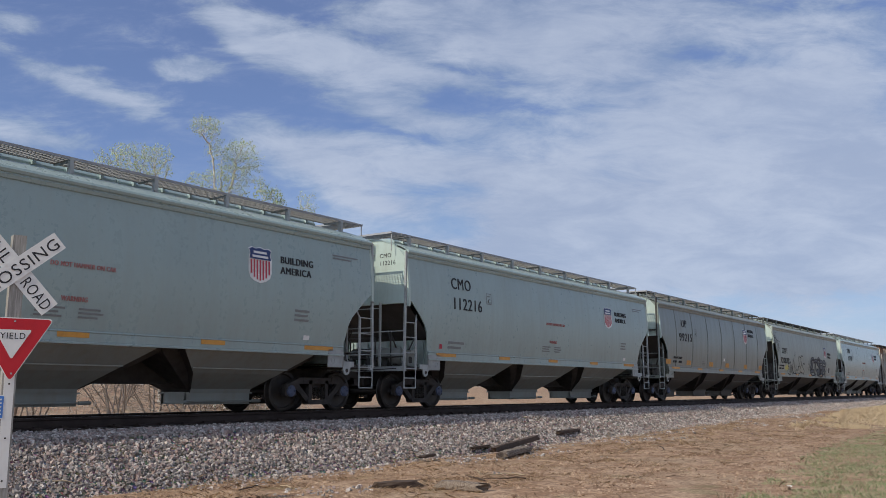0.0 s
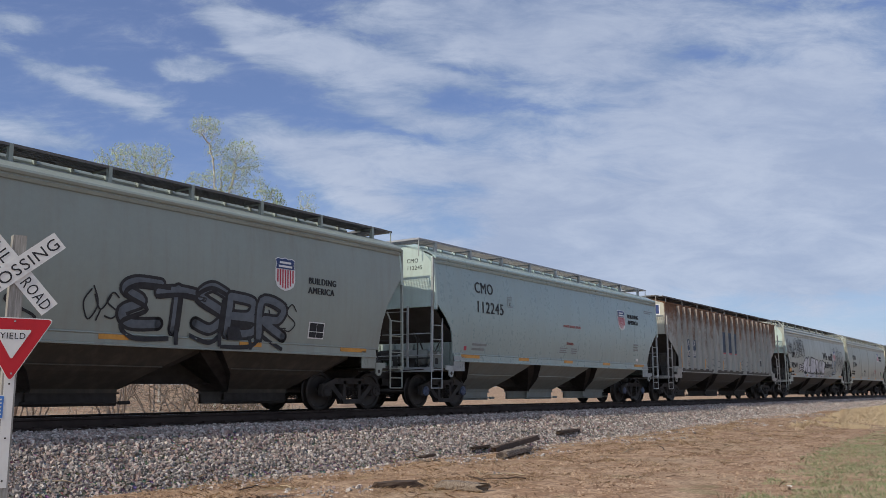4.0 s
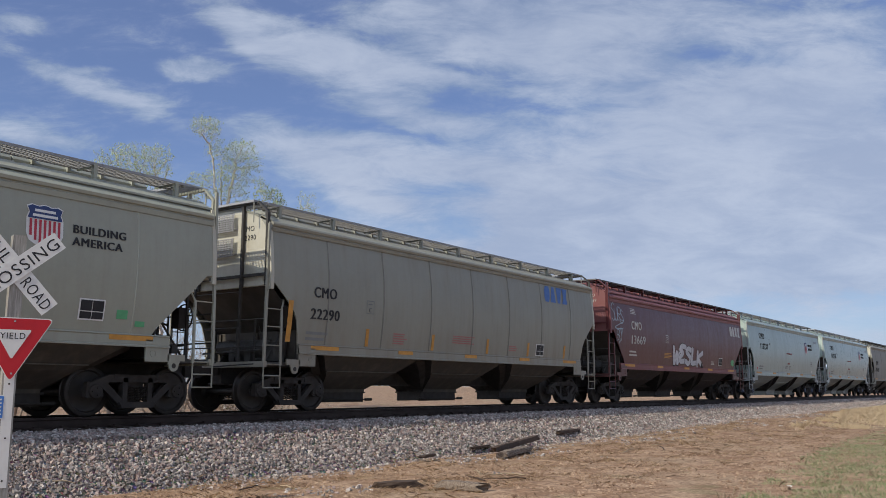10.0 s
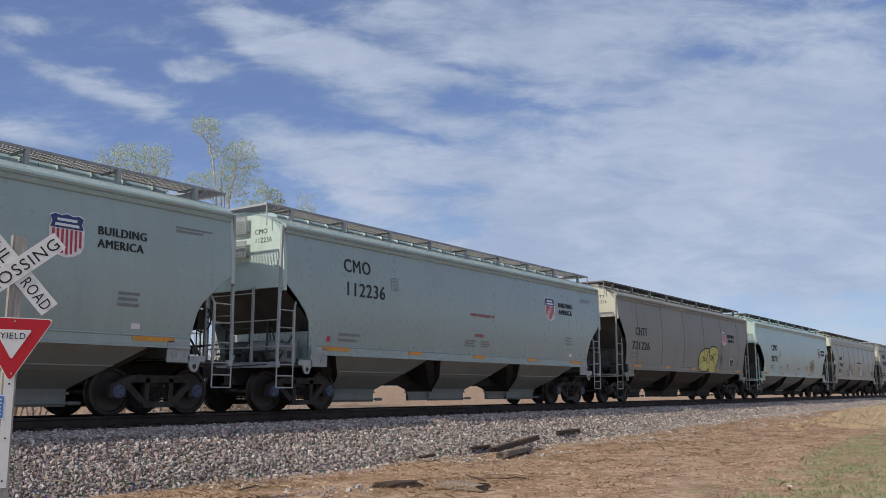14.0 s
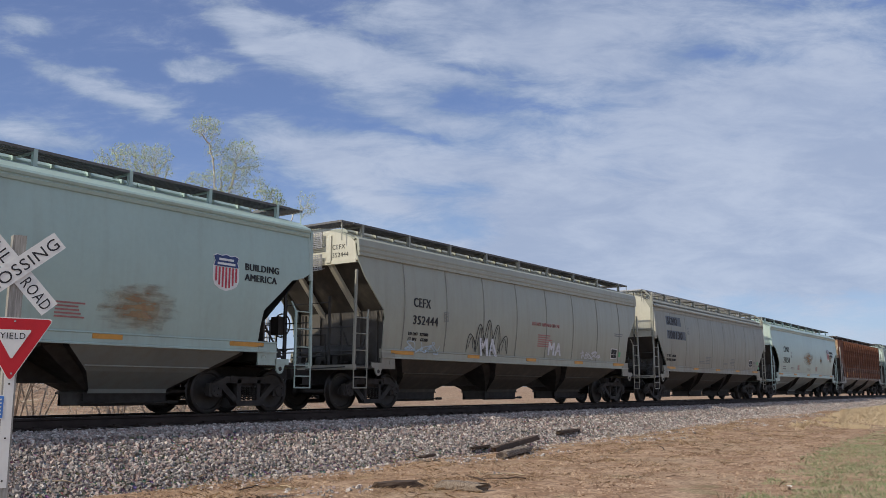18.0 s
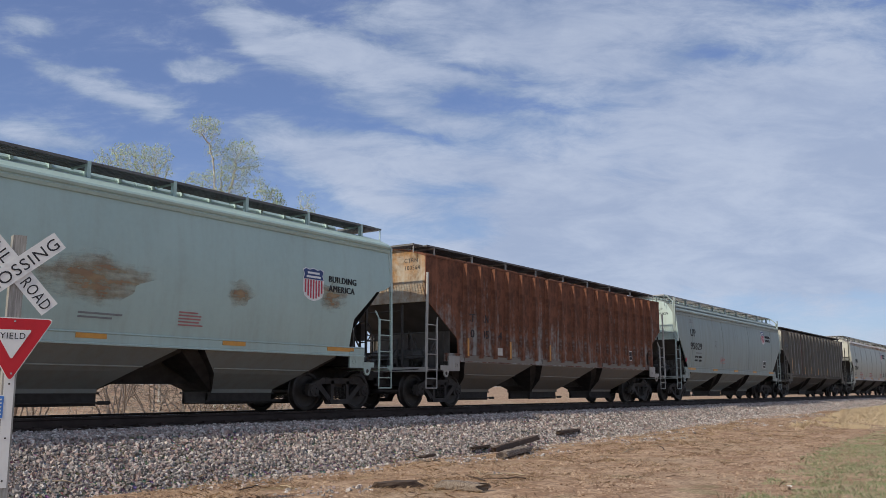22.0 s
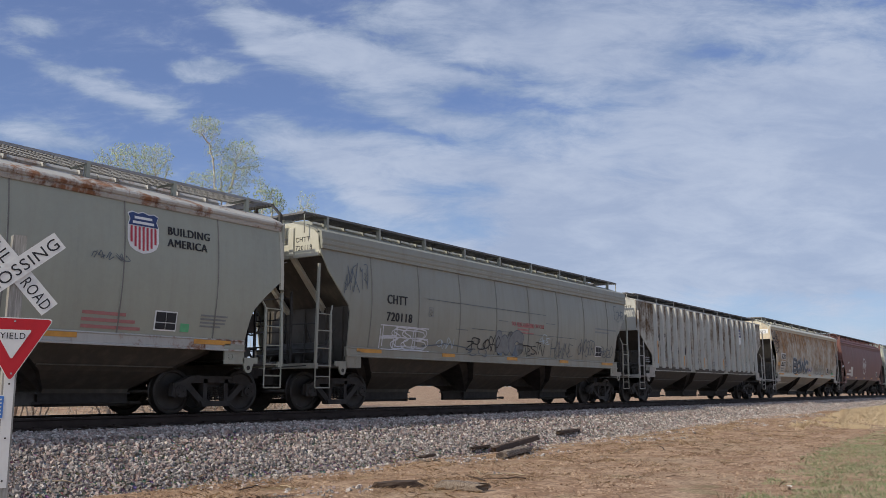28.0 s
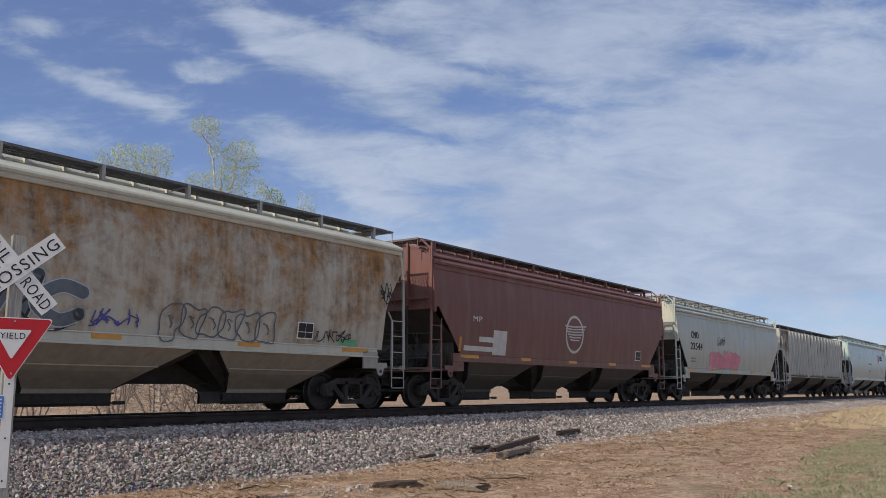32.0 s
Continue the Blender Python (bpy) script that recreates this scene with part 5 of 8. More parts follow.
def side_frame_geo(s):
    """The cast side of a truck: arched top, two windows, sloping lower chord and bearing boxes."""
    y = s * 1.0
    g = Geo()
    y0, y1 = y - 0.07, y + 0.07
    g.prism([(-1.02, 0.60), (-0.62, 0.76), (0.62, 0.76), (1.02, 0.60), (1.02, 0.47), (0.60, 0.62), (-0.60, 0.62), (-1.02, 0.47)], y0, y1)
    for e in (-1, 1):
        g.prism([(e * 0.70, 0.66), (e * 0.84, 0.60), (e * 0.36, 0.19), (e * 0.24, 0.24)], y0 + 0.01, y1 - 0.01)
        g.prism([(e * 0.22, 0.70), (e * 0.32, 0.70), (e * 0.32, 0.22), (e * 0.22, 0.22)], y0, y1)
        g.prism([(e * 0.74, 0.62), (e * 1.05, 0.62), (e * 1.07, 0.36), (e * 0.99, 0.33), (e * 0.79, 0.33), (e * 0.71, 0.36)], y0 + 0.015, y1 - 0.015)
        g.box(e * 0.47 - 0.05, e * 0.47 + 0.05, y0 - 0.01, y1 + 0.01, 0.665, 0.77)
    g.prism([(-0.40, 0.26), (0.40, 0.26), (0.34, 0.15), (-0.34, 0.15)], y0 - 0.03, y1 + 0.03)
    return g


def spring_geo(s):
    g = Geo()
    for dx in (-0.13, 0.0, 0.13):
        for k in range(6):
            z = 0.28 + k * 0.045
            pts = [(dx + 0.058 * math.cos(6.2832 * i / 7), s * 1.03 + 0.058 * math.sin(6.2832 * i / 7), z + 0.0064 * i) for i in range(8)]
            for p, q in zip(pts, pts[1:]):
                g.bar(p, q, 0.014, 3, None, 0, False)
    return g


def wheelset_geo():
    """Two flanged wheels on an axle, with bearing caps and their bolts."""
    g = Geo()
    for s in (-1, 1):
        prof = [(0.05, 0.84), (0.10, 0.83), (0.11, 0.80), (0.16, 0.775), (0.36, 0.79), (0.385, 0.825), (0.435, 0.825), (0.452, 0.815), (0.457, 0.76), (0.462, 0.71), (0.482, 0.695), (0.482, 0.68), (0.46, 0.67), (0.385, 0.67), (0.36, 0.70), (0.16, 0.72), (0.10, 0.66), (0.08, 0.64)]
        g.lathe([(r, s * y) for r, y in (prof if s < 0 else prof[::-1])], 26)
        cap = [(0.082, 0.88), (0.125, 0.90), (0.130, 1.08), (0.118, 1.095), (0.04, 1.10), (0.002, 1.10)]
        g.lathe([(r, s * y) for r, y in (cap[::-1] if s < 0 else cap)], 14, m=1)
        for i in range(3):
            t = 6.2832 * i / 3
            g.bar((0.07 * math.cos(t), s * 1.09, 0.07 * math.sin(t)), (0.07 * math.cos(t), s * 1.125, 0.07 * math.sin(t)), 0.022, 6, m=1)
    g.bar((0, -0.9, 0), (0, 0.9, 0), 0.085, 12)
    return g


CARS, FRONT_WHEELS, REAR_WHEELS = [], [], []


def truck(car, x, old):
    t = part("truck", shared("truck_bolster", lambda: Geo().box(-0.19, 0.19, -0.96, 0.96, 0.50, 0.70).box(-0.16, 0.16, -0.3, 0.3, 0.70, 0.76).box(-0.5, -0.42, -0.7, 0.7, 0.36, 0.44).box(0.42, 0.5, -0.7, 0.7, 0.36, 0.44)),
             GRIME_SHADE, car, "grimy black cast steel truck", at=pose(x, 0, 0))
    for s in (-1, 1):
        part("side_frame", shared(("side_frame", s), lambda: side_frame_geo(s)), GRIME_SHADE, t)
        part("spring_pack", shared(("spring_pack", s), lambda: spring_geo(s), 60), GRIME_SHADE, t)
    for k, lot in ((-0.889, FRONT_WHEELS), (0.889, REAR_WHEELS)):
        lot.append(part("wheelset", shared("wheelset", wheelset_geo, 40), [TREAD, GRIME_SHADE if old else CAPBLUE], t, "dark steel wheels on an axle", at=pose(k, 0, 0.457)))


def post_places(count):
    """The places of a ribbed side's posts, closer together towards the ends."""
    half = (0.46, 1.35, 2.24, 3.12, 3.93, 4.72, 5.50, 6.22, 6.92) if count % 2 == 0 else (0.93, 1.87, 2.72, 3.55, 4.36, 5.16, 5.92, 6.66)
    return sorted([-x for x in half] + ([0.0] if count % 2 else []) + list(half))


def hopper_car(start, length, style, skin, label, metal=None, seams=0, grate=None, under=None, ribs=0, old=True, chord=None, gap=1.6, end=None, post=None, stripes=5, lag=0.0):
    """One covered hopper car. start: where its leading eave stands at 0 s; skin: the side's paint."""
    car = thing("hopper_car", label, "train car", pose(start + length / 2, TRACK, RAIL), "covered hopper cars of the train")
    if ribs:
        stripes = 0
    metal, grate, under, chord = metal or skin, grate or GRATE, under or skin, chord or skin
    a = length / 2
    L = round(length, 2)
    reach = a + gap / 2
    for s in (-1, 1):
        part("side_sheet", shared(("side_sheet", style, L, seams, s), lambda: side_geo(style, L, seams, s), 30), skin, car)
        part("top_chord", shared(("top_chord", style, L, s), lambda: chord_geo(style, L, s)), chord, car)
        part("roof_walkway", shared(("roof_walkway", L, s, grate is DARKGRATE, deck(style)), lambda: board_geo(L, s, grate is DARKGRATE, deck(style))), grate, car, "dark steel grating walkway" if grate is DARKGRATE else "galvanized grating walkway")
        k = 9
        for i in range(k):
            part("walkway_bracket", shared(("walkway_bracket", s, deck(style)), lambda: bracket_geo(s, style)), metal, car, at=pose(-a + 0.62 + (length - 1.24) * i / (k - 1), 0, 0))
        wide = 1.565 if style[:3] != "rib" else 1.47
        part("side_sill", shared(("side_sill", L, s, style), lambda: sill_geo(L, s, wide, a)), skin if ribs else chord, car)
    part("roof", shared(("roof", style, L), lambda: roof_geo(style, L), 40), chord, car)
    for i in range(5):
        part("hatch_cover", shared(("hatch_cover", L, style[:3]), lambda: hatch_geo((length - 1.6) / 10 - 0.02)), chord, car, at=pose((i - 2) * (length - 1.6) / 5, 0, deck(style) - 4.60))
    part("centre_sill", shared(("centre_sill", L), lambda: Geo().box(-a - 0.05, a + 0.05, -0.17, 0.17, 0.62, 1.04).box(-a - 0.05, a + 0.05, -0.25, 0.25, 0.60, 0.63)), GRIME_SHADE, car)
    for e in (-1, 1):
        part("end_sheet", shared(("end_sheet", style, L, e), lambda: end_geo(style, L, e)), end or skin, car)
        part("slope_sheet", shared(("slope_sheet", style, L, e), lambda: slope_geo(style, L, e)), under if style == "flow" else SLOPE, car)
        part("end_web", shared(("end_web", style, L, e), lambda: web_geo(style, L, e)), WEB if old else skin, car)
        part("cross_walkway", shared(("cross_walkway", L, e, deck(style)), lambda: cross_geo(L, e, deck(style))), grate, car)
        part("end_rail", shared(("end_rail", L, e), lambda: rail_geo(L, e)), ENDGEAR if old else metal, car)
        if style in ("diag", "round_high", "flow", "round_kink", "round"):
            for low in ((3.42, 3.98) if style in ("flow", "round") else (3.40,)):
                part("end_step", shared(("end_step", L, e, low), lambda: end_step_geo(L, e, low)), GRATE, car, "small galvanized grating step")
        if style == "flow":
            for y in (-0.62, 0.62):
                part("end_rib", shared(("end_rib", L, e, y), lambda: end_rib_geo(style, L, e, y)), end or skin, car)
        for s in (-1, 1):
            part("handhold", shared(("handhold", L, e, s, deck(style)), lambda: handhold_geo(L, e, s, deck(style), eave(style) + 0.08)), metal, car)
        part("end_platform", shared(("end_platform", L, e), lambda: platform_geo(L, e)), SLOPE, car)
        part("end_beam", shared(("end_beam", L, e), lambda: beam_geo(L, e)), metal, car)
        part("coupler", shared(("coupler", round(reach, 2), e), lambda: coupler_geo(reach, e)), GRIME_SHADE, car)
        part("air_hose", shared(("air_hose", round(reach, 2), e), lambda: hose_geo(reach, e), 60), RUBBER, car)
        for s in (-1, 1):
            part("ladder", shared(("ladder", L, e, s, style), lambda: ladder_geo(L, e, s, style)), metal, car)
            part("jacking_plate", shared(("jacking_plate", L, e, s), lambda: bolster_geo(L, e, s)), [metal, GRIME_SHADE], car)
        if style[:5] in ("diag", "round"):
            for s in (-1, 1):
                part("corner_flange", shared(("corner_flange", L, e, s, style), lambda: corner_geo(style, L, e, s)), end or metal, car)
            if style == "diag" or seams == 7:
                part("end_frame", shared(("end_frame", L, e), lambda: end_frame_geo(L, e)), metal if seams != 7 else ENDGEAR, car)
    for e in (-1, 1):
        for i, (kind, geo) in enumerate(gear_pieces(L, e)):
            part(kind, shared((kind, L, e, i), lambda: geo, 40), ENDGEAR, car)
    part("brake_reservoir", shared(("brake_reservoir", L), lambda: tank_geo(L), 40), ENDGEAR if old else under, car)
    part("brake_wheel", shared(("brake_wheel", L), lambda: brake_wheel_geo(L), 40), GRIME_SHADE, car)
    span = (length - 3.0) / 3
    for i in (-1, 0, 1):
        # Funnel and flanges near black: shade in the recess is put into the colour.
        h = part("hopper_bay", shared(("hopper_bay", round(span, 2), seams > 0), lambda: hopper_geo(span, seams > 0)), GRIME_SHADE, car, at=pose(i * span, 0, 0))
        for s in (-1, 1):
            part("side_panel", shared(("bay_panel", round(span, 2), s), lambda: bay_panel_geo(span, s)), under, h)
            for k in (0, 1):
                part("edge_flange", shared(("bay_flange", round(span, 2), s, k), lambda: bay_panel_geo(span, s, k)), GRIME_SHADE, h)
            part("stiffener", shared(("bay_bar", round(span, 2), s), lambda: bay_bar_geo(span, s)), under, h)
        part("outlet_gate", shared(("outlet_gate", round(span, 2)), lambda: gate_geo(span)), GRIME_SHADE if old else under, h)
    if ribs:
        for s in (0, 180):
            for x in post_places(ribs):
                part("side_post", shared(("side_post", style), lambda: rib_geo(style)), post or skin, car, at=pose(x + lag, 0, 0, 0, 0, s))
    for i in range(seams if style != "diag" else 0):
        x = -a + 1.75 + (length - 3.5) * i / max(1, seams - 1)
        rows = [[(dx, -(width(style, z) + 0.0145), z) for dx in (-0.014, 0.014)] for z in np.linspace(SILL + 0.02, EAVE - 0.1 - 0.2 * (style == "flow"), 14)]
        part("weld_seam", shared(("weld_seam", style), lambda: Geo().grid(rows, 0, True)), SEAM, car, at=pose(x, 0, 0))
    for i in range(stripes):
        wide = 0.46 if i in (0, stripes - 1) else 0.30
        x = -a + 1.75 + (length - 3.5) * i / (stripes - 1)
        part("reflector_strip", shared(("reflector_strip", wide, style[:3] == "rib"), lambda: Geo().box(-wide, wide, -1.575 + 0.065 * (style[:3] == "rib"), -1.560 + 0.065 * (style[:3] == "rib"), SILL - 0.09, SILL + 0.0)), YELLOW, car, "yellow reflective strip", at=pose(x, 0, 0))
    truck(car, -a + 1.2, old)
    truck(car, a - 1.2, old)
    car["style"], car["length"], car["lag"], car["ribs"] = style, length, lag, ribs
    CARS.append((car, start + length / 2))
    return car


def on_side(car, x, z, out=0.012):
    """The place on the near side at the distance x from the leading eave and the height z over the rail."""
    if z < SILL + 0.03 and car["style"][:3] != "rib":
        return (x - car["length"] / 2, -(1.581 + out), max(z, SILL - 0.16))
    return (x - car["length"] / 2, -(width(car["style"], z) + out), z)


def lettering(car, text, x, z, size, material=None, squeeze=1.0, bold=0.0, name="lettering", label=""):
    """Painted letters on the near side, following its curve."""
    material = material or BLACKTAG
    base = word(text, size, 0.004, bold, squeeze)
    me = base.copy()
    px, _, _ = on_side(car, x, z)
    off = 0.012
    for v in me.vertices:
        zz = v.co.z + z
        v.co = (v.co.x + px, on_side(car, x, zz, off - v.co.y if v.co.y < 0 else off - 0.008)[1], zz)
    return part(name, me, material, car, label)


def decal(car, x, z, w, h, material, name="decal", out=0.010, label="", flat=False, skew=0.0):
    """A thin painted or stuck-on rectangle on the near side, bent to it."""
    g = Geo()
    rows = []
    for i in range(4):
        zz = z + h * i / 3
        px, py, _ = on_side(car, x, zz, out)
        rows.append([(px + skew * i / 3, py, zz), (px + w + skew * i / 3, py, zz)])
    g.grid(rows, 0, True)
    back = [[(p[0], p[1] + 0.006, p[2]) for p in r] for r in rows]
    g.grid(back)
    return part(name, g, material, car, label)


# ---- the train ----
def train():
    teal = paint("pale_teal_car_paint", (0.300, 0.388, 0.375), 0.25, 0.16, 0.0, 0.27, 1.0)
    teal_b = paint("pale_teal_car_paint_dusty", (0.312, 0.400, 0.382), 0.28, 0.2, 0.0, 0.29, 9.0)
    teal_dull = paint("dull_blue_grey_car_paint", (0.25, 0.305, 0.282), 0.3, 0.3, 0.0, 0.5, 15.0)
    sage = paint("dusty_grey_green_car_paint", (0.272, 0.312, 0.278), 0.3, 0.28, 0.0, 0.4, 45.0)
    mint = paint("pale_mint_car_paint", (0.375, 0.495, 0.45), 0.25, 0.18, 0.05, 0.36, 21.0)
    grey = paint("blue_grey_car_paint", (0.200, 0.232, 0.212), 0.3, 0.25, 0.0, 0.33, 5.0)
    beige = paint("warm_grey_car_paint", (0.325, 0.338, 0.275), 0.28, 0.2, 0.0, 0.37, 13.0)
    beige_b = paint("warm_grey_car_paint_dusty", (0.265, 0.268, 0.222), 0.35, 0.35, 0.0, 0.42, 33.0, 0.5)
    pale = paint("off_white_car_paint", (0.37, 0.395, 0.345), 0.3, 0.3, 0.0, 0.38, 41.0)
    dull = paint("dull_grey_car_paint", (0.245, 0.250, 0.222), 0.4, 0.35, 0.04, 0.6, 53.0)
    red = paint("oxide_red_car_paint", (0.098, 0.023, 0.025), 0.3, 0.15, 0.0, 0.36, 61.0, 0.15)
    maroon = paint("faded_maroon_car_paint", (0.165, 0.066, 0.054), 0.45, 0.4, 0.10, 0.6, 67.0)
    white_rust = paint("rust_streaked_white_paint", (0.36, 0.365, 0.33), 0.3, 0.3, 0.60, 0.6, 71.0, 0.15, 0.72, (0.20, 0.100, 0.050), 0.13, 0.22)
    all_rust = paint("rusted_through_paint", (0.28, 0.29, 0.27), 0.3, 0.3, 0.98, 0.65, 83.0, 0.0, 0.45, (0.19, 0.074, 0.038), 0.07, 0.16)
    brown = paint("brown_grimed_paint", (0.088, 0.080, 0.062), 0.5, 0.5, 0.46, 0.7, 91.0, 0.12, 0.5, (0.085, 0.042, 0.024), 0.06, 0.2)
    streaked = paint("white_paint_with_dark_rust_runs", (0.40, 0.395, 0.345), 0.4, 0.55, 0.61, 0.6, 101.0, 0.25, 0.60, (0.105, 0.058, 0.022), 0.042, 0.15)
    half_rust = paint("cream_paint_with_orange_rust", (0.46, 0.445, 0.37), 0.3, 0.35, 0.77, 0.6, 113.0, 0.15, 0.70, (0.33, 0.170, 0.058), 0.06, 0.26)
    under_cream = paint("dusty_cream_underside_paint", (0.40, 0.365, 0.295), 0.4, 0.35, 0.05, 0.6, 8.0, 0.4)
    # Rusty cream whose base is raised to paint in the sun on the end.
    rusty_end = paint("sunlit_cream_end_with_rust", (0.64, 0.58, 0.44), 0.2, 0.2, 0.62, 0.5, 47.0, 0.0, 0.8, (0.50, 0.29, 0.12), 0.0, 0.35)
    white_end = paint("dusty_white_end_sheet_paint", (0.46, 0.46, 0.42), 0.3, 0.35, 0.3, 0.5, 49.0, 0.1, 0.4, (0.16, 0.09, 0.045), 0.05, 0.2)
    # Undersides: dirt, with the shade under the car mixed into a darker base.
    under_teal = paint("dusty_shaded_teal_underside_paint", (0.24, 0.265, 0.25), 0.4, 0.35, 0.0, 0.55, 3.0, 0.15)
    under_warm = paint("brown_grimed_shaded_underside_paint", (0.058, 0.052, 0.043), 0.4, 0.35, 0.0, 0.75, 5.0, 0.06)
    under_red = paint("dirty_shaded_red_underside_paint", (0.020, 0.011, 0.010), 0.4, 0.25, 0.0, 0.75, 5.0, 0.04)
    under_grey = paint("dusty_shaded_underside_paint", (0.085, 0.083, 0.076), 0.4, 0.35, 0.0, 0.65, 3.0, 0.15)
    under_white = paint("dirty_shaded_white_underside_paint", (0.19, 0.185, 0.17), 0.4, 0.35, 0.05, 0.6, 8.0, 0.5)
    rusty_top = paint("rust_edged_roof_paint", (0.42, 0.41, 0.38), 0.3, 0.3, 0.5, 0.6, 17.0, 0.0, 0.8, (0.26, 0.12, 0.06))
    # End sheets: a lighter copy of the side paint, standing in for sunlight.
    lit_end = paint("sunlit_end_sheet_paint", (0.43, 0.53, 0.485), 0.2, 0.25, 0.0, 0.5, 19.0, 0.0)
    cream_end = paint("sunlit_cream_sheet_paint", (0.50, 0.49, 0.405), 0.25, 0.3, 0.15, 0.5, 23.0, 0.0)
    rib_white = paint("white_post_paint_with_rust_edges", (0.43, 0.435, 0.40), 0.3, 0.4, 0.30, 0.55, 27.0, 0.3, 0.25, (0.14, 0.078, 0.038), 0.03, 0.14)
    rib_grey = paint("dusty_grey_post_paint", (0.108, 0.098, 0.080), 0.35, 0.35, 0.25, 0.6, 29.0, 0.3, 0.4, (0.12, 0.06, 0.03))
    rib_streak = paint("grey_post_paint_with_rust_edges", (0.34, 0.345, 0.315), 0.3, 0.3, 0.55, 0.6, 77.0, 0.15, 0.45, (0.20, 0.095, 0.045), 0.13, 0.22)
    rib_rust = paint("rusted_post_paint", (0.26, 0.24, 0.22), 0.4, 0.4, 0.95, 0.65, 31.0, 0.0, 0.4, (0.20, 0.080, 0.042), 0.06, 0.14)
    rail_pale = paint("dirty_pale_rail_paint", (0.34, 0.33, 0.30), 0.3, 0.3, 0.1, 0.6, 37.0, 0.2)
    # Soot, and the underside's shade worked into the dark base colour.
    dark_under = paint("sooty_shaded_grey_underside_paint", (0.060, 0.057, 0.052), 0.4, 0.35, 0.0, 0.7, 8.0, 0.08)
    # A paler red than the sides, for the roof edge and the end sheets.
    red_roof = paint("pale_red_roof_paint", (0.21, 0.075, 0.073), 0.3, 0.2, 0.0, 0.5, 62.0, 0.0)
    c = []
    T = "pale teal covered hopper car"
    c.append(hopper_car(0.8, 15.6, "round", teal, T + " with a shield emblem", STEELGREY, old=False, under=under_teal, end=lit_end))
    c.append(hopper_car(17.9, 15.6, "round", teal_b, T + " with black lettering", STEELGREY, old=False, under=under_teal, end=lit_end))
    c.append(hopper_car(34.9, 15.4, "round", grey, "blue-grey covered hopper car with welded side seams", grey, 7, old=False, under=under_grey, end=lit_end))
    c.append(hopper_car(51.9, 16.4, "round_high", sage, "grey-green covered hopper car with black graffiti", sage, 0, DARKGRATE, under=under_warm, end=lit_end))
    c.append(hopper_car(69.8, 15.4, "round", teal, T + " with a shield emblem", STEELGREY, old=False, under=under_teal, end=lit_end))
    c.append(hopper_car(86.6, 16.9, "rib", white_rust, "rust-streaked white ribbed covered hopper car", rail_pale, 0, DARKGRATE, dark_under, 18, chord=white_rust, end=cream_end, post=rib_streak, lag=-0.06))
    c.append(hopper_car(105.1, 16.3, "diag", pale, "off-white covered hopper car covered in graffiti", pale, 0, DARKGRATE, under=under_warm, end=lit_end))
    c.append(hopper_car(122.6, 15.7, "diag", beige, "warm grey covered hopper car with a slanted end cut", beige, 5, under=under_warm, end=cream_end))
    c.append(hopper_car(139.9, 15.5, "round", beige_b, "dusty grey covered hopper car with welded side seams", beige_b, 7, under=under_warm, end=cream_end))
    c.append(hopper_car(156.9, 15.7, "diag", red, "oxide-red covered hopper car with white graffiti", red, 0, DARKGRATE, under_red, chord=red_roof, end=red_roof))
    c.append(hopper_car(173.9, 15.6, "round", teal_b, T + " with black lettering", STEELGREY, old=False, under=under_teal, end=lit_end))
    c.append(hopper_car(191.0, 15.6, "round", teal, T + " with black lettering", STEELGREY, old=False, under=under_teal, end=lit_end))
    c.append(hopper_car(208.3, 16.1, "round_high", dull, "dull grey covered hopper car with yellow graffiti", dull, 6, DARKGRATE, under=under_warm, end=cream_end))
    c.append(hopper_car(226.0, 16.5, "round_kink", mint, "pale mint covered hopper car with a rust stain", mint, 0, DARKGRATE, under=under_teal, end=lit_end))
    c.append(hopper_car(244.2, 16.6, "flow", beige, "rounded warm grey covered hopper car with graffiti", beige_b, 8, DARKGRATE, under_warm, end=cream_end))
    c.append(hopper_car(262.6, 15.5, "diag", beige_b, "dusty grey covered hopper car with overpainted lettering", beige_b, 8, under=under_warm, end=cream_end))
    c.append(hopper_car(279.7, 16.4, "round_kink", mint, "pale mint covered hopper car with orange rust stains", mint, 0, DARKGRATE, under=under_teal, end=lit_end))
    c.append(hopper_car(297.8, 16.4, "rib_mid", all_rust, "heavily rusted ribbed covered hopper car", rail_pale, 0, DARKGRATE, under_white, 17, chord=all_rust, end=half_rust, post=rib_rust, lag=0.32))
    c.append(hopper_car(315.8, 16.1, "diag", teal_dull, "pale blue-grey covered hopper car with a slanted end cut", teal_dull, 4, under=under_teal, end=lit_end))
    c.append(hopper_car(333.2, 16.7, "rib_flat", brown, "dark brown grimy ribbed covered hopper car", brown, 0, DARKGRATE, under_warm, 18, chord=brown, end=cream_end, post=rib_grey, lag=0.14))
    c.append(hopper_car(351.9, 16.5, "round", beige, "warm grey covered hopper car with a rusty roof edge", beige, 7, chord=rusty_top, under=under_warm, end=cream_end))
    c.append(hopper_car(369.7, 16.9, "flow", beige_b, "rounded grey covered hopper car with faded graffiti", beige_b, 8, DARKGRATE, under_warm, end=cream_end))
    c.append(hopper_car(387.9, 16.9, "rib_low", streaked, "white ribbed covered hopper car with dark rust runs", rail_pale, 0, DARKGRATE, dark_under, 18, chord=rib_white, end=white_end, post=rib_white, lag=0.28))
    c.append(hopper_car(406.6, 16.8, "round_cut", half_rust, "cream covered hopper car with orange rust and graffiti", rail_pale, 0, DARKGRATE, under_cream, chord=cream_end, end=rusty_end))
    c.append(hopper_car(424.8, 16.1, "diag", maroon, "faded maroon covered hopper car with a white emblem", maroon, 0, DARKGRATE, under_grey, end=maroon))
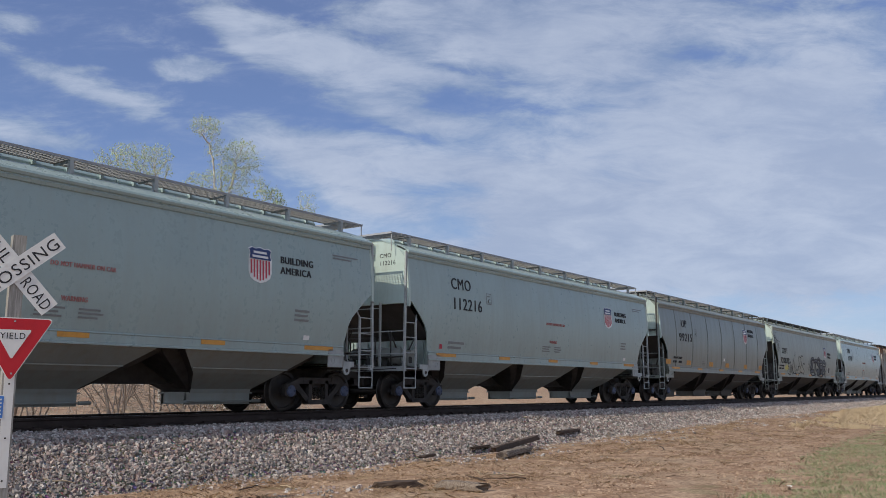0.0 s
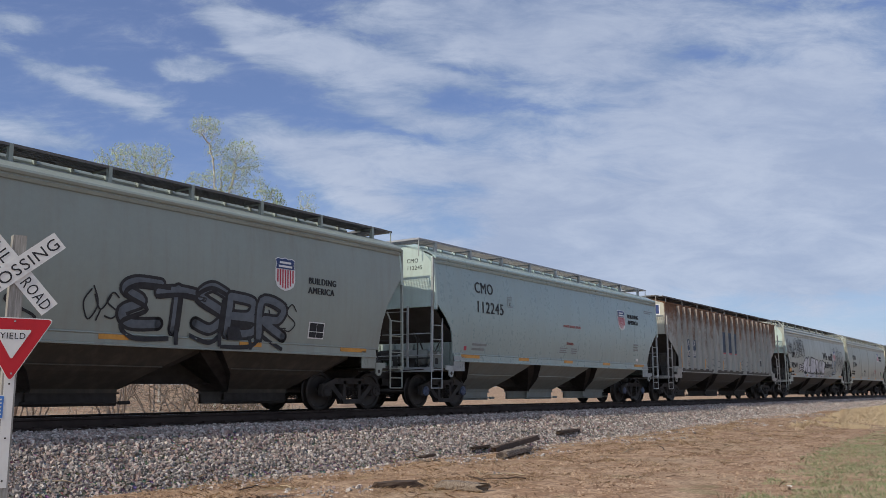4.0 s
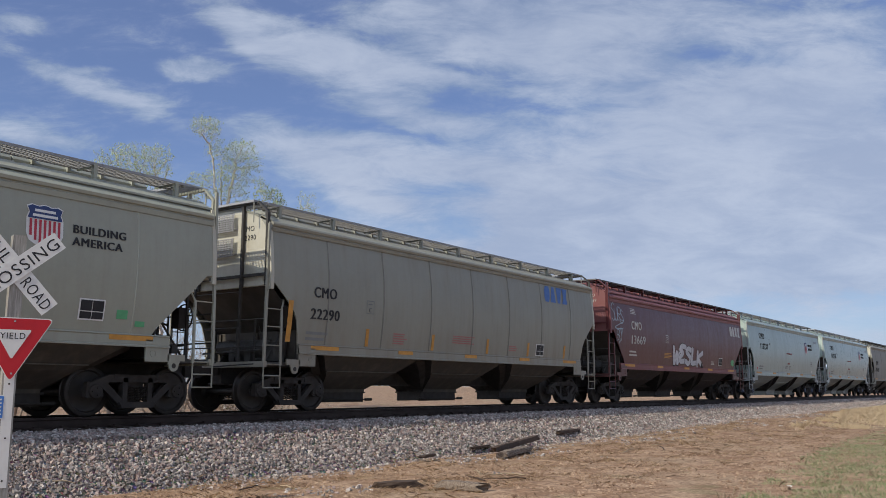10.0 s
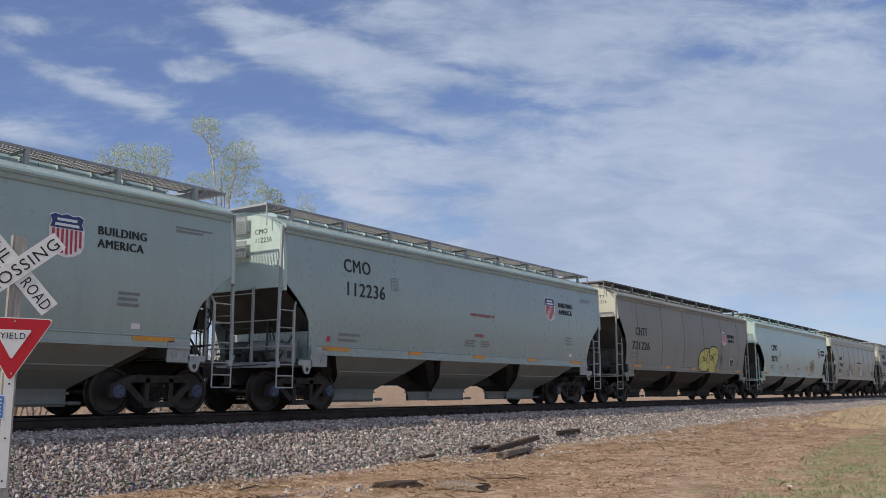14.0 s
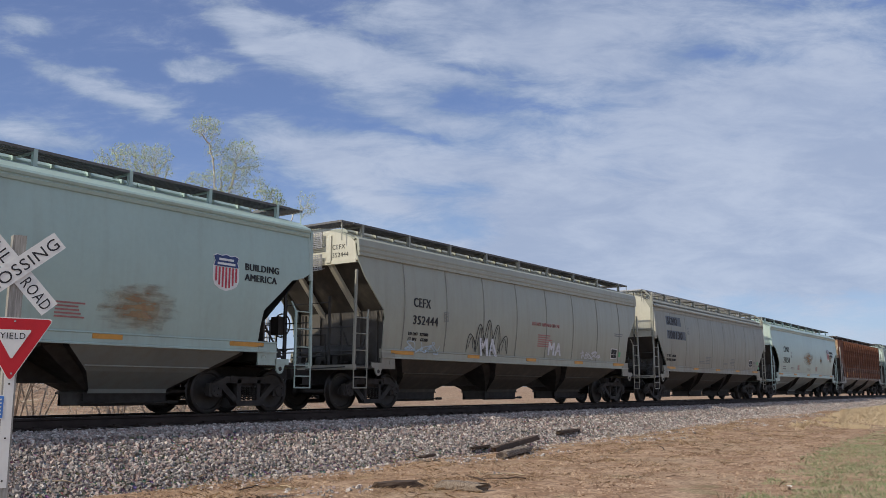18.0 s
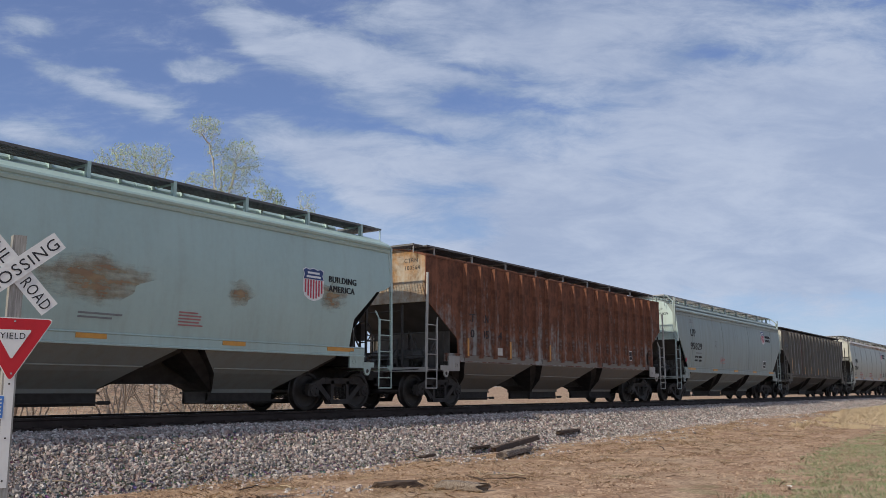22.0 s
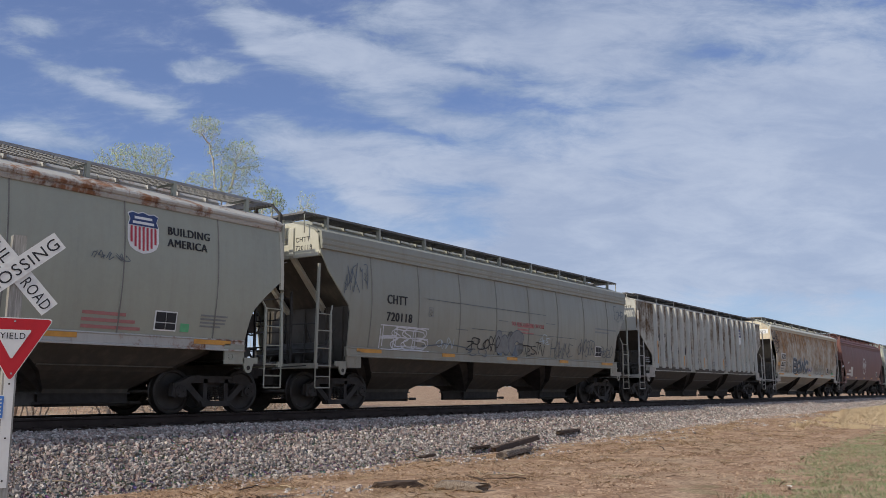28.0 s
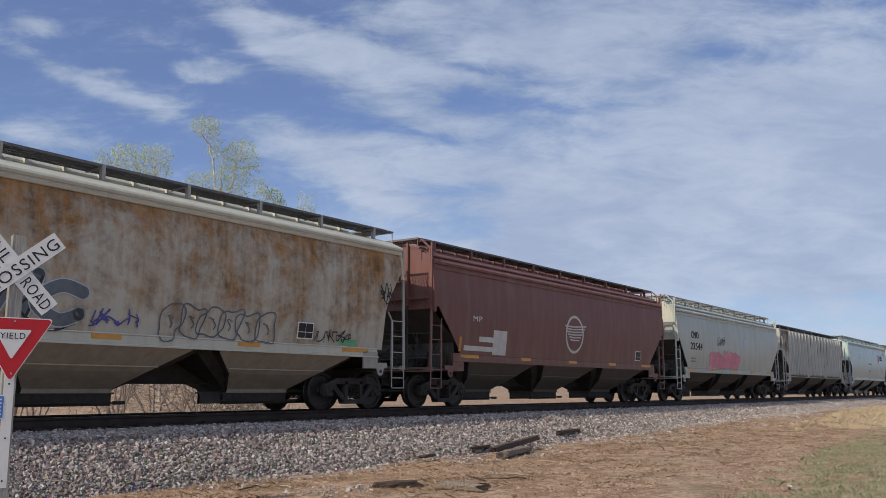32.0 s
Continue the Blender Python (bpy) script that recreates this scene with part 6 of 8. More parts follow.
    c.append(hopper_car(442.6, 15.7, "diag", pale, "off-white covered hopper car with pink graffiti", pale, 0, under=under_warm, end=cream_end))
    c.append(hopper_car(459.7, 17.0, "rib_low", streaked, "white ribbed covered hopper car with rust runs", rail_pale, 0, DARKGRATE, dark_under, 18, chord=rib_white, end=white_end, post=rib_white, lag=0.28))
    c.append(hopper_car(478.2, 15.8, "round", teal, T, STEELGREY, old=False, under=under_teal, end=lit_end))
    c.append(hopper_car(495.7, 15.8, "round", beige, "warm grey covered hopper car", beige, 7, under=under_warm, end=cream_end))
    return c


TRAIN = train()


# ---- lettering, emblems and graffiti on the cars ----
def ribbon(g, car, pts, thick, out=0.014, flat=0.0):
    """A painted stroke along points (x, z) of the near side."""
    k = len(pts)
    rows = []
    for i in range(k):
        a, b = pts[max(0, i - 1)], pts[min(k - 1, i + 1)]
        dx, dz = b[0] - a[0], b[1] - a[1]
        ln = math.hypot(dx, dz) or 1.0
        nx, nz = -dz / ln * thick / 2, dx / ln * thick / 2
        rows.append([on_side(car, pts[i][0] + nx, pts[i][1] + nz, out), on_side(car, pts[i][0] - nx, pts[i][1] - nz, out)])
    fs = [(2 * i, 2 * i + 1, 2 * i + 3, 2 * i + 2) for i in range(k - 1)]
    g.add([p for r in rows for p in r], fs)


def scrawl(car, x, z, w, h, material, seed, strokes=7, thick=0.035, label="looping spray-painted scrawl"):
    """An unreadable tag: looping strokes side by side."""
    rng = random.Random(seed)
    g = Geo()
    for s in range(strokes):
        cx = x + w * (s + 0.5) / strokes
        rx = w / strokes * 0.72
        for stroke in range(2):
            k = rng.choice((3, 4, 5))
            way = [(cx + rng.uniform(-rx, rx), z + h * rng.choice((rng.uniform(0, 0.35), rng.uniform(0.25, 0.8), rng.uniform(0.7, 1.05)))) for i in range(k)]
            way = [way[0]] + way + [way[-1]]
            pts = []
            for p0, p1, p2, p3 in zip(way, way[1:], way[2:], way[3:]):
                for i in range(7):
                    t = i / 7
                    pts.append(tuple(0.5 * (2 * b + (c - a) * t + (2 * a - 5 * b + 4 * c - d) * t * t + (3 * b - a - 3 * c + d) * t ** 3) for a, b, c, d in zip(p0, p1, p2, p3)))
            ribbon(g, car, pts, thick * rng.uniform(0.75, 1.2), 0.014 + 0.0006 * s + 0.0003 * stroke)
    return part("graffiti", g, material, car, label)


def bubbles(car, x, z, w, h, count, fill, line, seed, thick=0.045, label="bubble graffiti with a dark outline", ragged=0.12):
    """Rounded graffiti shapes, filled and outlined."""
    rng = random.Random(seed)
    f, o = Geo(), Geo()
    step = w / count
    for s in range(count):
        cx, cz = x + step * (s + 0.5), z + h * 0.5 * rng.uniform(0.92, 1.05)
        ph = [rng.uniform(0, 6.28) for _ in range(3)]
        amp = [rng.uniform(0.4, 1.0) * ragged for _ in range(3)]
        loop = []
        for i in range(40):
            t = 6.28319 * i / 40
            k = 1 + sum(a * math.sin((j + 2) * t + p) for j, (a, p) in enumerate(zip(amp, ph)))
            cs, sn = math.cos(t), math.sin(t)
            loop.append((cx + step * 0.58 * k * math.copysign(abs(cs) ** 0.7, cs) + 0.12 * step * sn, cz + h * 0.5 * k * math.copysign(abs(sn) ** 0.7, sn)))
        vs = [on_side(car, cx, cz, 0.011 + 0.0015 * (s % 2))] + [on_side(car, a, b, 0.011 + 0.0015 * (s % 2)) for a, b in loop]
        f.add(vs, [(0, i + 1, (i + 1) % 40 + 1) for i in range(40)])
        ribbon(o, car, loop + loop[:2], thick, 0.0165)
        m = rng.uniform(-0.15, 0.15)
        ribbon(o, car, [(cx + step * (m + 0.1 * math.sin(i * 0.9)), cz - h * 0.22 + h * 0.07 * i) for i in range(6)], thick, 0.0165)
        ribbon(o, car, [(cx - step * 0.2 + step * 0.05 * i, cz + h * (0.12 + 0.03 * math.sin(i))) for i in range(7)], thick * 0.8, 0.0165)
    if fill:
        part("graffiti_fill", f, fill, car, label)
    part("graffiti_outline", o, line, car)


def capsule(g, car, x, z0, z1, r, out, skew=0.0):
    """A filled upright capsule on the near side."""
    loop = []
    for i in range(25):
        t = math.pi * i / 24
        loop.append((x + r * math.cos(t), z1 - r + r * math.sin(t)))
    for i in range(25):
        t = math.pi + math.pi * i / 24
        loop.append((x + r * math.cos(t), z0 + r + r * math.sin(t)))
    mid = (z0 + z1) / 2
    loop = [(a + skew * (b - mid), b) for a, b in loop]
    k = len(loop)
    g.add([on_side(car, x, mid, out)] + [on_side(car, a, b, out) for a, b in loop], [(0, i + 1, (i + 1) % k + 1) for i in range(k)])


GLYPHS = {  # letter strokes in a square of side 1
    "A": (((0, 0), (0.25, 0.6), (0.5, 1), (0.75, 0.6), (1, 0)), ((0.2, 0.35), (0.8, 0.4))), "B": (((0.1, 0), (0.1, 1)), ((0.1, 1), (0.8, 0.9), (0.7, 0.55), (0.15, 0.5), (0.95, 0.4), (0.85, 0.05), (0.1, 0))),
    "C": (((0.95, 0.85), (0.5, 1), (0.05, 0.5), (0.5, 0), (0.95, 0.2)),), "D": (((0.1, 0), (0.1, 1), (0.75, 0.9), (0.95, 0.45), (0.7, 0.05), (0.1, 0)),),
    "E": (((0.9, 0.95), (0.3, 0.98), (0.1, 0.75), (0.5, 0.52), (0.1, 0.3), (0.3, 0.03), (0.95, 0.08)),), "G": (((0.9, 0.8), (0.5, 1), (0.08, 0.5), (0.45, 0), (0.92, 0.15), (0.9, 0.45), (0.55, 0.45)),),
    "H": (((0.1, 1), (0.12, 0)), ((0.12, 0.5), (0.9, 0.55)), ((0.9, 1), (0.88, 0))), "I": (((0.5, 1), (0.45, 0)),), "J": (((0.3, 0.95), (0.9, 1), (0.75, 0.3), (0.45, 0), (0.1, 0.2), (0.3, 0.4)),),
    "K": (((0.1, 1), (0.1, 0)), ((0.9, 0.95), (0.2, 0.5), (0.95, 0))), "L": (((0.2, 1), (0.12, 0.3), (0.2, 0.03), (0.9, 0.08)),), "N": (((0.05, 0), (0.15, 1), (0.5, 0.5), (0.85, 0.02), (0.95, 1)),),
    "O": (((0.5, 1), (0.08, 0.5), (0.5, 0), (0.92, 0.5), (0.5, 1)),), "P": (((0.12, 0), (0.1, 1), (0.85, 0.9), (0.8, 0.5), (0.15, 0.45)),), "R": (((0.1, 0), (0.1, 1), (0.85, 0.9), (0.75, 0.5), (0.2, 0.48), (0.95, 0)),),
    "S": (((0.9, 0.85), (0.45, 1), (0.12, 0.72), (0.85, 0.35), (0.55, 0), (0.08, 0.12)),), "T": (((0, 0.92), (0.5, 1), (1, 0.95)), ((0.5, 1), (0.48, 0))), "U": (((0.08, 1), (0.1, 0.25), (0.45, 0), (0.85, 0.2), (0.92, 1)),),
    "V": (((0.05, 1), (0.4, 0.1), (0.55, 0.1), (0.95, 1)),), "W": (((0, 1), (0.2, 0), (0.5, 0.7), (0.75, 0), (1, 1)),), "Y": (((0.05, 1), (0.45, 0.5), (0.95, 1)), ((0.45, 0.5), (0.4, 0))), "Z": (((0.05, 0.95), (0.95, 0.9), (0.05, 0.08), (0.95, 0.05)),),
    ">": (((0, 0.15), (0.75, 0.45), (0.7, 0.1), (1, 0.55), (0.6, 0.95), (0.65, 0.65), (0, 0.75), (0.25, 0.45), (0, 0.15)),), "@": (((0.5, 0.5), (0.6, 0.62), (0.4, 0.7), (0.3, 0.4), (0.6, 0.25), (0.85, 0.55), (0.5, 0.95), (0.05, 0.5), (0.4, 0.0), (1.0, 0.1)),),
}


def curved(way, steps=6):
    """A smooth line through the given points."""
    way = [way[0]] + list(way) + [way[-1]]
    pts = []
    for p0, p1, p2, p3 in zip(way, way[1:], way[2:], way[3:]):
        for i in range(steps):
            t = i / steps
            pts.append(tuple(0.5 * (2 * b + (c - a) * t + (2 * a - 5 * b + 4 * c - d) * t * t + (3 * b - a - 3 * c + d) * t ** 3) for a, b, c, d in zip(p0, p1, p2, p3)))
    return pts + [way[-1]]


def written(text, x, z, w, h, seed, wild=0.06, slant=0.0, crowd=1.15):
    """Hand-drawn strokes of a word in the box at (x, z), letter by letter."""
    rng = random.Random(seed)
    step = w / len(text)
    out = []
    for i, letter in enumerate(text):
        if letter not in GLYPHS:
            continue
        low, tall, wide = z + h * rng.uniform(-wild, wild), h * rng.uniform(1 - 2 * wild, 1 + 2 * wild), step * crowd * rng.uniform(0.92, 1.08)
        out.append([curved([(x + step * (i + 0.5) + wide * (a - 0.5 + rng.uniform(-wild, wild) * 0.5) + slant * b * h, low + tall * (b + rng.uniform(-wild, wild) * 0.5)) for a, b in stroke]) for stroke in GLYPHS[letter]])
    return out


def tag(car, text, x, z, w, h, material, seed, thick=0.035, wild=0.15, slant=0.08, label="hand-sprayed graffiti tag", flourish=False):
    """A thin sprayed tag of hooked letters."""
    g = Geo()
    for i, letter in enumerate(written(text, x, z, w, h, seed, wild, slant, 1.5)):
        for k, stroke in enumerate(letter):
            ribbon(g, car, stroke, thick, 0.0135 + 0.0005 * (i % 4) + 0.0002 * k)
    if flourish:
        ribbon(g, car, curved([(x, z - h * 0.1), (x + w * 0.4, z - h * 0.28), (x + w * 0.9, z - h * 0.12), (x + w * 0.55, z - h * 0.05)]), thick * 0.8, 0.0155)
    return part("graffiti", g, material, car, label)


def blot(g, car, x, z, r, out):
    g.add([on_side(car, x + r * math.cos(0.5236 * i), z + r * math.sin(0.5236 * i), out) for i in range(12)], [tuple(range(12))])


def fat(car, text, x, z, w, h, fill, line, seed, thick=0.26, rim=0.055, label="white bubble graffiti with a black outline", slant=0.0, wild=0.05):
    """Bubble letters: broad rounded strokes over wider dark ones, each letter overlapping the last."""
    low = SILL + 0.05 + rim
    if z < low:
        z, h = low, h - (low - z)
    pad = thick / 2
    word_ = written(text, x + pad * 0.7, z + pad, w - pad * 1.4, h - 2 * pad, seed, wild, slant, 1.05)
    f, o = Geo(), Geo()
    for i, letter in enumerate(word_):
        for geo, t, out in ((o, thick + 2 * rim, 0.0085), (f, thick, 0.0095)):
            for k, stroke in enumerate(letter):
                up = out + 0.0022 * i + 0.0001 * k
                ribbon(geo, car, stroke, t, up)
                for p in stroke[::2] + stroke[-1:]:
                    blot(geo, car, p[0], p[1], t / 2, up + 0.00003)
    part("graffiti_outline", o, line, car)
    part("graffiti_fill", f, fill, car, label)


def fingers(car, xs, w):
    """Rounded feet of bubble letters that run down over the sill."""
    f, o = Geo(), Geo()
    for i, x in enumerate(xs):
        foot = SILL - 0.05 - 0.03 * (i % 3)
        for geo, t, out in ((o, w + 0.07, 0.007), (f, w, 0.009)):
            ribbon(geo, car, [(x, SILL + 0.02), (x, foot)], t, out)
            blot(geo, car, x, foot, t / 2, out + 0.0004)
    part("graffiti_outline", o, SPRAYBLACK, car)
    part("graffiti_fill", f, SPRAYWHITE, car, "white graffiti strokes running over the sill")


def fitted(car, text, x, z, h, w, material=None, bold=0.0):
    """Letters of the height h, squeezed to the width w."""
    me = word(text, h, 0.004, bold)
    xs = [v.co.x for v in me.vertices]
    return lettering(car, text, x, z, h, material, w / (max(xs) - min(xs)), bold)


def emblem(car, x, z, w=0.62, h=0.74):
    """A shield: blue band above, red and white stripes below."""
    half = [(0.0, 1.0), (0.18, 0.955), (0.36, 0.985), (0.50, 0.93), (0.44, 0.80), (0.50, 0.66), (0.50, 0.30), (0.42, 0.14), (0.24, 0.05), (0.0, 0.0)]
    def put(pts, out):
        return [on_side(car, x + w * (a + 0.5), z + h * b, out) for a, b in pts]
    rim = [(a * 1.06, 0.5 + (b - 0.5) * 1.05) for a, b in half]
    loop = rim + [(-a, b) for a, b in rim[-2:0:-1]]
    shield = part("shield_emblem", Geo().add(put(loop, 0.010), [tuple(range(len(loop)))]), WHITETAG, car, "blue, white and red striped shield emblem")
    head = [p for p in half if p[1] >= 0.66]
    loop = head + [(-a, b) for a, b in head[::-1] if a > 0]
    part("blue_band", Geo().add(put(loop, 0.014), [tuple(range(len(loop)))]), NAVY, shield)
    for i in range(-3, 4):
        a = i * 0.135
        low = 0.05 + 0.20 * (abs(a) / 0.42) ** 2
        part("red_stripe", Geo().add(put([(a - 0.036, low), (a + 0.036, low), (a + 0.036, 0.64), (a - 0.036, 0.64)], 0.014), [(0, 1, 2, 3)]), REDTAG, shield)
    for k, wd in ((0.86, 0.30), (0.74, 0.36)):
        part("white_bar", Geo().add(put([(-wd, k - 0.035), (wd, k - 0.035), (wd, k + 0.03), (-wd, k + 0.03)], 0.016), [(0, 1, 2, 3)]), WHITETAG, shield)


def slogan(car, x, z, w=1.0, h=0.16):
    fitted(car, "BUILDING", x, z + h * 1.45, h, w, bold=0.006)
    fitted(car, "AMERICA", x, z, h, w * 0.95, bold=0.006)


def lines(car, x, z, w, rows, material, pitch=0.07, name="stencil_block"):
    """A block of stencilling too small to read."""
    rng = random.Random(int(x * 97 + z * 31 + w * 13))
    g = Geo()
    for i in range(rows):
        ww, zz = w * rng.uniform(0.7, 1.0), z + i * pitch
        g.add([on_side(car, x, zz, 0.010), on_side(car, x + ww, zz, 0.010), on_side(car, x + ww, zz + pitch * 0.5, 0.010), on_side(car, x, zz + pitch * 0.5, 0.010)], [(0, 1, 2, 3)])
    part(name, g, material, car)


def boxed_c(car, x, z, s=0.28, material=None):
    m = material or GREYTAG
    g = Geo()
    for a, b, c, d in ((0, 0, s, 0.02), (0, s * 1.15 - 0.02, s, s * 1.15), (0, 0, 0.02, s * 1.15), (s - 0.02, 0, s, s * 1.15)):
        g.add([on_side(car, x + a, z + b, 0.010), on_side(car, x + c, z + b, 0.010), on_side(car, x + c, z + d, 0.010), on_side(car, x + a, z + d, 0.010)], [(0, 1, 2, 3)])
    part("plate_mark", g, m, car)
    fitted(car, "C", x + s * 0.32, z + s * 0.15, 0.12, 0.10, m)
    lines(car, x + s * 0.2, z + s * 0.78, s * 0.6, 1, m, 0.06)


def scan_tag(car, x, z):
    decal(car, x, z, 0.50, 0.37, WHITETAG, "inspection_decal", 0.008)
    for a in (0.025, 0.255):
        decal(car, x + a, z + 0.025, 0.22, 0.12, BLACKTAG, "inspection_mark", 0.013)
        decal(car, x + a, z + 0.16, 0.22, 0.185, BLACKTAG, "inspection_mark", 0.013)


def uprights(car, xs, z, h, w=0.11, material=None):
    for x in xs:
        if car["ribs"]:
            mid = car["length"] / 2
            near = min(post_places(car["ribs"]), key=lambda p: abs(p + mid + car["lag"] - x))
            decal(car, near + mid + car["lag"] - 0.045, z, 0.09, h, YELLOW, "reflector_strip", 0.129, "upright yellow reflective strip")
            continue
        decal(car, x, z, w, h, material or YELLOW, "reflector_strip", 0.011, "upright yellow reflective strip")


def mark(car, code, number, x, z, w, nx, nz, nw, h=0.33, nh=0.34, material=None, low=None, bold=0.007):
    fitted(car, code, x, z, h, w, material, bold)
    fitted(car, number, nx, nz, nh, nw, material, bold)
    if low:
        lines(car, low[0], low[1], 0.8, 2, material or GREYTAG, 0.13)


def weights(car, x, z, first, second, w=1.5, h=0.15, material=None, gap=0.24):
    """Two lines of stencilled load figures."""
    for i, text in enumerate((second, first)):
        fitted(car, text, x, z + gap * i, h, w, material or BLACKTAG, 0.004)


def patch(car, x, z, w, h, material, seed, name="rust_patch", label="orange rust stain"):
    """An irregular stain."""
    rng = random.Random(seed)
    ph = [rng.uniform(0, 6.28) for _ in range(6)]
    g = Geo()
    loop = []
    for i in range(48):
        t = 6.28319 * i / 48
        k = 1 + sum(0.07 * math.sin((j + 2) * t + p) for j, p in enumerate(ph))
        loop.append((x + w / 2 + w / 2 * k * math.cos(t), z + h / 2 + h / 2 * k * math.sin(t)))
    mid = Vector(on_side(car, x + w / 2, z + h / 2, 0.009))
    g.add([mid] + [on_side(car, a, b, 0.009) for a, b in loop], [(0, i + 1, (i + 1) % 48 + 1) for i in range(48)])
    part(name, g, material, car, label)


def end_mark(car, code, number, y=-0.62, z=3.95, material=None):
    """Small lettering high on the leading end sheet."""
    x = -car["length"] / 2 + 0.051
    for text, zz in ((code, z), (number, z - 0.20)):
        me = word(text, 0.12, 0.004)
        part("end_lettering", me, material or BLACKTAG, car, at=Matrix.Translation((x - 0.045, y, zz)) @ pose(0, 0, 0, 0, 0, -90))


def end_panel(car, y, z, w, h, material, out=0.010, name="end_panel"):
    """A painted panel on the leading end sheet; y is its side next to the near corner."""
    x = -car["length"] / 2 + 0.012 - out
    part(name, Geo().box(x - 0.004, x, y, y + w, z, z + h), material, car)


MARKS = (((0.2, 0), (0.8, 0), (1, 0.25), (1, 0.75), (0.8, 1), (0.2, 1), (0, 0.75), (0, 0.25)), ((0, 0), (1, 0), (0.72, 1), (0.28, 1)), ((0.25, 0), (0.75, 0), (1, 1), (0, 1)),
         ((0, 0), (1, 0), (0.78, 0.5), (1, 1), (0, 1), (0.22, 0.5)))


def block_mark(car, x, z, w, h, material, label):
    """A maker's mark reduced to four plain shapes in a row."""
    for i, poly in enumerate(MARKS):
        loop = [(x + w * (i + 0.06 + 0.88 * a) / 4 + 0.06 * b, z + h * b) for a, b in poly]
        mid = (sum(p[0] for p in loop) / len(loop), z + h / 2)
        k = len(loop)
        g = Geo().add([on_side(car, mid[0], mid[1], 0.012)] + [on_side(car, a, b, 0.012) for a, b in loop], [(0, j + 1, (j + 1) % k + 1) for j in range(k)])
        part("block_mark", g, material, car, label)


def stain_material():
    """Orange rust that fades out towards the stain's edge."""
    n = Nodes("orange_rust_stain")
    gen = n.coords.outputs["Generated"]
    d = n.vec("LENGTH", n.vec("MULTIPLY", n.vec("SUBTRACT", gen, (0.5, 0.5, 0.5)), (1, 0, 1)))
    ragged = n.noise(n.obj, 5.0, 7, 0.7)
    runs = n.noise(n.scaled(n.obj, (0.8, 1, 4.0)), 2.0, 6, 0.65)
    m = n.math("ADD", n.math("MULTIPLY", n.math("SUBTRACT", ragged, 0.5), 0.5), n.math("MULTIPLY", n.math("SUBTRACT", runs, 0.5), 0.8))
    m = n.ramp(n.math("SUBTRACT", m, d), -0.52, 0.02, 0.0, 0.75)
    n.finish(n.mix(n.ramp(ragged, 0.35, 0.65), (0.40, 0.27, 0.13), (0.29, 0.17, 0.085)), 0.8)
    tr = n.node("ShaderNodeBsdfTransparent")
    mx = n.node("ShaderNodeMixShader")
    n.link(m, mx.inputs[0])
    n.link(tr.outputs[0], mx.inputs[1])
    n.link(n.bsdf.outputs[0], mx.inputs[2])
    n.link(mx.outputs[0], n.out.inputs[0])
    return n.mat


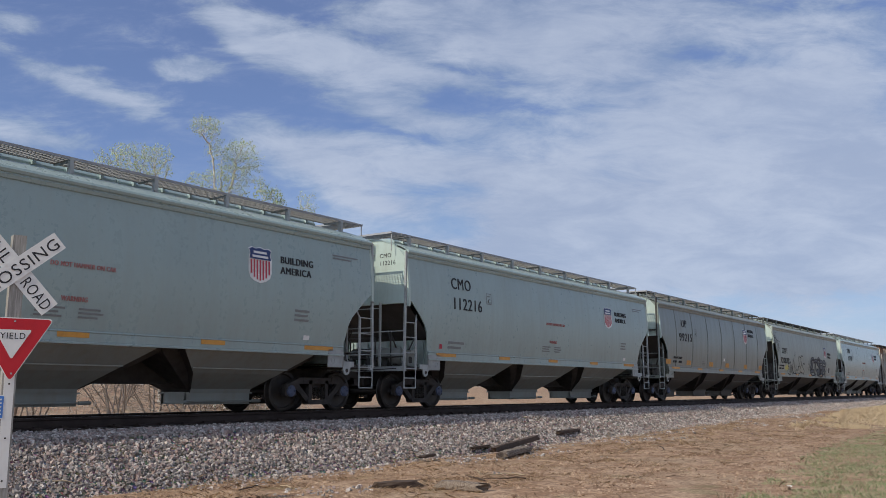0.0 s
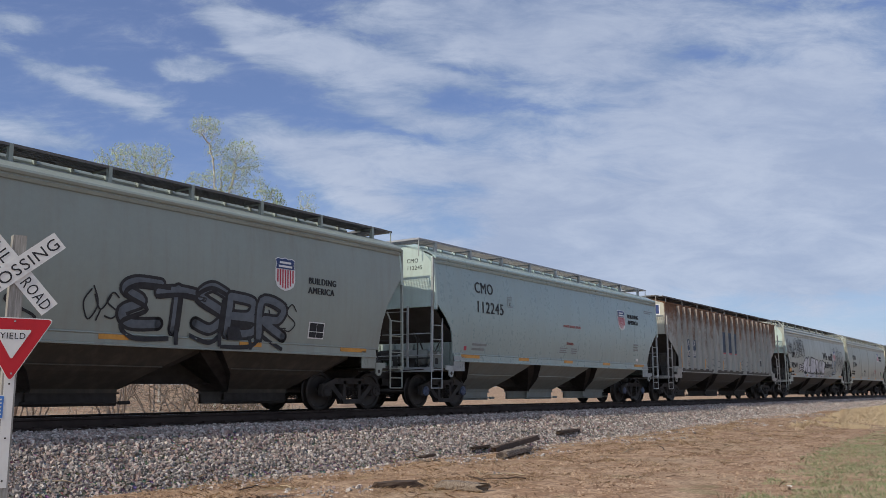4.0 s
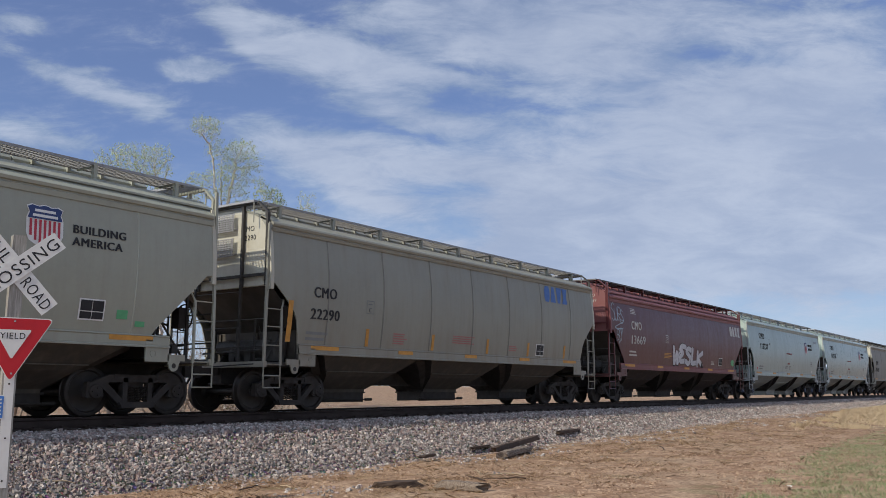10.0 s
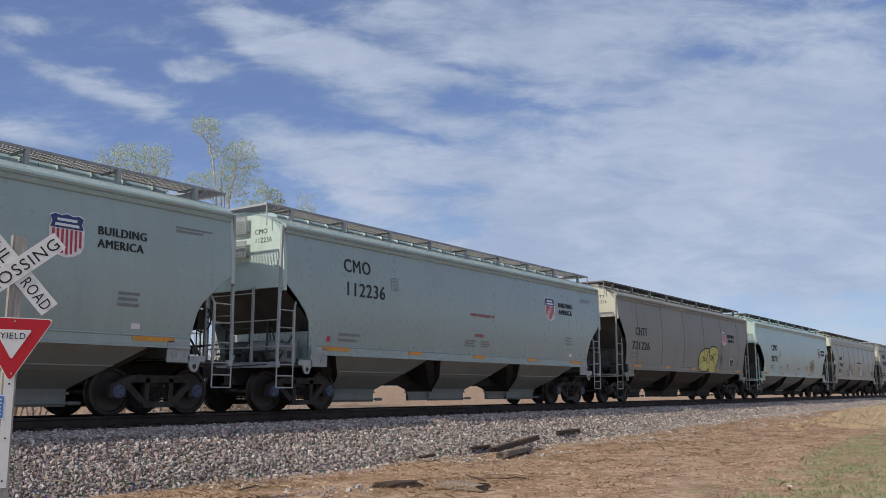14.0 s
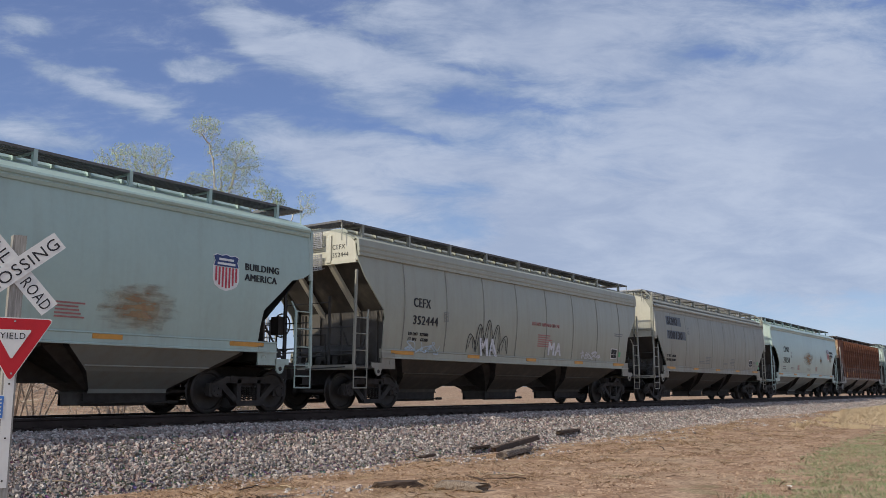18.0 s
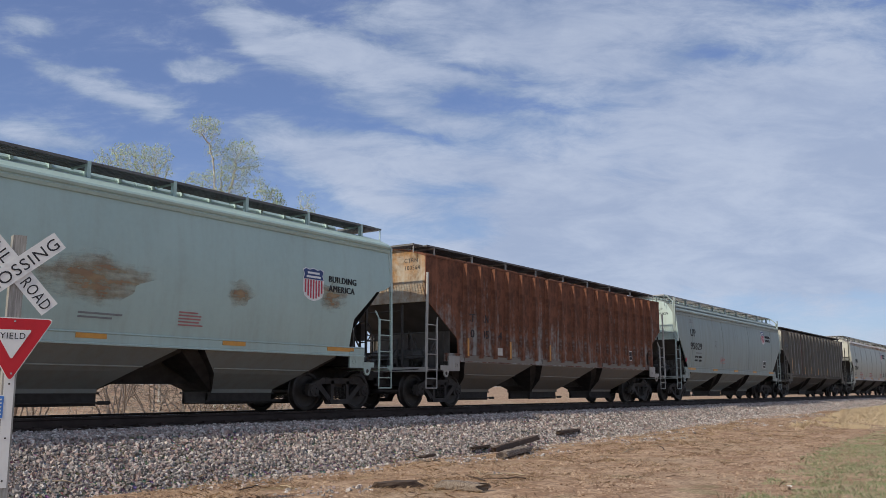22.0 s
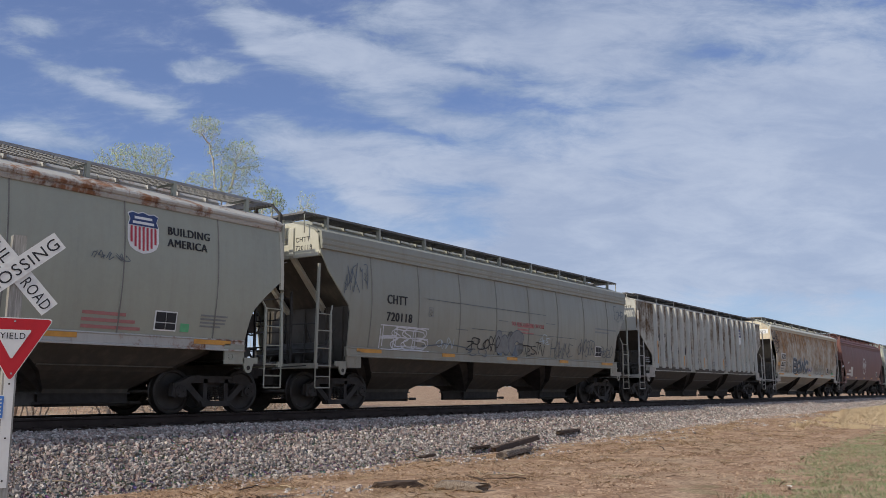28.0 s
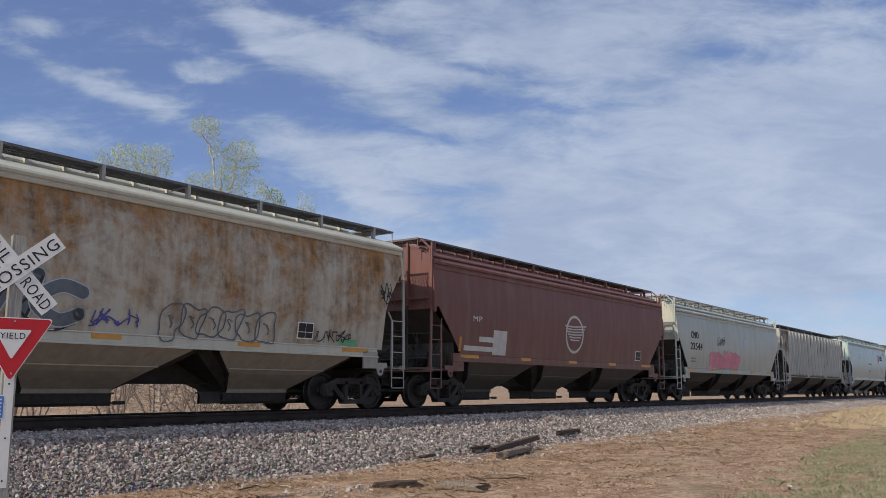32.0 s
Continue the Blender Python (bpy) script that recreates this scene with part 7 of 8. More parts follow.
def marks(c):
    stain = stain_material()
    # pale teal cars of one series
    for k, number in ((0, None), (1, "112216"), (4, "112245"), (10, "112237"), (11, "112236"), (27, None)):
        car = c[k]
        if number:
            mark(car, "CMO", number, 1.89, 3.25, 0.96, 1.92, 2.69, 1.40, 0.33, 0.34, low=(1.80, 1.60), bold=0.003)
            end_mark(car, "CMO", number)
        boxed_c(car, 3.66, 2.95)
        emblem(car, 11.62, 2.72)
        slogan(car, 12.52, 2.97)
        fitted(car, "DO NOT HAMMER ON CAR", 7.24, 2.56, 0.085, 1.25, FADEDRED, 0.003)
        lines(car, 7.05, 1.70, 0.55, 3, GREYTAG)
        lines(car, 7.85, 1.70, 0.5, 3, GREYTAG)
        fitted(car, "WARNING", 7.5, 1.98, 0.09, 0.5, FADEDRED, 0.003)
        decal(car, 1.42, 1.58, 0.12, 0.12, REDTAG, "red_label")
        lines(car, 13.0, 1.98, 0.55, 3, GREYTAG, 0.1)
        decal(car, 13.35, 1.58, 0.18, 0.10, WHITETAG, "white_label")
        lines(car, 14.2, 3.50, 0.9, 2, GREYTAG, 0.07)
    car = c[0]
    lines(car, 5.9, 1.60, 0.7, 3, GREYTAG)
    # blue-grey car
    car = c[2]
    mark(car, "UP", "99215", 2.40, 3.20, 0.64, 2.06, 2.59, 1.55, 0.34, 0.36)
    weights(car, 1.46, 1.64, "LD LMT  226000", "LT WT    60000", 0.98, 0.10, gap=0.17)
    end_mark(car, "UP", "99215")
    boxed_c(car, 4.0, 2.86)
    emblem(car, 11.2, 2.83)
    slogan(car, 12.03, 3.22)
    for x in (0.65, 3.05, 6.0, 8.35, 11.3, 13.9):
        decal(car, x, 1.57, 0.52, 0.20, YELLOW, "reflector_strip", 0.011, "yellow reflective strip")
    lines(car, 5.0, 1.60, 0.5, 3, GREYTAG)
    decal(car, 8.0, 1.85, 0.2, 0.14, WHITETAG, "white_label")
    # warm grey car with black graffiti
    car = c[3]
    mark(car, "CHTT", "720839", 1.46, 2.59, 1.2, 1.16, 2.03, 1.84, 0.34, 0.35)
    weights(car, 0.98, 1.68, "LD LMT  222800", "LT WT    63200", 0.95, 0.10, gap=0.16)
    end_mark(car, "CHTT", "720839")
    boxed_c(car, 4.2, 2.45)
    emblem(car, 12.0, 2.62, 0.56, 0.70)
    slogan(car, 13.0, 2.62, 0.9, 0.15)
    tag(car, "TYPE", -0.24, 3.29, 0.94, 0.41, SPRAYBLACK, 1, 0.030, slant=-0.1)
    tag(car, "SPOE", -0.05, 2.80, 1.02, 0.48, SPRAYBLACK, 2, 0.034, flourish=True)
    tag(car, "EWLL", 2.84, 1.40, 1.85, 0.76, SPRAYBLACK, 3, 0.050)
    tag(car, "HEES", 4.67, 1.41, 1.98, 0.83, SPRAYBLACK, 4, 0.050)
    fat(car, "ETSBR", 8.24, 1.26, 4.16, 1.24, SPRAYGREY, SPRAYBLACK, 5, 0.15, 0.06, "dark block graffiti with a grey edge")
    tag(car, "ETSBR", 8.45, 1.37, 3.73, 1.00, SPRAYBLACK, 5, 0.09, 0.05, 0.0)
    tag(car, "OYS", 7.54, 1.67, 0.66, 0.47, SPRAYBLACK, 6, 0.030)
    tag(car, "YES", 11.87, 1.69, 0.75, 0.64, SPRAYBLACK, 7, 0.030)
    patch(car, 2.2, 1.62, 0.7, 0.35, SPRAYYELLOW, 3, "paint_patch", "yellow paint smear")
    scan_tag(car, 13.1, 1.62)
    # rust-streaked ribbed car
    car = c[5]
    decal(car, 2.22, 1.93, 0.63, 0.80, BLUEPATCH, "dark_panel", 0.010)
    decal(car, 2.94, 1.93, 0.70, 0.80, BLUEPATCH, "dark_panel", 0.010)
    for text, x, z, w in (("NA", 2.33, 2.42, 0.42), ("HX", 3.06, 2.44, 0.44), ("100", 2.30, 1.99, 0.46), ("881", 3.03, 1.99, 0.50)):
        fitted(car, text, x, z, 0.28, w, PALEWHITE, 0.004)
    for x, w in ((7.12, 0.78), (8.00, 0.82), (8.92, 0.64)):
        decal(car, x, 2.30, w, 1.0, BLUEPATCH, "dark_panel", 0.010)
    decal(car, 7.1, 2.24, 2.45, 0.05, REDTAG, "red_line", 0.015)
    uprights(car, (1.42,), 1.46, 0.92)
    uprights(car, (4.5, 7.1, 9.6), 1.46, 0.42)
    for i, x in enumerate((4.95, 5.8, 6.5, 7.3, 10.2, 10.9, 11.7)):
        tag(car, "SRDZSRG"[i], x - 0.05, 1.50, 0.5, 0.36, SPRAYGREY, 20 + i, 0.022)
    lines(car, 2.3, 1.55, 0.5, 3, GREYTAG, 0.09)
    scan_tag(car, 13.35, 1.72)
    end_panel(car, -1.25, 3.62, 0.62, 0.50, WHITETAG)
    end_panel(car, -1.21, 3.70, 0.54, 0.38, NAVY, 0.016)
    end_mark(car, "NAHX", "100881", -0.72, 3.92, PALEWHITE)
    # off-white car covered in graffiti
    car = c[6]
    mark(car, "UP", "90501", 1.21, 2.42, 0.62, 1.15, 1.82, 1.32, 0.35, 0.34)
    end_mark(car, "UP", "90501")
    fitted(car, "We will", 9.22, 2.50, 0.50, 2.78, BLACKTAG, 0.030)
    fitted(car, "deliver.", 9.66, 1.95, 0.47, 2.42, BLACKTAG, 0.030)
    fat(car, ">", 3.02, 1.44, 1.14, 0.65, SPRAYWHITE, SPRAYBLACK, 6, 0.07, 0.06, "white arrow graffiti with a black outline")
    fat(car, "GUB", 3.99, 1.02, 3.07, 1.50, SPRAYWHITE, SPRAYBLACK, 7, 0.38, 0.065)
    fat(car, "DIVE", 7.11, 1.12, 2.58, 1.25, SPRAYWHITE, SPRAYBLACK, 8, 0.27, 0.05)
    fingers(car, (4.25, 4.55, 5.2, 5.5, 5.8, 6.35, 6.65, 7.45, 7.75, 8.3, 8.75, 9.05, 9.4), 0.25)
    fat(car, "LD", 11.91, 1.43, 1.27, 1.03, SPRAYPALE, SPRAYBLACK, 14, 0.12, 0.05, "pale outlined graffiti letters")
    tag(car, "LOW", 0.66, 3.03, 0.53, 0.37, SPRAYBLACK, 9, 0.032)
    tag(car, "DOWN", 0.55, 2.66, 1.26, 0.45, SPRAYBLACK, 10, 0.038)
    tag(car, "BITTER", 1.77, 2.95, 1.20, 0.55, SPRAYBLACK, 11, 0.040)
    tag(car, "DREGS", 2.90, 3.06, 1.22, 0.58, SPRAYBLACK, 12, 0.040)
    tag(car, "JESTE", 1.90, 2.44, 1.24, 0.53, SPRAYBLACK, 13, 0.038)
    tag(car, "BEGR", 3.10, 2.57, 1.20, 0.53, SPRAYBLACK, 15, 0.038)
    tag(car, "SLSZ", 0.11, 2.72, 0.56, 0.74, SPRAYBLACK, 16, 0.028)
    tag(car, "LZ", 0.39, 2.13, 0.63, 0.53, SPRAYBLACK, 17, 0.028)
    tag(car, "@OB@", 13.06, 1.96, 2.32, 1.39, SPRAYBLACK, 18, 0.042)
    tag(car, "GAG", 13.27, 2.04, 1.88, 1.20, SPRAYBLACK, 19, 0.034)
    tag(car, "SEATS", 9.64, 1.33, 1.28, 0.46, SPRAYGREY, 20, 0.028)
    tag(car, "VERIN", 10.87, 1.40, 1.27, 0.41, SPRAYGREY, 21, 0.026)
    tag(car, "WV", 12.15, 3.11, 1.06, 0.33, SPRAYBLACK, 22, 0.026)
    emblem(car, 12.33, 2.48, 0.62, 0.66)
    weights(car, 0.93, 1.37, "LD LMT  222900", "LT WT    63100",  0.82, 0.10, gap=0.18)
    decal(car, 0.70, 1.57, 0.50, 0.22, YELLOW, "reflector_strip", 0.0135, "yellow reflective strip")
    # warm grey car
    car = c[7]
    mark(car, "CMO", "22764", 1.52, 2.78, 1.10, 1.46, 2.26, 1.52, 0.36, 0.34)
    weights(car, 1.36, 1.66, "LT WT   60700", "LD LMT 225300", 1.02, 0.115, gap=0.18)
    fitted(car, "WARNING", 6.0, 1.95, 0.08, 0.42, BLACKTAG)
    boxed_c(car, 3.80, 2.54)
    emblem(car, 11.80, 2.84, 0.62, 0.70)
    slogan(car, 12.62, 2.94, 1.04, 0.15)
    tag(car, "GGNU", 10.15, 1.86, 1.0, 0.26, SPRAYRED, 16, 0.026, label="red marker scrawl")
    tag(car, "Y", 10.30, 2.32, 0.45, 0.45, SPRAYRED, 17, 0.014, label="red marker drawing")
    for x in (5.0, 6.0, 8.9, 9.8):
        lines(car, x, 1.62, 0.7, 5 if x in (6.0, 9.8) else 3, GREYTAG)
    scan_tag(car, 12.85, 1.68)
    decal(car, 13.6, 1.74, 0.22, 0.16, GREENTAG, "green_label")
    decal(car, 14.0, 1.62, 0.2, 0.10, GREENTAG, "green_label")
    # dusty grey car with a blue mark
    car = c[8]
    mark(car, "CMO", "22290", 1.27, 2.55, 0.75, 1.2, 2.06, 0.95, 0.25, 0.25, low=(1.1, 1.58))
    end_mark(car, "CMO", "22290")
    boxed_c(car, 3.1, 2.3)
    block_mark(car, 11.97, 3.33, 1.62, 0.52, SKYBLUE, "bright blue block mark")
    uprights(car, (0.5,), 1.52, 0.9, 0.14)
    uprights(car, (3.15, 5.85, 8.55, 10.9, 13.3), 1.52, 0.42)
    lines(car, 4.2, 1.62, 0.6, 5, FADEDRED, 0.06)
    lines(car, 6.8, 1.75, 1.1, 4, FADEDRED, 0.06)
    lines(car, 9.8, 1.65, 0.5, 3, FADEDRED, 0.06)
    scan_tag(car, 11.45, 1.55)
    # oxide-red car
    car = c[9]
    mark(car, "CMO", "13669", 1.80, 2.80, 0.98, 1.72, 2.25, 1.33, 0.34, 0.34, PALEWHITE, (1.65, 1.78))
    end_mark(car, "CMO", "13669", material=PALEWHITE)
    boxed_c(car, 5.3, 2.42, 0.28, PALEWHITE)
    lines(car, 1.82, 3.40, 0.55, 4, PALEWHITE, 0.06)
    fat(car, "WESLK", 6.15, 1.40, 3.7, 0.98, SPRAYWHITE, SPRAYBLACK, 18, 0.22, 0.022, "white bubble graffiti with a thin black outline", wild=0.08)
    block_mark(car, 13.80, 3.12, 1.60, 0.48, PALEWHITE, "pale block mark")
    tag(car, "SURS", 0.10, 3.05, 0.95, 0.55, SPRAYPALE, 19, 0.032)
    tag(car, "Z", 0.35, 2.72, 0.6, 0.30, SPRAYPALE, 20, 0.028)
    tag(car, "BOY", 0.45, 2.25, 0.5, 0.5, SPRAYPALE, 22, 0.026)
    lines(car, 5.2, 1.80, 0.9, 4, YELLOW, 0.06)
    lines(car, 11.0, 1.65, 0.5, 3, PALEWHITE, 0.06)
    scan_tag(car, 12.1, 1.62)
    patch(car, 13.9, 1.65, 0.5, 0.3, GREENTAG, 5, "paint_patch", "green paint mark")
    # dull grey car with yellow graffiti
    car = c[12]
    mark(car, "CHTT", "721226", 1.5, 2.6, 1.15, 1.2, 2.05, 1.7, 0.33, 0.33, low=(1.1, 1.72))
    end_mark(car, "CHTT", "721226")
    bubbles(car, 8.75, 1.34, 1.23, 1.03, 1, SPRAYYELLOW, SPRAYBLACK, 21, 0.05, "yellow bubble graffiti with a black outline", 0.06)
    bubbles(car, 9.80, 1.25, 1.33, 1.22, 1, SPRAYYELLOW, SPRAYBLACK, 23, 0.05, "yellow bubble graffiti with a black outline", 0.06)
    tag(car, "C", 9.14, 1.53, 0.34, 0.26, SPRAYBLACK, 24, 0.035)
    tag(car, "SC", 10.44, 1.47, 0.43, 0.60, SPRAYBLACK, 25, 0.030)
    emblem(car, 11.88, 2.64)
    slogan(car, 12.74, 2.78)
    scan_tag(car, 13.05, 1.6)
    lines(car, 14.1, 1.75, 0.6, 3, GREYTAG)
    scrawl(car, 11.5, 1.65, 0.5, 0.5, SPRAYGREY, 22, 3, 0.02)
    decal(car, 13.6, 1.58, 0.15, 0.12, GREENTAG, "green_label")
    # mint cars
    for k, number, dx in ((13, "20771", 0.45), (16, "21150", 0.0)):
        car = c[k]
        mark(car, "CMO", number, 2.28 + dx, 2.69, 1.16, 2.2 + dx, 2.07, 1.36, 0.34, 0.35, low=(2.15 + dx, 1.68))
        end_mark(car, "CMO", number)
        boxed_c(car, 3.85 + dx, 2.38, 0.30)
        emblem(car, 13.28 + dx, 2.47, 0.64, 0.72)
        slogan(car, 14.1 + dx, 2.72, 0.95, 0.15)
        lines(car, 5.44 + dx, 1.70, 0.6, 5, FADEDRED, 0.06)
        lines(car, 10.0 + dx, 1.70, 0.6, 5, FADEDRED, 0.06)
        lines(car, 3.9 + dx, 1.72, 0.9, 2, GREYTAG)
        lines(car, 7.9 + dx, 1.72, 0.9, 2, GREYTAG)
    patch(c[13], 11.2, 1.48, 1.8, 1.0, stain, 1)
    patch(c[16], 6.7, 1.95, 2.6, 0.95, stain, 2)
    patch(c[16], 11.1, 2.15, 0.7, 0.6, stain, 4)
    patch(c[16], 13.7, 2.25, 1.1, 0.7, stain, 6)
    # rounded grey car with a crown of graffiti
    car = c[14]
    mark(car, "CEFX", "352444", 2.13, 2.62, 0.74, 2.12, 2.17, 1.1, 0.25, 0.24)
    weights(car, 1.98, 1.74, "LD LMT  222800", "LT WT    63200", 0.85, 0.085, gap=0.14)
    end_mark(car, "CEFX", "352444", -0.70, 3.92)
    boxed_c(car, 3.5, 2.32, 0.22)
    g = Geo()
    for i in range(5):
        cx, peak = 4.95 + 0.42 * i, (2.05, 2.35, 2.50, 2.38, 2.08)[i]
        ribbon(g, car, [(cx + 0.06 * (i - 2) * math.sin(t * 0.314) + 0.26 * (t / 5 - 1), 1.55 + (peak - 1.55) * math.sin(t * 0.314) ** 0.7 if 0 < t < 10 else 1.55) for t in range(11)], 0.03)
        ribbon(g, car, [(cx + 0.03 * (i - 2) + 0.12 * (t / 5 - 1), 1.65 + (peak - 1.75) * math.sin(t * 0.314)) for t in range(11)], 0.022, 0.016)
    part("graffiti", g, SPRAYBLACK, car, "black crown-shaped outline graffiti")
    for k, x in enumerate((5.3, 9.4)):
        h = 0.55 if k == 0 else 0.45
        fitted(car, "MA", x, 1.45 + 0.15 * k, h, 0.9, SPRAYWHITE, 0.02)
    fitted(car, "DO NOT HAMMER ON CAR", 8.3, 2.50, 0.12, 1.8, FADEDRED)
    lines(car, 8.7, 1.85, 1.0, 6, FADEDRED, 0.07)
    scrawl(car, 11.7, 1.55, 1.6, 0.3, SPRAYWHITE, 25, 5, 0.035)
    scrawl(car, 1.95, 1.42, 1.4, 0.3, SPRAYPALE, 26, 4, 0.03)
    scan_tag(car, 14.2, 1.62)
    decal(car, 14.85, 1.70, 0.2, 0.18, GREENTAG, "green_label")
    lines(car, 14.4, 2.45, 0.8, 2, GREYTAG)
    # dusty grey car, overpainted
    car = c[15]
    decal(car, 1.22, 3.20, 1.68, 0.38, SLATE, "overpaint_panel", 0.008)
    decal(car, 1.22, 2.62, 2.15, 0.36, SLATE, "overpaint_panel", 0.008)
    fitted(car, "SCMO", 1.34, 3.22, 0.33, 1.15, BLACKTAG, 0.022)
    fitted(car, "100130", 1.28, 2.64, 0.33, 1.62, BLACKTAG, 0.022)
    weights(car, 1.22, 1.70, "LT WT   60500", "LD LMT 225500", 1.0, 0.10, gap=0.17)
    boxed_c(car, 3.6, 2.9, 0.25)
    for x in (5.2, 6.0, 8.6, 9.6):
        lines(car, x, 1.68, 0.75, 5 if x in (6.0, 9.6) else 2, GREYTAG)
    scan_tag(car, 12.65, 1.66)
    decal(car, 14.0, 1.80, 0.2, 0.16, GREENTAG, "green_label")
    decal(car, 14.3, 1.56, 0.2, 0.14, GREENTAG, "green_label")
    lines(car, 13.35, 1.70, 0.5, 4, GREYTAG)
    # rusted ribbed car
    car = c[17]
    for text, x, z, w in (("CT", 1.93, 2.42, 0.42), ("RN", 2.72, 2.43, 0.36), ("10", 1.93, 1.97, 0.34), ("05", 2.75, 1.97, 0.36), ("64", 3.48, 1.97, 0.36)):
        fitted(car, text, x, z, 0.24, w, BLACKTAG, 0.004)
    end_mark(car, "CTRN", "100564", -0.72, 3.92)
    uprights(car, (1.02, 4.0, 6.4), 1.42, 0.5)
    decal(car, 3.38, 1.50, 0.5, 0.22, PALEWHITE, "white_label", 0.010)
    scan_tag(car, 12.95, 1.6)
    # pale blue-grey car
    car = c[18]
    mark(car, "UP", "95829", 1.52, 2.86, 0.63, 1.49, 2.28, 1.45, 0.34, 0.32)
    weights(car, 2.10, 1.76, "LD LMT  224200", "LT WT    61800", 0.85, 0.085, gap=0.16)
    end_mark(car, "UP", "95829", -0.78, 3.92)
    boxed_c(car, 4.75, 2.48, 0.25)
    lines(car, 2.2, 2.10, 0.9, 1, GREYTAG, 0.12)
    emblem(car, 12.5, 2.95, 0.58, 0.70)
    slogan(car, 13.25, 3.1, 0.9, 0.14)
    lines(car, 5.6, 1.75, 0.7, 5, FADEDRED, 0.06)
    lines(car, 1.5, 3.45, 0.5, 3, GREYTAG, 0.06)
    scan_tag(car, 12.7, 1.65)
    decal(car, 0.95, 1.72, 0.16, 0.16, REDTAG, "red_label")
    # brown ribbed car
    car = c[19]
    fitted(car, "7", 1.76, 2.17, 0.34, 0.2, SPRAYBLACK, 0.004)
    fitted(car, "6", 2.50, 2.20, 0.34, 0.2, SPRAYBLACK, 0.004)
    fitted(car, "5", 4.86, 2.20, 0.34, 0.2, SPRAYBLACK, 0.004)
    decal(car, 3.96, 1.50, 0.70, 2.40, plain("faded_maroon_panel_paint", (0.085, 0.035, 0.030), 0.7), "faded_panel", 0.010, "panel of faded maroon paint")
    uprights(car, (1.5,), 1.47, 0.92)
    uprights(car, (4.55, 6.17, 7.8, 11.0), 1.47, 0.45)
    decal(car, 2.31, 1.45, 0.52, 0.60, SPRAYPALE, "pale_panel", 0.010, "pale blue stencilled panel")
    decal(car, 3.08, 1.46, 0.54, 0.60, SPRAYPALE, "pale_panel", 0.010, "pale blue stencilled panel")
    lines(car, 0.7, 2.9, 0.7, 1, GREYTAG)
    scrawl(car, 0.35, 2.95, 0.9, 0.35, SPRAYGREY, 27, 5, 0.03)
    scan_tag(car, 13.4, 1.66)
    # warm grey car with a rusty roof edge
    car = c[20]
    mark(car, "CMO", "21554", 1.4, 2.58, 0.85, 1.3, 2.05, 1.2, 0.30, 0.30, low=(1.3, 1.62))
    end_mark(car, "CMO", "21554")
    emblem(car, 12.66, 2.98, 0.64, 0.76)
    slogan(car, 13.52, 3.18)
    for x, w in ((3.3, 1.3), (7.2, 1.35), (11.86, 1.2)):
        lines(car, x, 1.55, w, 3, FADEDRED, 0.12)
    scan_tag(car, 13.35, 1.58)
    lines(car, 14.4, 1.7, 0.7, 4, GREYTAG)
    decal(car, 13.95, 1.58, 0.2, 0.16, GREENTAG, "green_label")
    scrawl(car, 11.9, 2.75, 0.8, 0.16, SPRAYGREY, 28, 5, 0.015)
    # rounded grey car with faded graffiti
    car = c[21]
    mark(car, "CHTT", "720118", 2.34, 2.62, 0.82, 2.34, 2.19, 1.04, 0.24, 0.23)
    end_mark(car, "CHTT", "720118", -0.72, 3.92)
    boxed_c(car, 4.1, 2.4, 0.22)
    for dx, dz in ((0.0, 0.0), (0.10, 0.06)):
        tag(car, "HEEB", 2.20 + dx, 1.50 + dz, 1.75, 0.50, SPRAYWHITE, 29, 0.030, 0.0, 0.02)
    for z in (1.47, 1.78, 2.06):
        decal(car, 2.15, z, 2.0, 0.028, SPRAYWHITE, "paint_stroke", 0.013)
    tag(car, "OWN", 4.55, 1.62, 0.75, 0.24, SPRAYPALE, 30, 0.022)
    g = Geo()
    ribbon(g, car, [(3.9, 1.62), (4.4, 1.66), (4.9, 1.72), (5.4, 1.70), (5.9, 1.66), (6.3, 1.58)], 0.035)
    part("paint_stroke", g, SPRAYGREY, car)
    tag(car, "ZPUO", 6.0, 1.66, 1.15, 0.32, SPRAYBLACK, 31, 0.030)
    tag(car, "EXO", 6.1, 1.46, 0.9, 0.22, SPRAYGREY, 41, 0.026)
    tag(car, "RAO", 7.15, 1.66, 0.55, 0.36, SPRAYBLACK, 43, 0.026)
    fat(car, "WC", 7.55, 1.46, 1.55, 0.80, GREYTAG, SPRAYGREY, 32, 0.30, 0.03, "smudged dark grey bubble graffiti")
    tag(car, "TESTN", 9.15, 1.56, 1.25, 0.36, SPRAYBLACK, 50, 0.026)
    tag(car, "MARE", 9.9, 1.92, 0.85, 0.24, SPRAYPALE, 54, 0.024)
    tag(car, "HOWNE", 10.9, 1.55, 1.5, 0.48, SPRAYGREY, 55, 0.024)
    for x, z, w in ((4.0, 2.86, 6.5), (6.2, 2.20, 6.5), (7.6, 2.52, 0.5), (5.4, 2.14, 0.6), (10.5, 2.60, 0.6)):
        decal(car, x, z, w, 0.014, SPRAYGREY, "panel_crease", 0.011)
    tag(car, "ONOSER", 12.83, 1.69, 1.21, 0.43, SPRAYGREY, 51, 0.030)
    tag(car, "RECZO", 14.62, 1.68, 0.95, 0.35, SPRAYGREY, 52, 0.032)
    tag(car, "EZHR", 15.76, 3.03, 0.80, 0.42, SPRAYGREY, 53, 0.026)
    for k in (0, 1):
        lines(car, 14.09, 2.62 - 0.12 * k, 1.75 - 0.5 * k, 1, GREYTAG, 0.10)
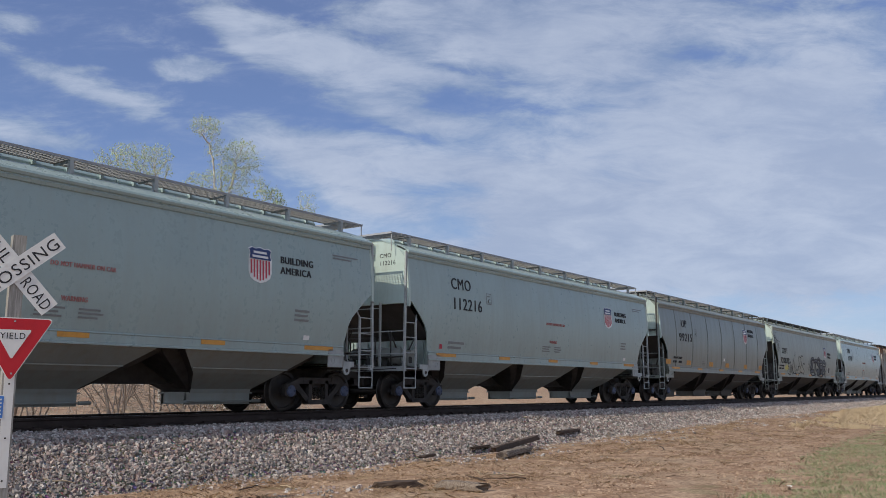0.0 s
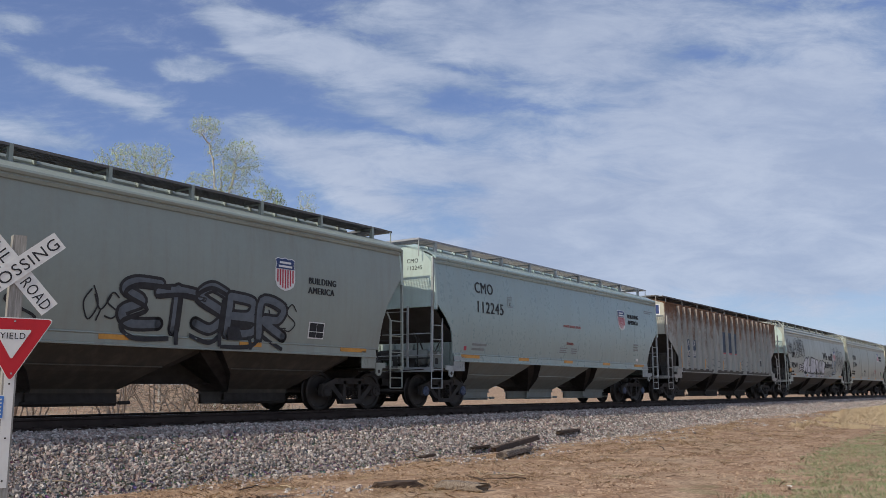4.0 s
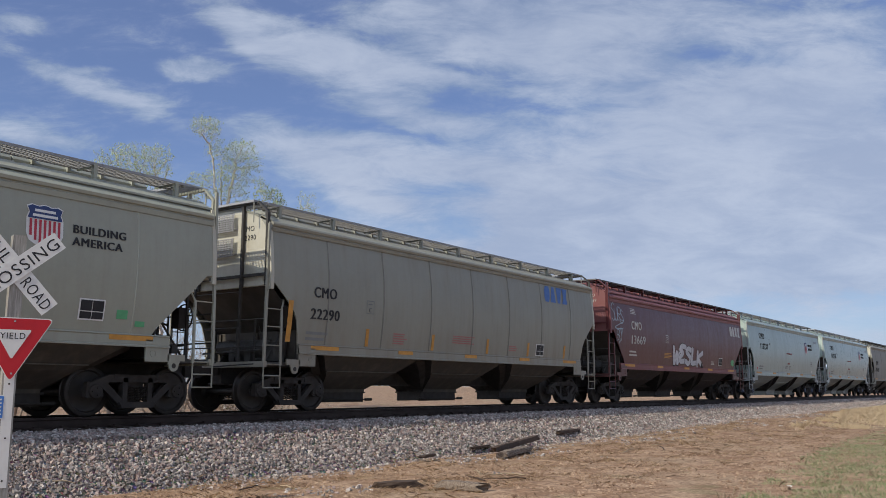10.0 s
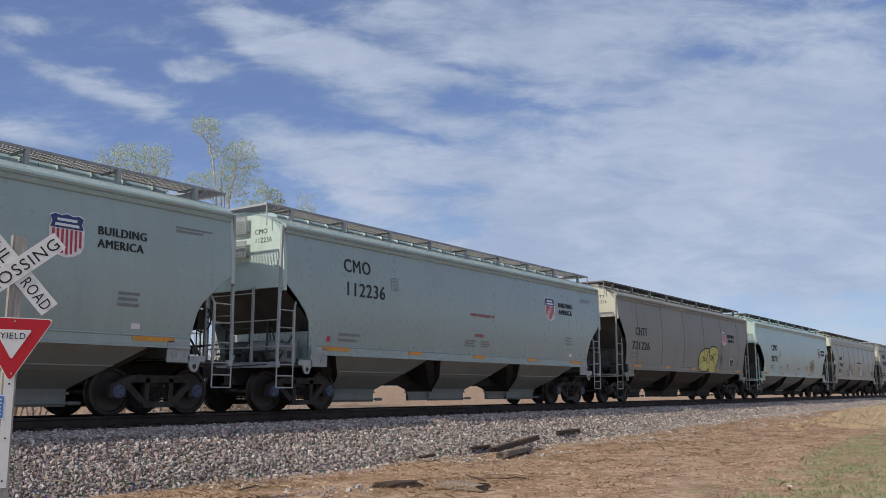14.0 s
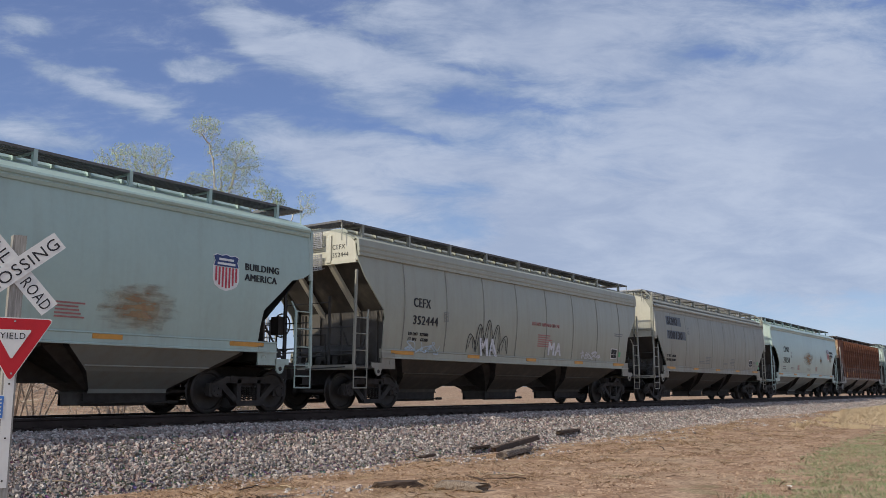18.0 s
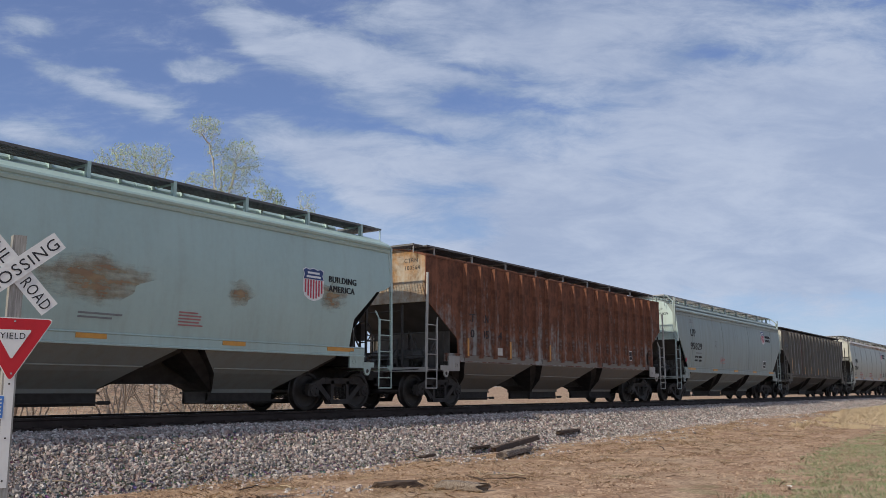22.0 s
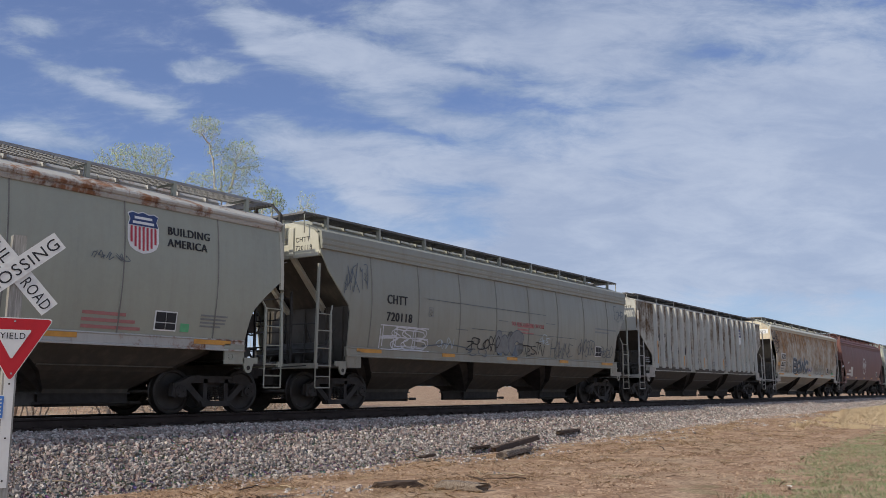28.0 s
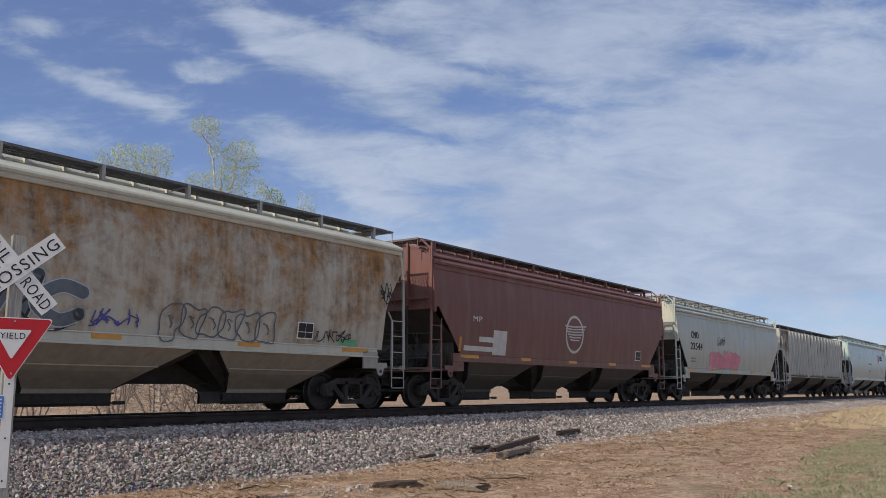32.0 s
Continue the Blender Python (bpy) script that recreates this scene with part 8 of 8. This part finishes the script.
    fitted(car, "DO NOT HAMMER ON CAR", 8.35, 2.42, 0.13, 2.0, FADEDRED, 0.004)
    lines(car, 8.7, 2.2, 1.0, 3, FADEDRED, 0.10)
    scrawl(car, 0.7, 2.7, 0.9, 0.8, SPRAYGREY, 34, 5, 0.02)
    scan_tag(car, 14.2, 1.65)
    # white ribbed car with rust runs
    car = c[22]
    for text, x, z, w in (("M", 1.98, 2.50, 0.32), ("P", 2.68, 2.52, 0.26), ("7", 1.99, 2.04, 0.24), ("2", 2.68, 2.05, 0.26), ("2", 3.42, 2.03, 0.26), ("4", 4.20, 2.02, 0.26), ("1", 5.05, 2.01, 0.12), ("9", 5.78, 2.0, 0.26), ("B", 6.75, 1.66, 0.14)):
        fitted(car, text, x, z, 0.34, w, BLACKTAG, 0.0 if text == "M" else 0.008)
    end_mark(car, "MP", "722419", -0.72, 3.92)
    badge = part("shield_emblem", Geo().add([on_side(car, 13.08 + 0.29 * math.copysign(abs(math.cos(0.2618 * i)) ** 0.5, math.cos(0.2618 * i)), 3.03 + 0.25 * math.copysign(abs(math.sin(0.2618 * i)) ** 0.6, math.sin(0.2618 * i)), 0.008) for i in range(24)], [tuple(range(24))]), WHITETAG, car, "faded white shield emblem with a dark band")
    part("dark_band", Geo().add([on_side(car, x, z, 0.012) for x, z in ((12.79, 3.16), (13.37, 3.16), (13.37, 3.48), (13.24, 3.56), (12.92, 3.56), (12.79, 3.48))], [tuple(range(6))]), NAVY, badge)
    for z in (3.24, 3.38):
        part("pale_bar", Geo().add([on_side(car, x, zz, 0.015) for x, zz in ((12.95, z), (13.33, z), (13.33, z + 0.08), (12.95, z + 0.08))], [(0, 1, 2, 3)]), PALEWHITE, badge)
    uprights(car, (1.46,), 1.56, 0.92, 0.13)
    uprights(car, (4.7, 7.2, 10.3), 1.5, 0.45, 0.10)
    for x in (0.75, 2.6, 3.4, 7.3, 8.9, 10.6):
        lines(car, x, 1.60, 0.5, 3, GREYTAG, 0.08)
    scan_tag(car, 14.1, 1.62)
    # cream and orange rusted car
    car = c[23]
    decal(car, 1.62, 2.24, 0.98, 0.38, PALEWHITE, "number_panel", 0.008)
    decal(car, 1.55, 1.80, 1.02, 0.36, PALEWHITE, "number_panel", 0.008)
    mark(car, "NCUX", "30552", 1.70, 2.29, 0.85, 1.65, 1.85, 0.85, 0.27, 0.27, low=(1.6, 1.56))
    end_panel(car, -1.42, 3.66, 0.98, 0.26, WHITETAG)
    part("end_lettering", word("NCUX 30552", 0.13, 0.004, 0.0, 0.72), BLACKTAG, car, at=Matrix.Translation((-car["length"] / 2 - 0.006, -0.50, 3.72)) @ pose(0, 0, 0, 0, 0, -90))
    decal(car, 1.0, 1.88, 0.46, 0.20, YELLOW, "reflector_strip", 0.011, "orange-yellow reflective strip")
    fat(car, "BOWC", 4.22, 1.30, 3.73, 1.09, SPRAYGREY, SPRAYPALE, 35, 0.22, 0.02, "blue-grey smudged bubble graffiti")
    tag(car, "BOWC", 4.48, 1.46, 3.19, 0.78, SPRAYBLACK, 35, 0.045, 0.05, 0.0)
    tag(car, "CHAP", 0.02, 3.39, 1.17, 0.47, SPRAYBLACK, 36, 0.030)
    tag(car, "HUS", 0.18, 3.22, 1.02, 0.35, SPRAYBLACK, 37, 0.042)
    tag(car, "KISS", 0.19, 2.90, 1.09, 0.39, SPRAYBLACK, 38, 0.042)
    tag(car, "BG", 0.43, 2.61, 0.52, 0.32, SPRAYBLACK, 39, 0.038)
    tag(car, "KLIT", 2.66, 1.50, 1.11, 0.50, SPRAYBLACK, 40, 0.026)
    scrawl(car, 8.0, 1.58, 1.0, 0.35, SPRAYBLUE, 39, 5, 0.03)
    bubbles(car, 9.5, 1.48, 2.9, 0.62, 6, None, SPRAYGREY, 40, 0.03, ragged=0.15)
    scrawl(car, 13.7, 1.55, 1.2, 0.3, SPRAYBLACK, 41, 5, 0.025)
    scan_tag(car, 13.1, 1.6)
    decal(car, 14.5, 1.52, 0.6, 0.14, GREENTAG, "green_label")
    scrawl(car, 15.9, 2.6, 0.5, 0.5, SPRAYBLACK, 42, 3, 0.03)
    # maroon car
    car = c[24]
    fitted(car, "MP", 1.80, 2.42, 0.16, 0.46, PALEWHITE)
    for x, z, w, h in ((2.95, 1.50, 0.75, 0.72), (1.45, 1.58, 1.5, 0.14), (2.2, 1.85, 0.9, 0.15)):
        decal(car, x, z, w, h, PALEWHITE, "faded_panel", 0.009, "patch of faded white paint")
    g = Geo()
    ring = [(8.1 + 0.62 * math.cos(6.2832 * i / 32), 2.35 + 0.60 * math.sin(6.2832 * i / 32)) for i in range(34)]
    ribbon(g, car, ring, 0.09)
    for i in range(6):
        ribbon(g, car, [(7.35 + 0.08 * i, 2.62 - 0.09 * i), (8.0, 2.60 - 0.09 * i), (8.95 - 0.1 * i, 2.66 - 0.1 * i)], 0.045, 0.016)
    part("ring_emblem", g, PALEWHITE, car, "faded white winged ring emblem")
    scan_tag(car, 13.3, 1.6)
    uprights(car, (1.2,), 1.55, 0.4)
    # off-white car with pink graffiti
    car = c[25]
    mark(car, "CMO", "22544", 1.58, 2.78, 0.95, 1.5, 2.28, 1.5, 0.32, 0.32, low=(1.6, 1.72))
    bubbles(car, 4.1, 1.52, 4.4, 0.72, 5, SPRAYPINK, SPRAYPINK, 43, 0.04, "pink smeared graffiti", 0.15)
    patch(car, 9.2, 2.6, 0.6, 0.5, SPRAYPALE, 7, "paint_patch", "pale green paint patch")
    scrawl(car, 5.2, 2.5, 1.2, 0.5, SPRAYGREY, 44, 3, 0.04)


marks(TRAIN)


CLOUD_DRIFT = 0.62


def motions():
    """All that moves: the train's cars, their wheels, the clouds."""
    for car, x in CARS:
        walk(car, [(t, pose(x - SPEED * t, TRACK, RAIL)) for t in (0, 8, 16, 24, 32)])
    turn = -math.degrees(SPEED / 0.457)
    for lot, k in ((FRONT_WHEELS, -0.889), (REAR_WHEELS, 0.889)):
        first = lot[0]
        walk(first, [(i / FPS, pose(k, 0, 0.457, 0, turn * i / FPS, 0)) for i in range(int(SECONDS * FPS) + 1)])
        for w in lot[1:]:
            w.rotation_mode = "QUATERNION"
            keys = w.animation_data_create()
            keys.action = first.animation_data.action
            keys.action_slot = first.animation_data.action_slot
    walk(CLOUDS, [(0, pose(0, 0, 0, 0, 0, CLOUD_DRIFT)), (SECONDS, pose(0, 0, 0, 0, 0, -CLOUD_DRIFT))])


motions()
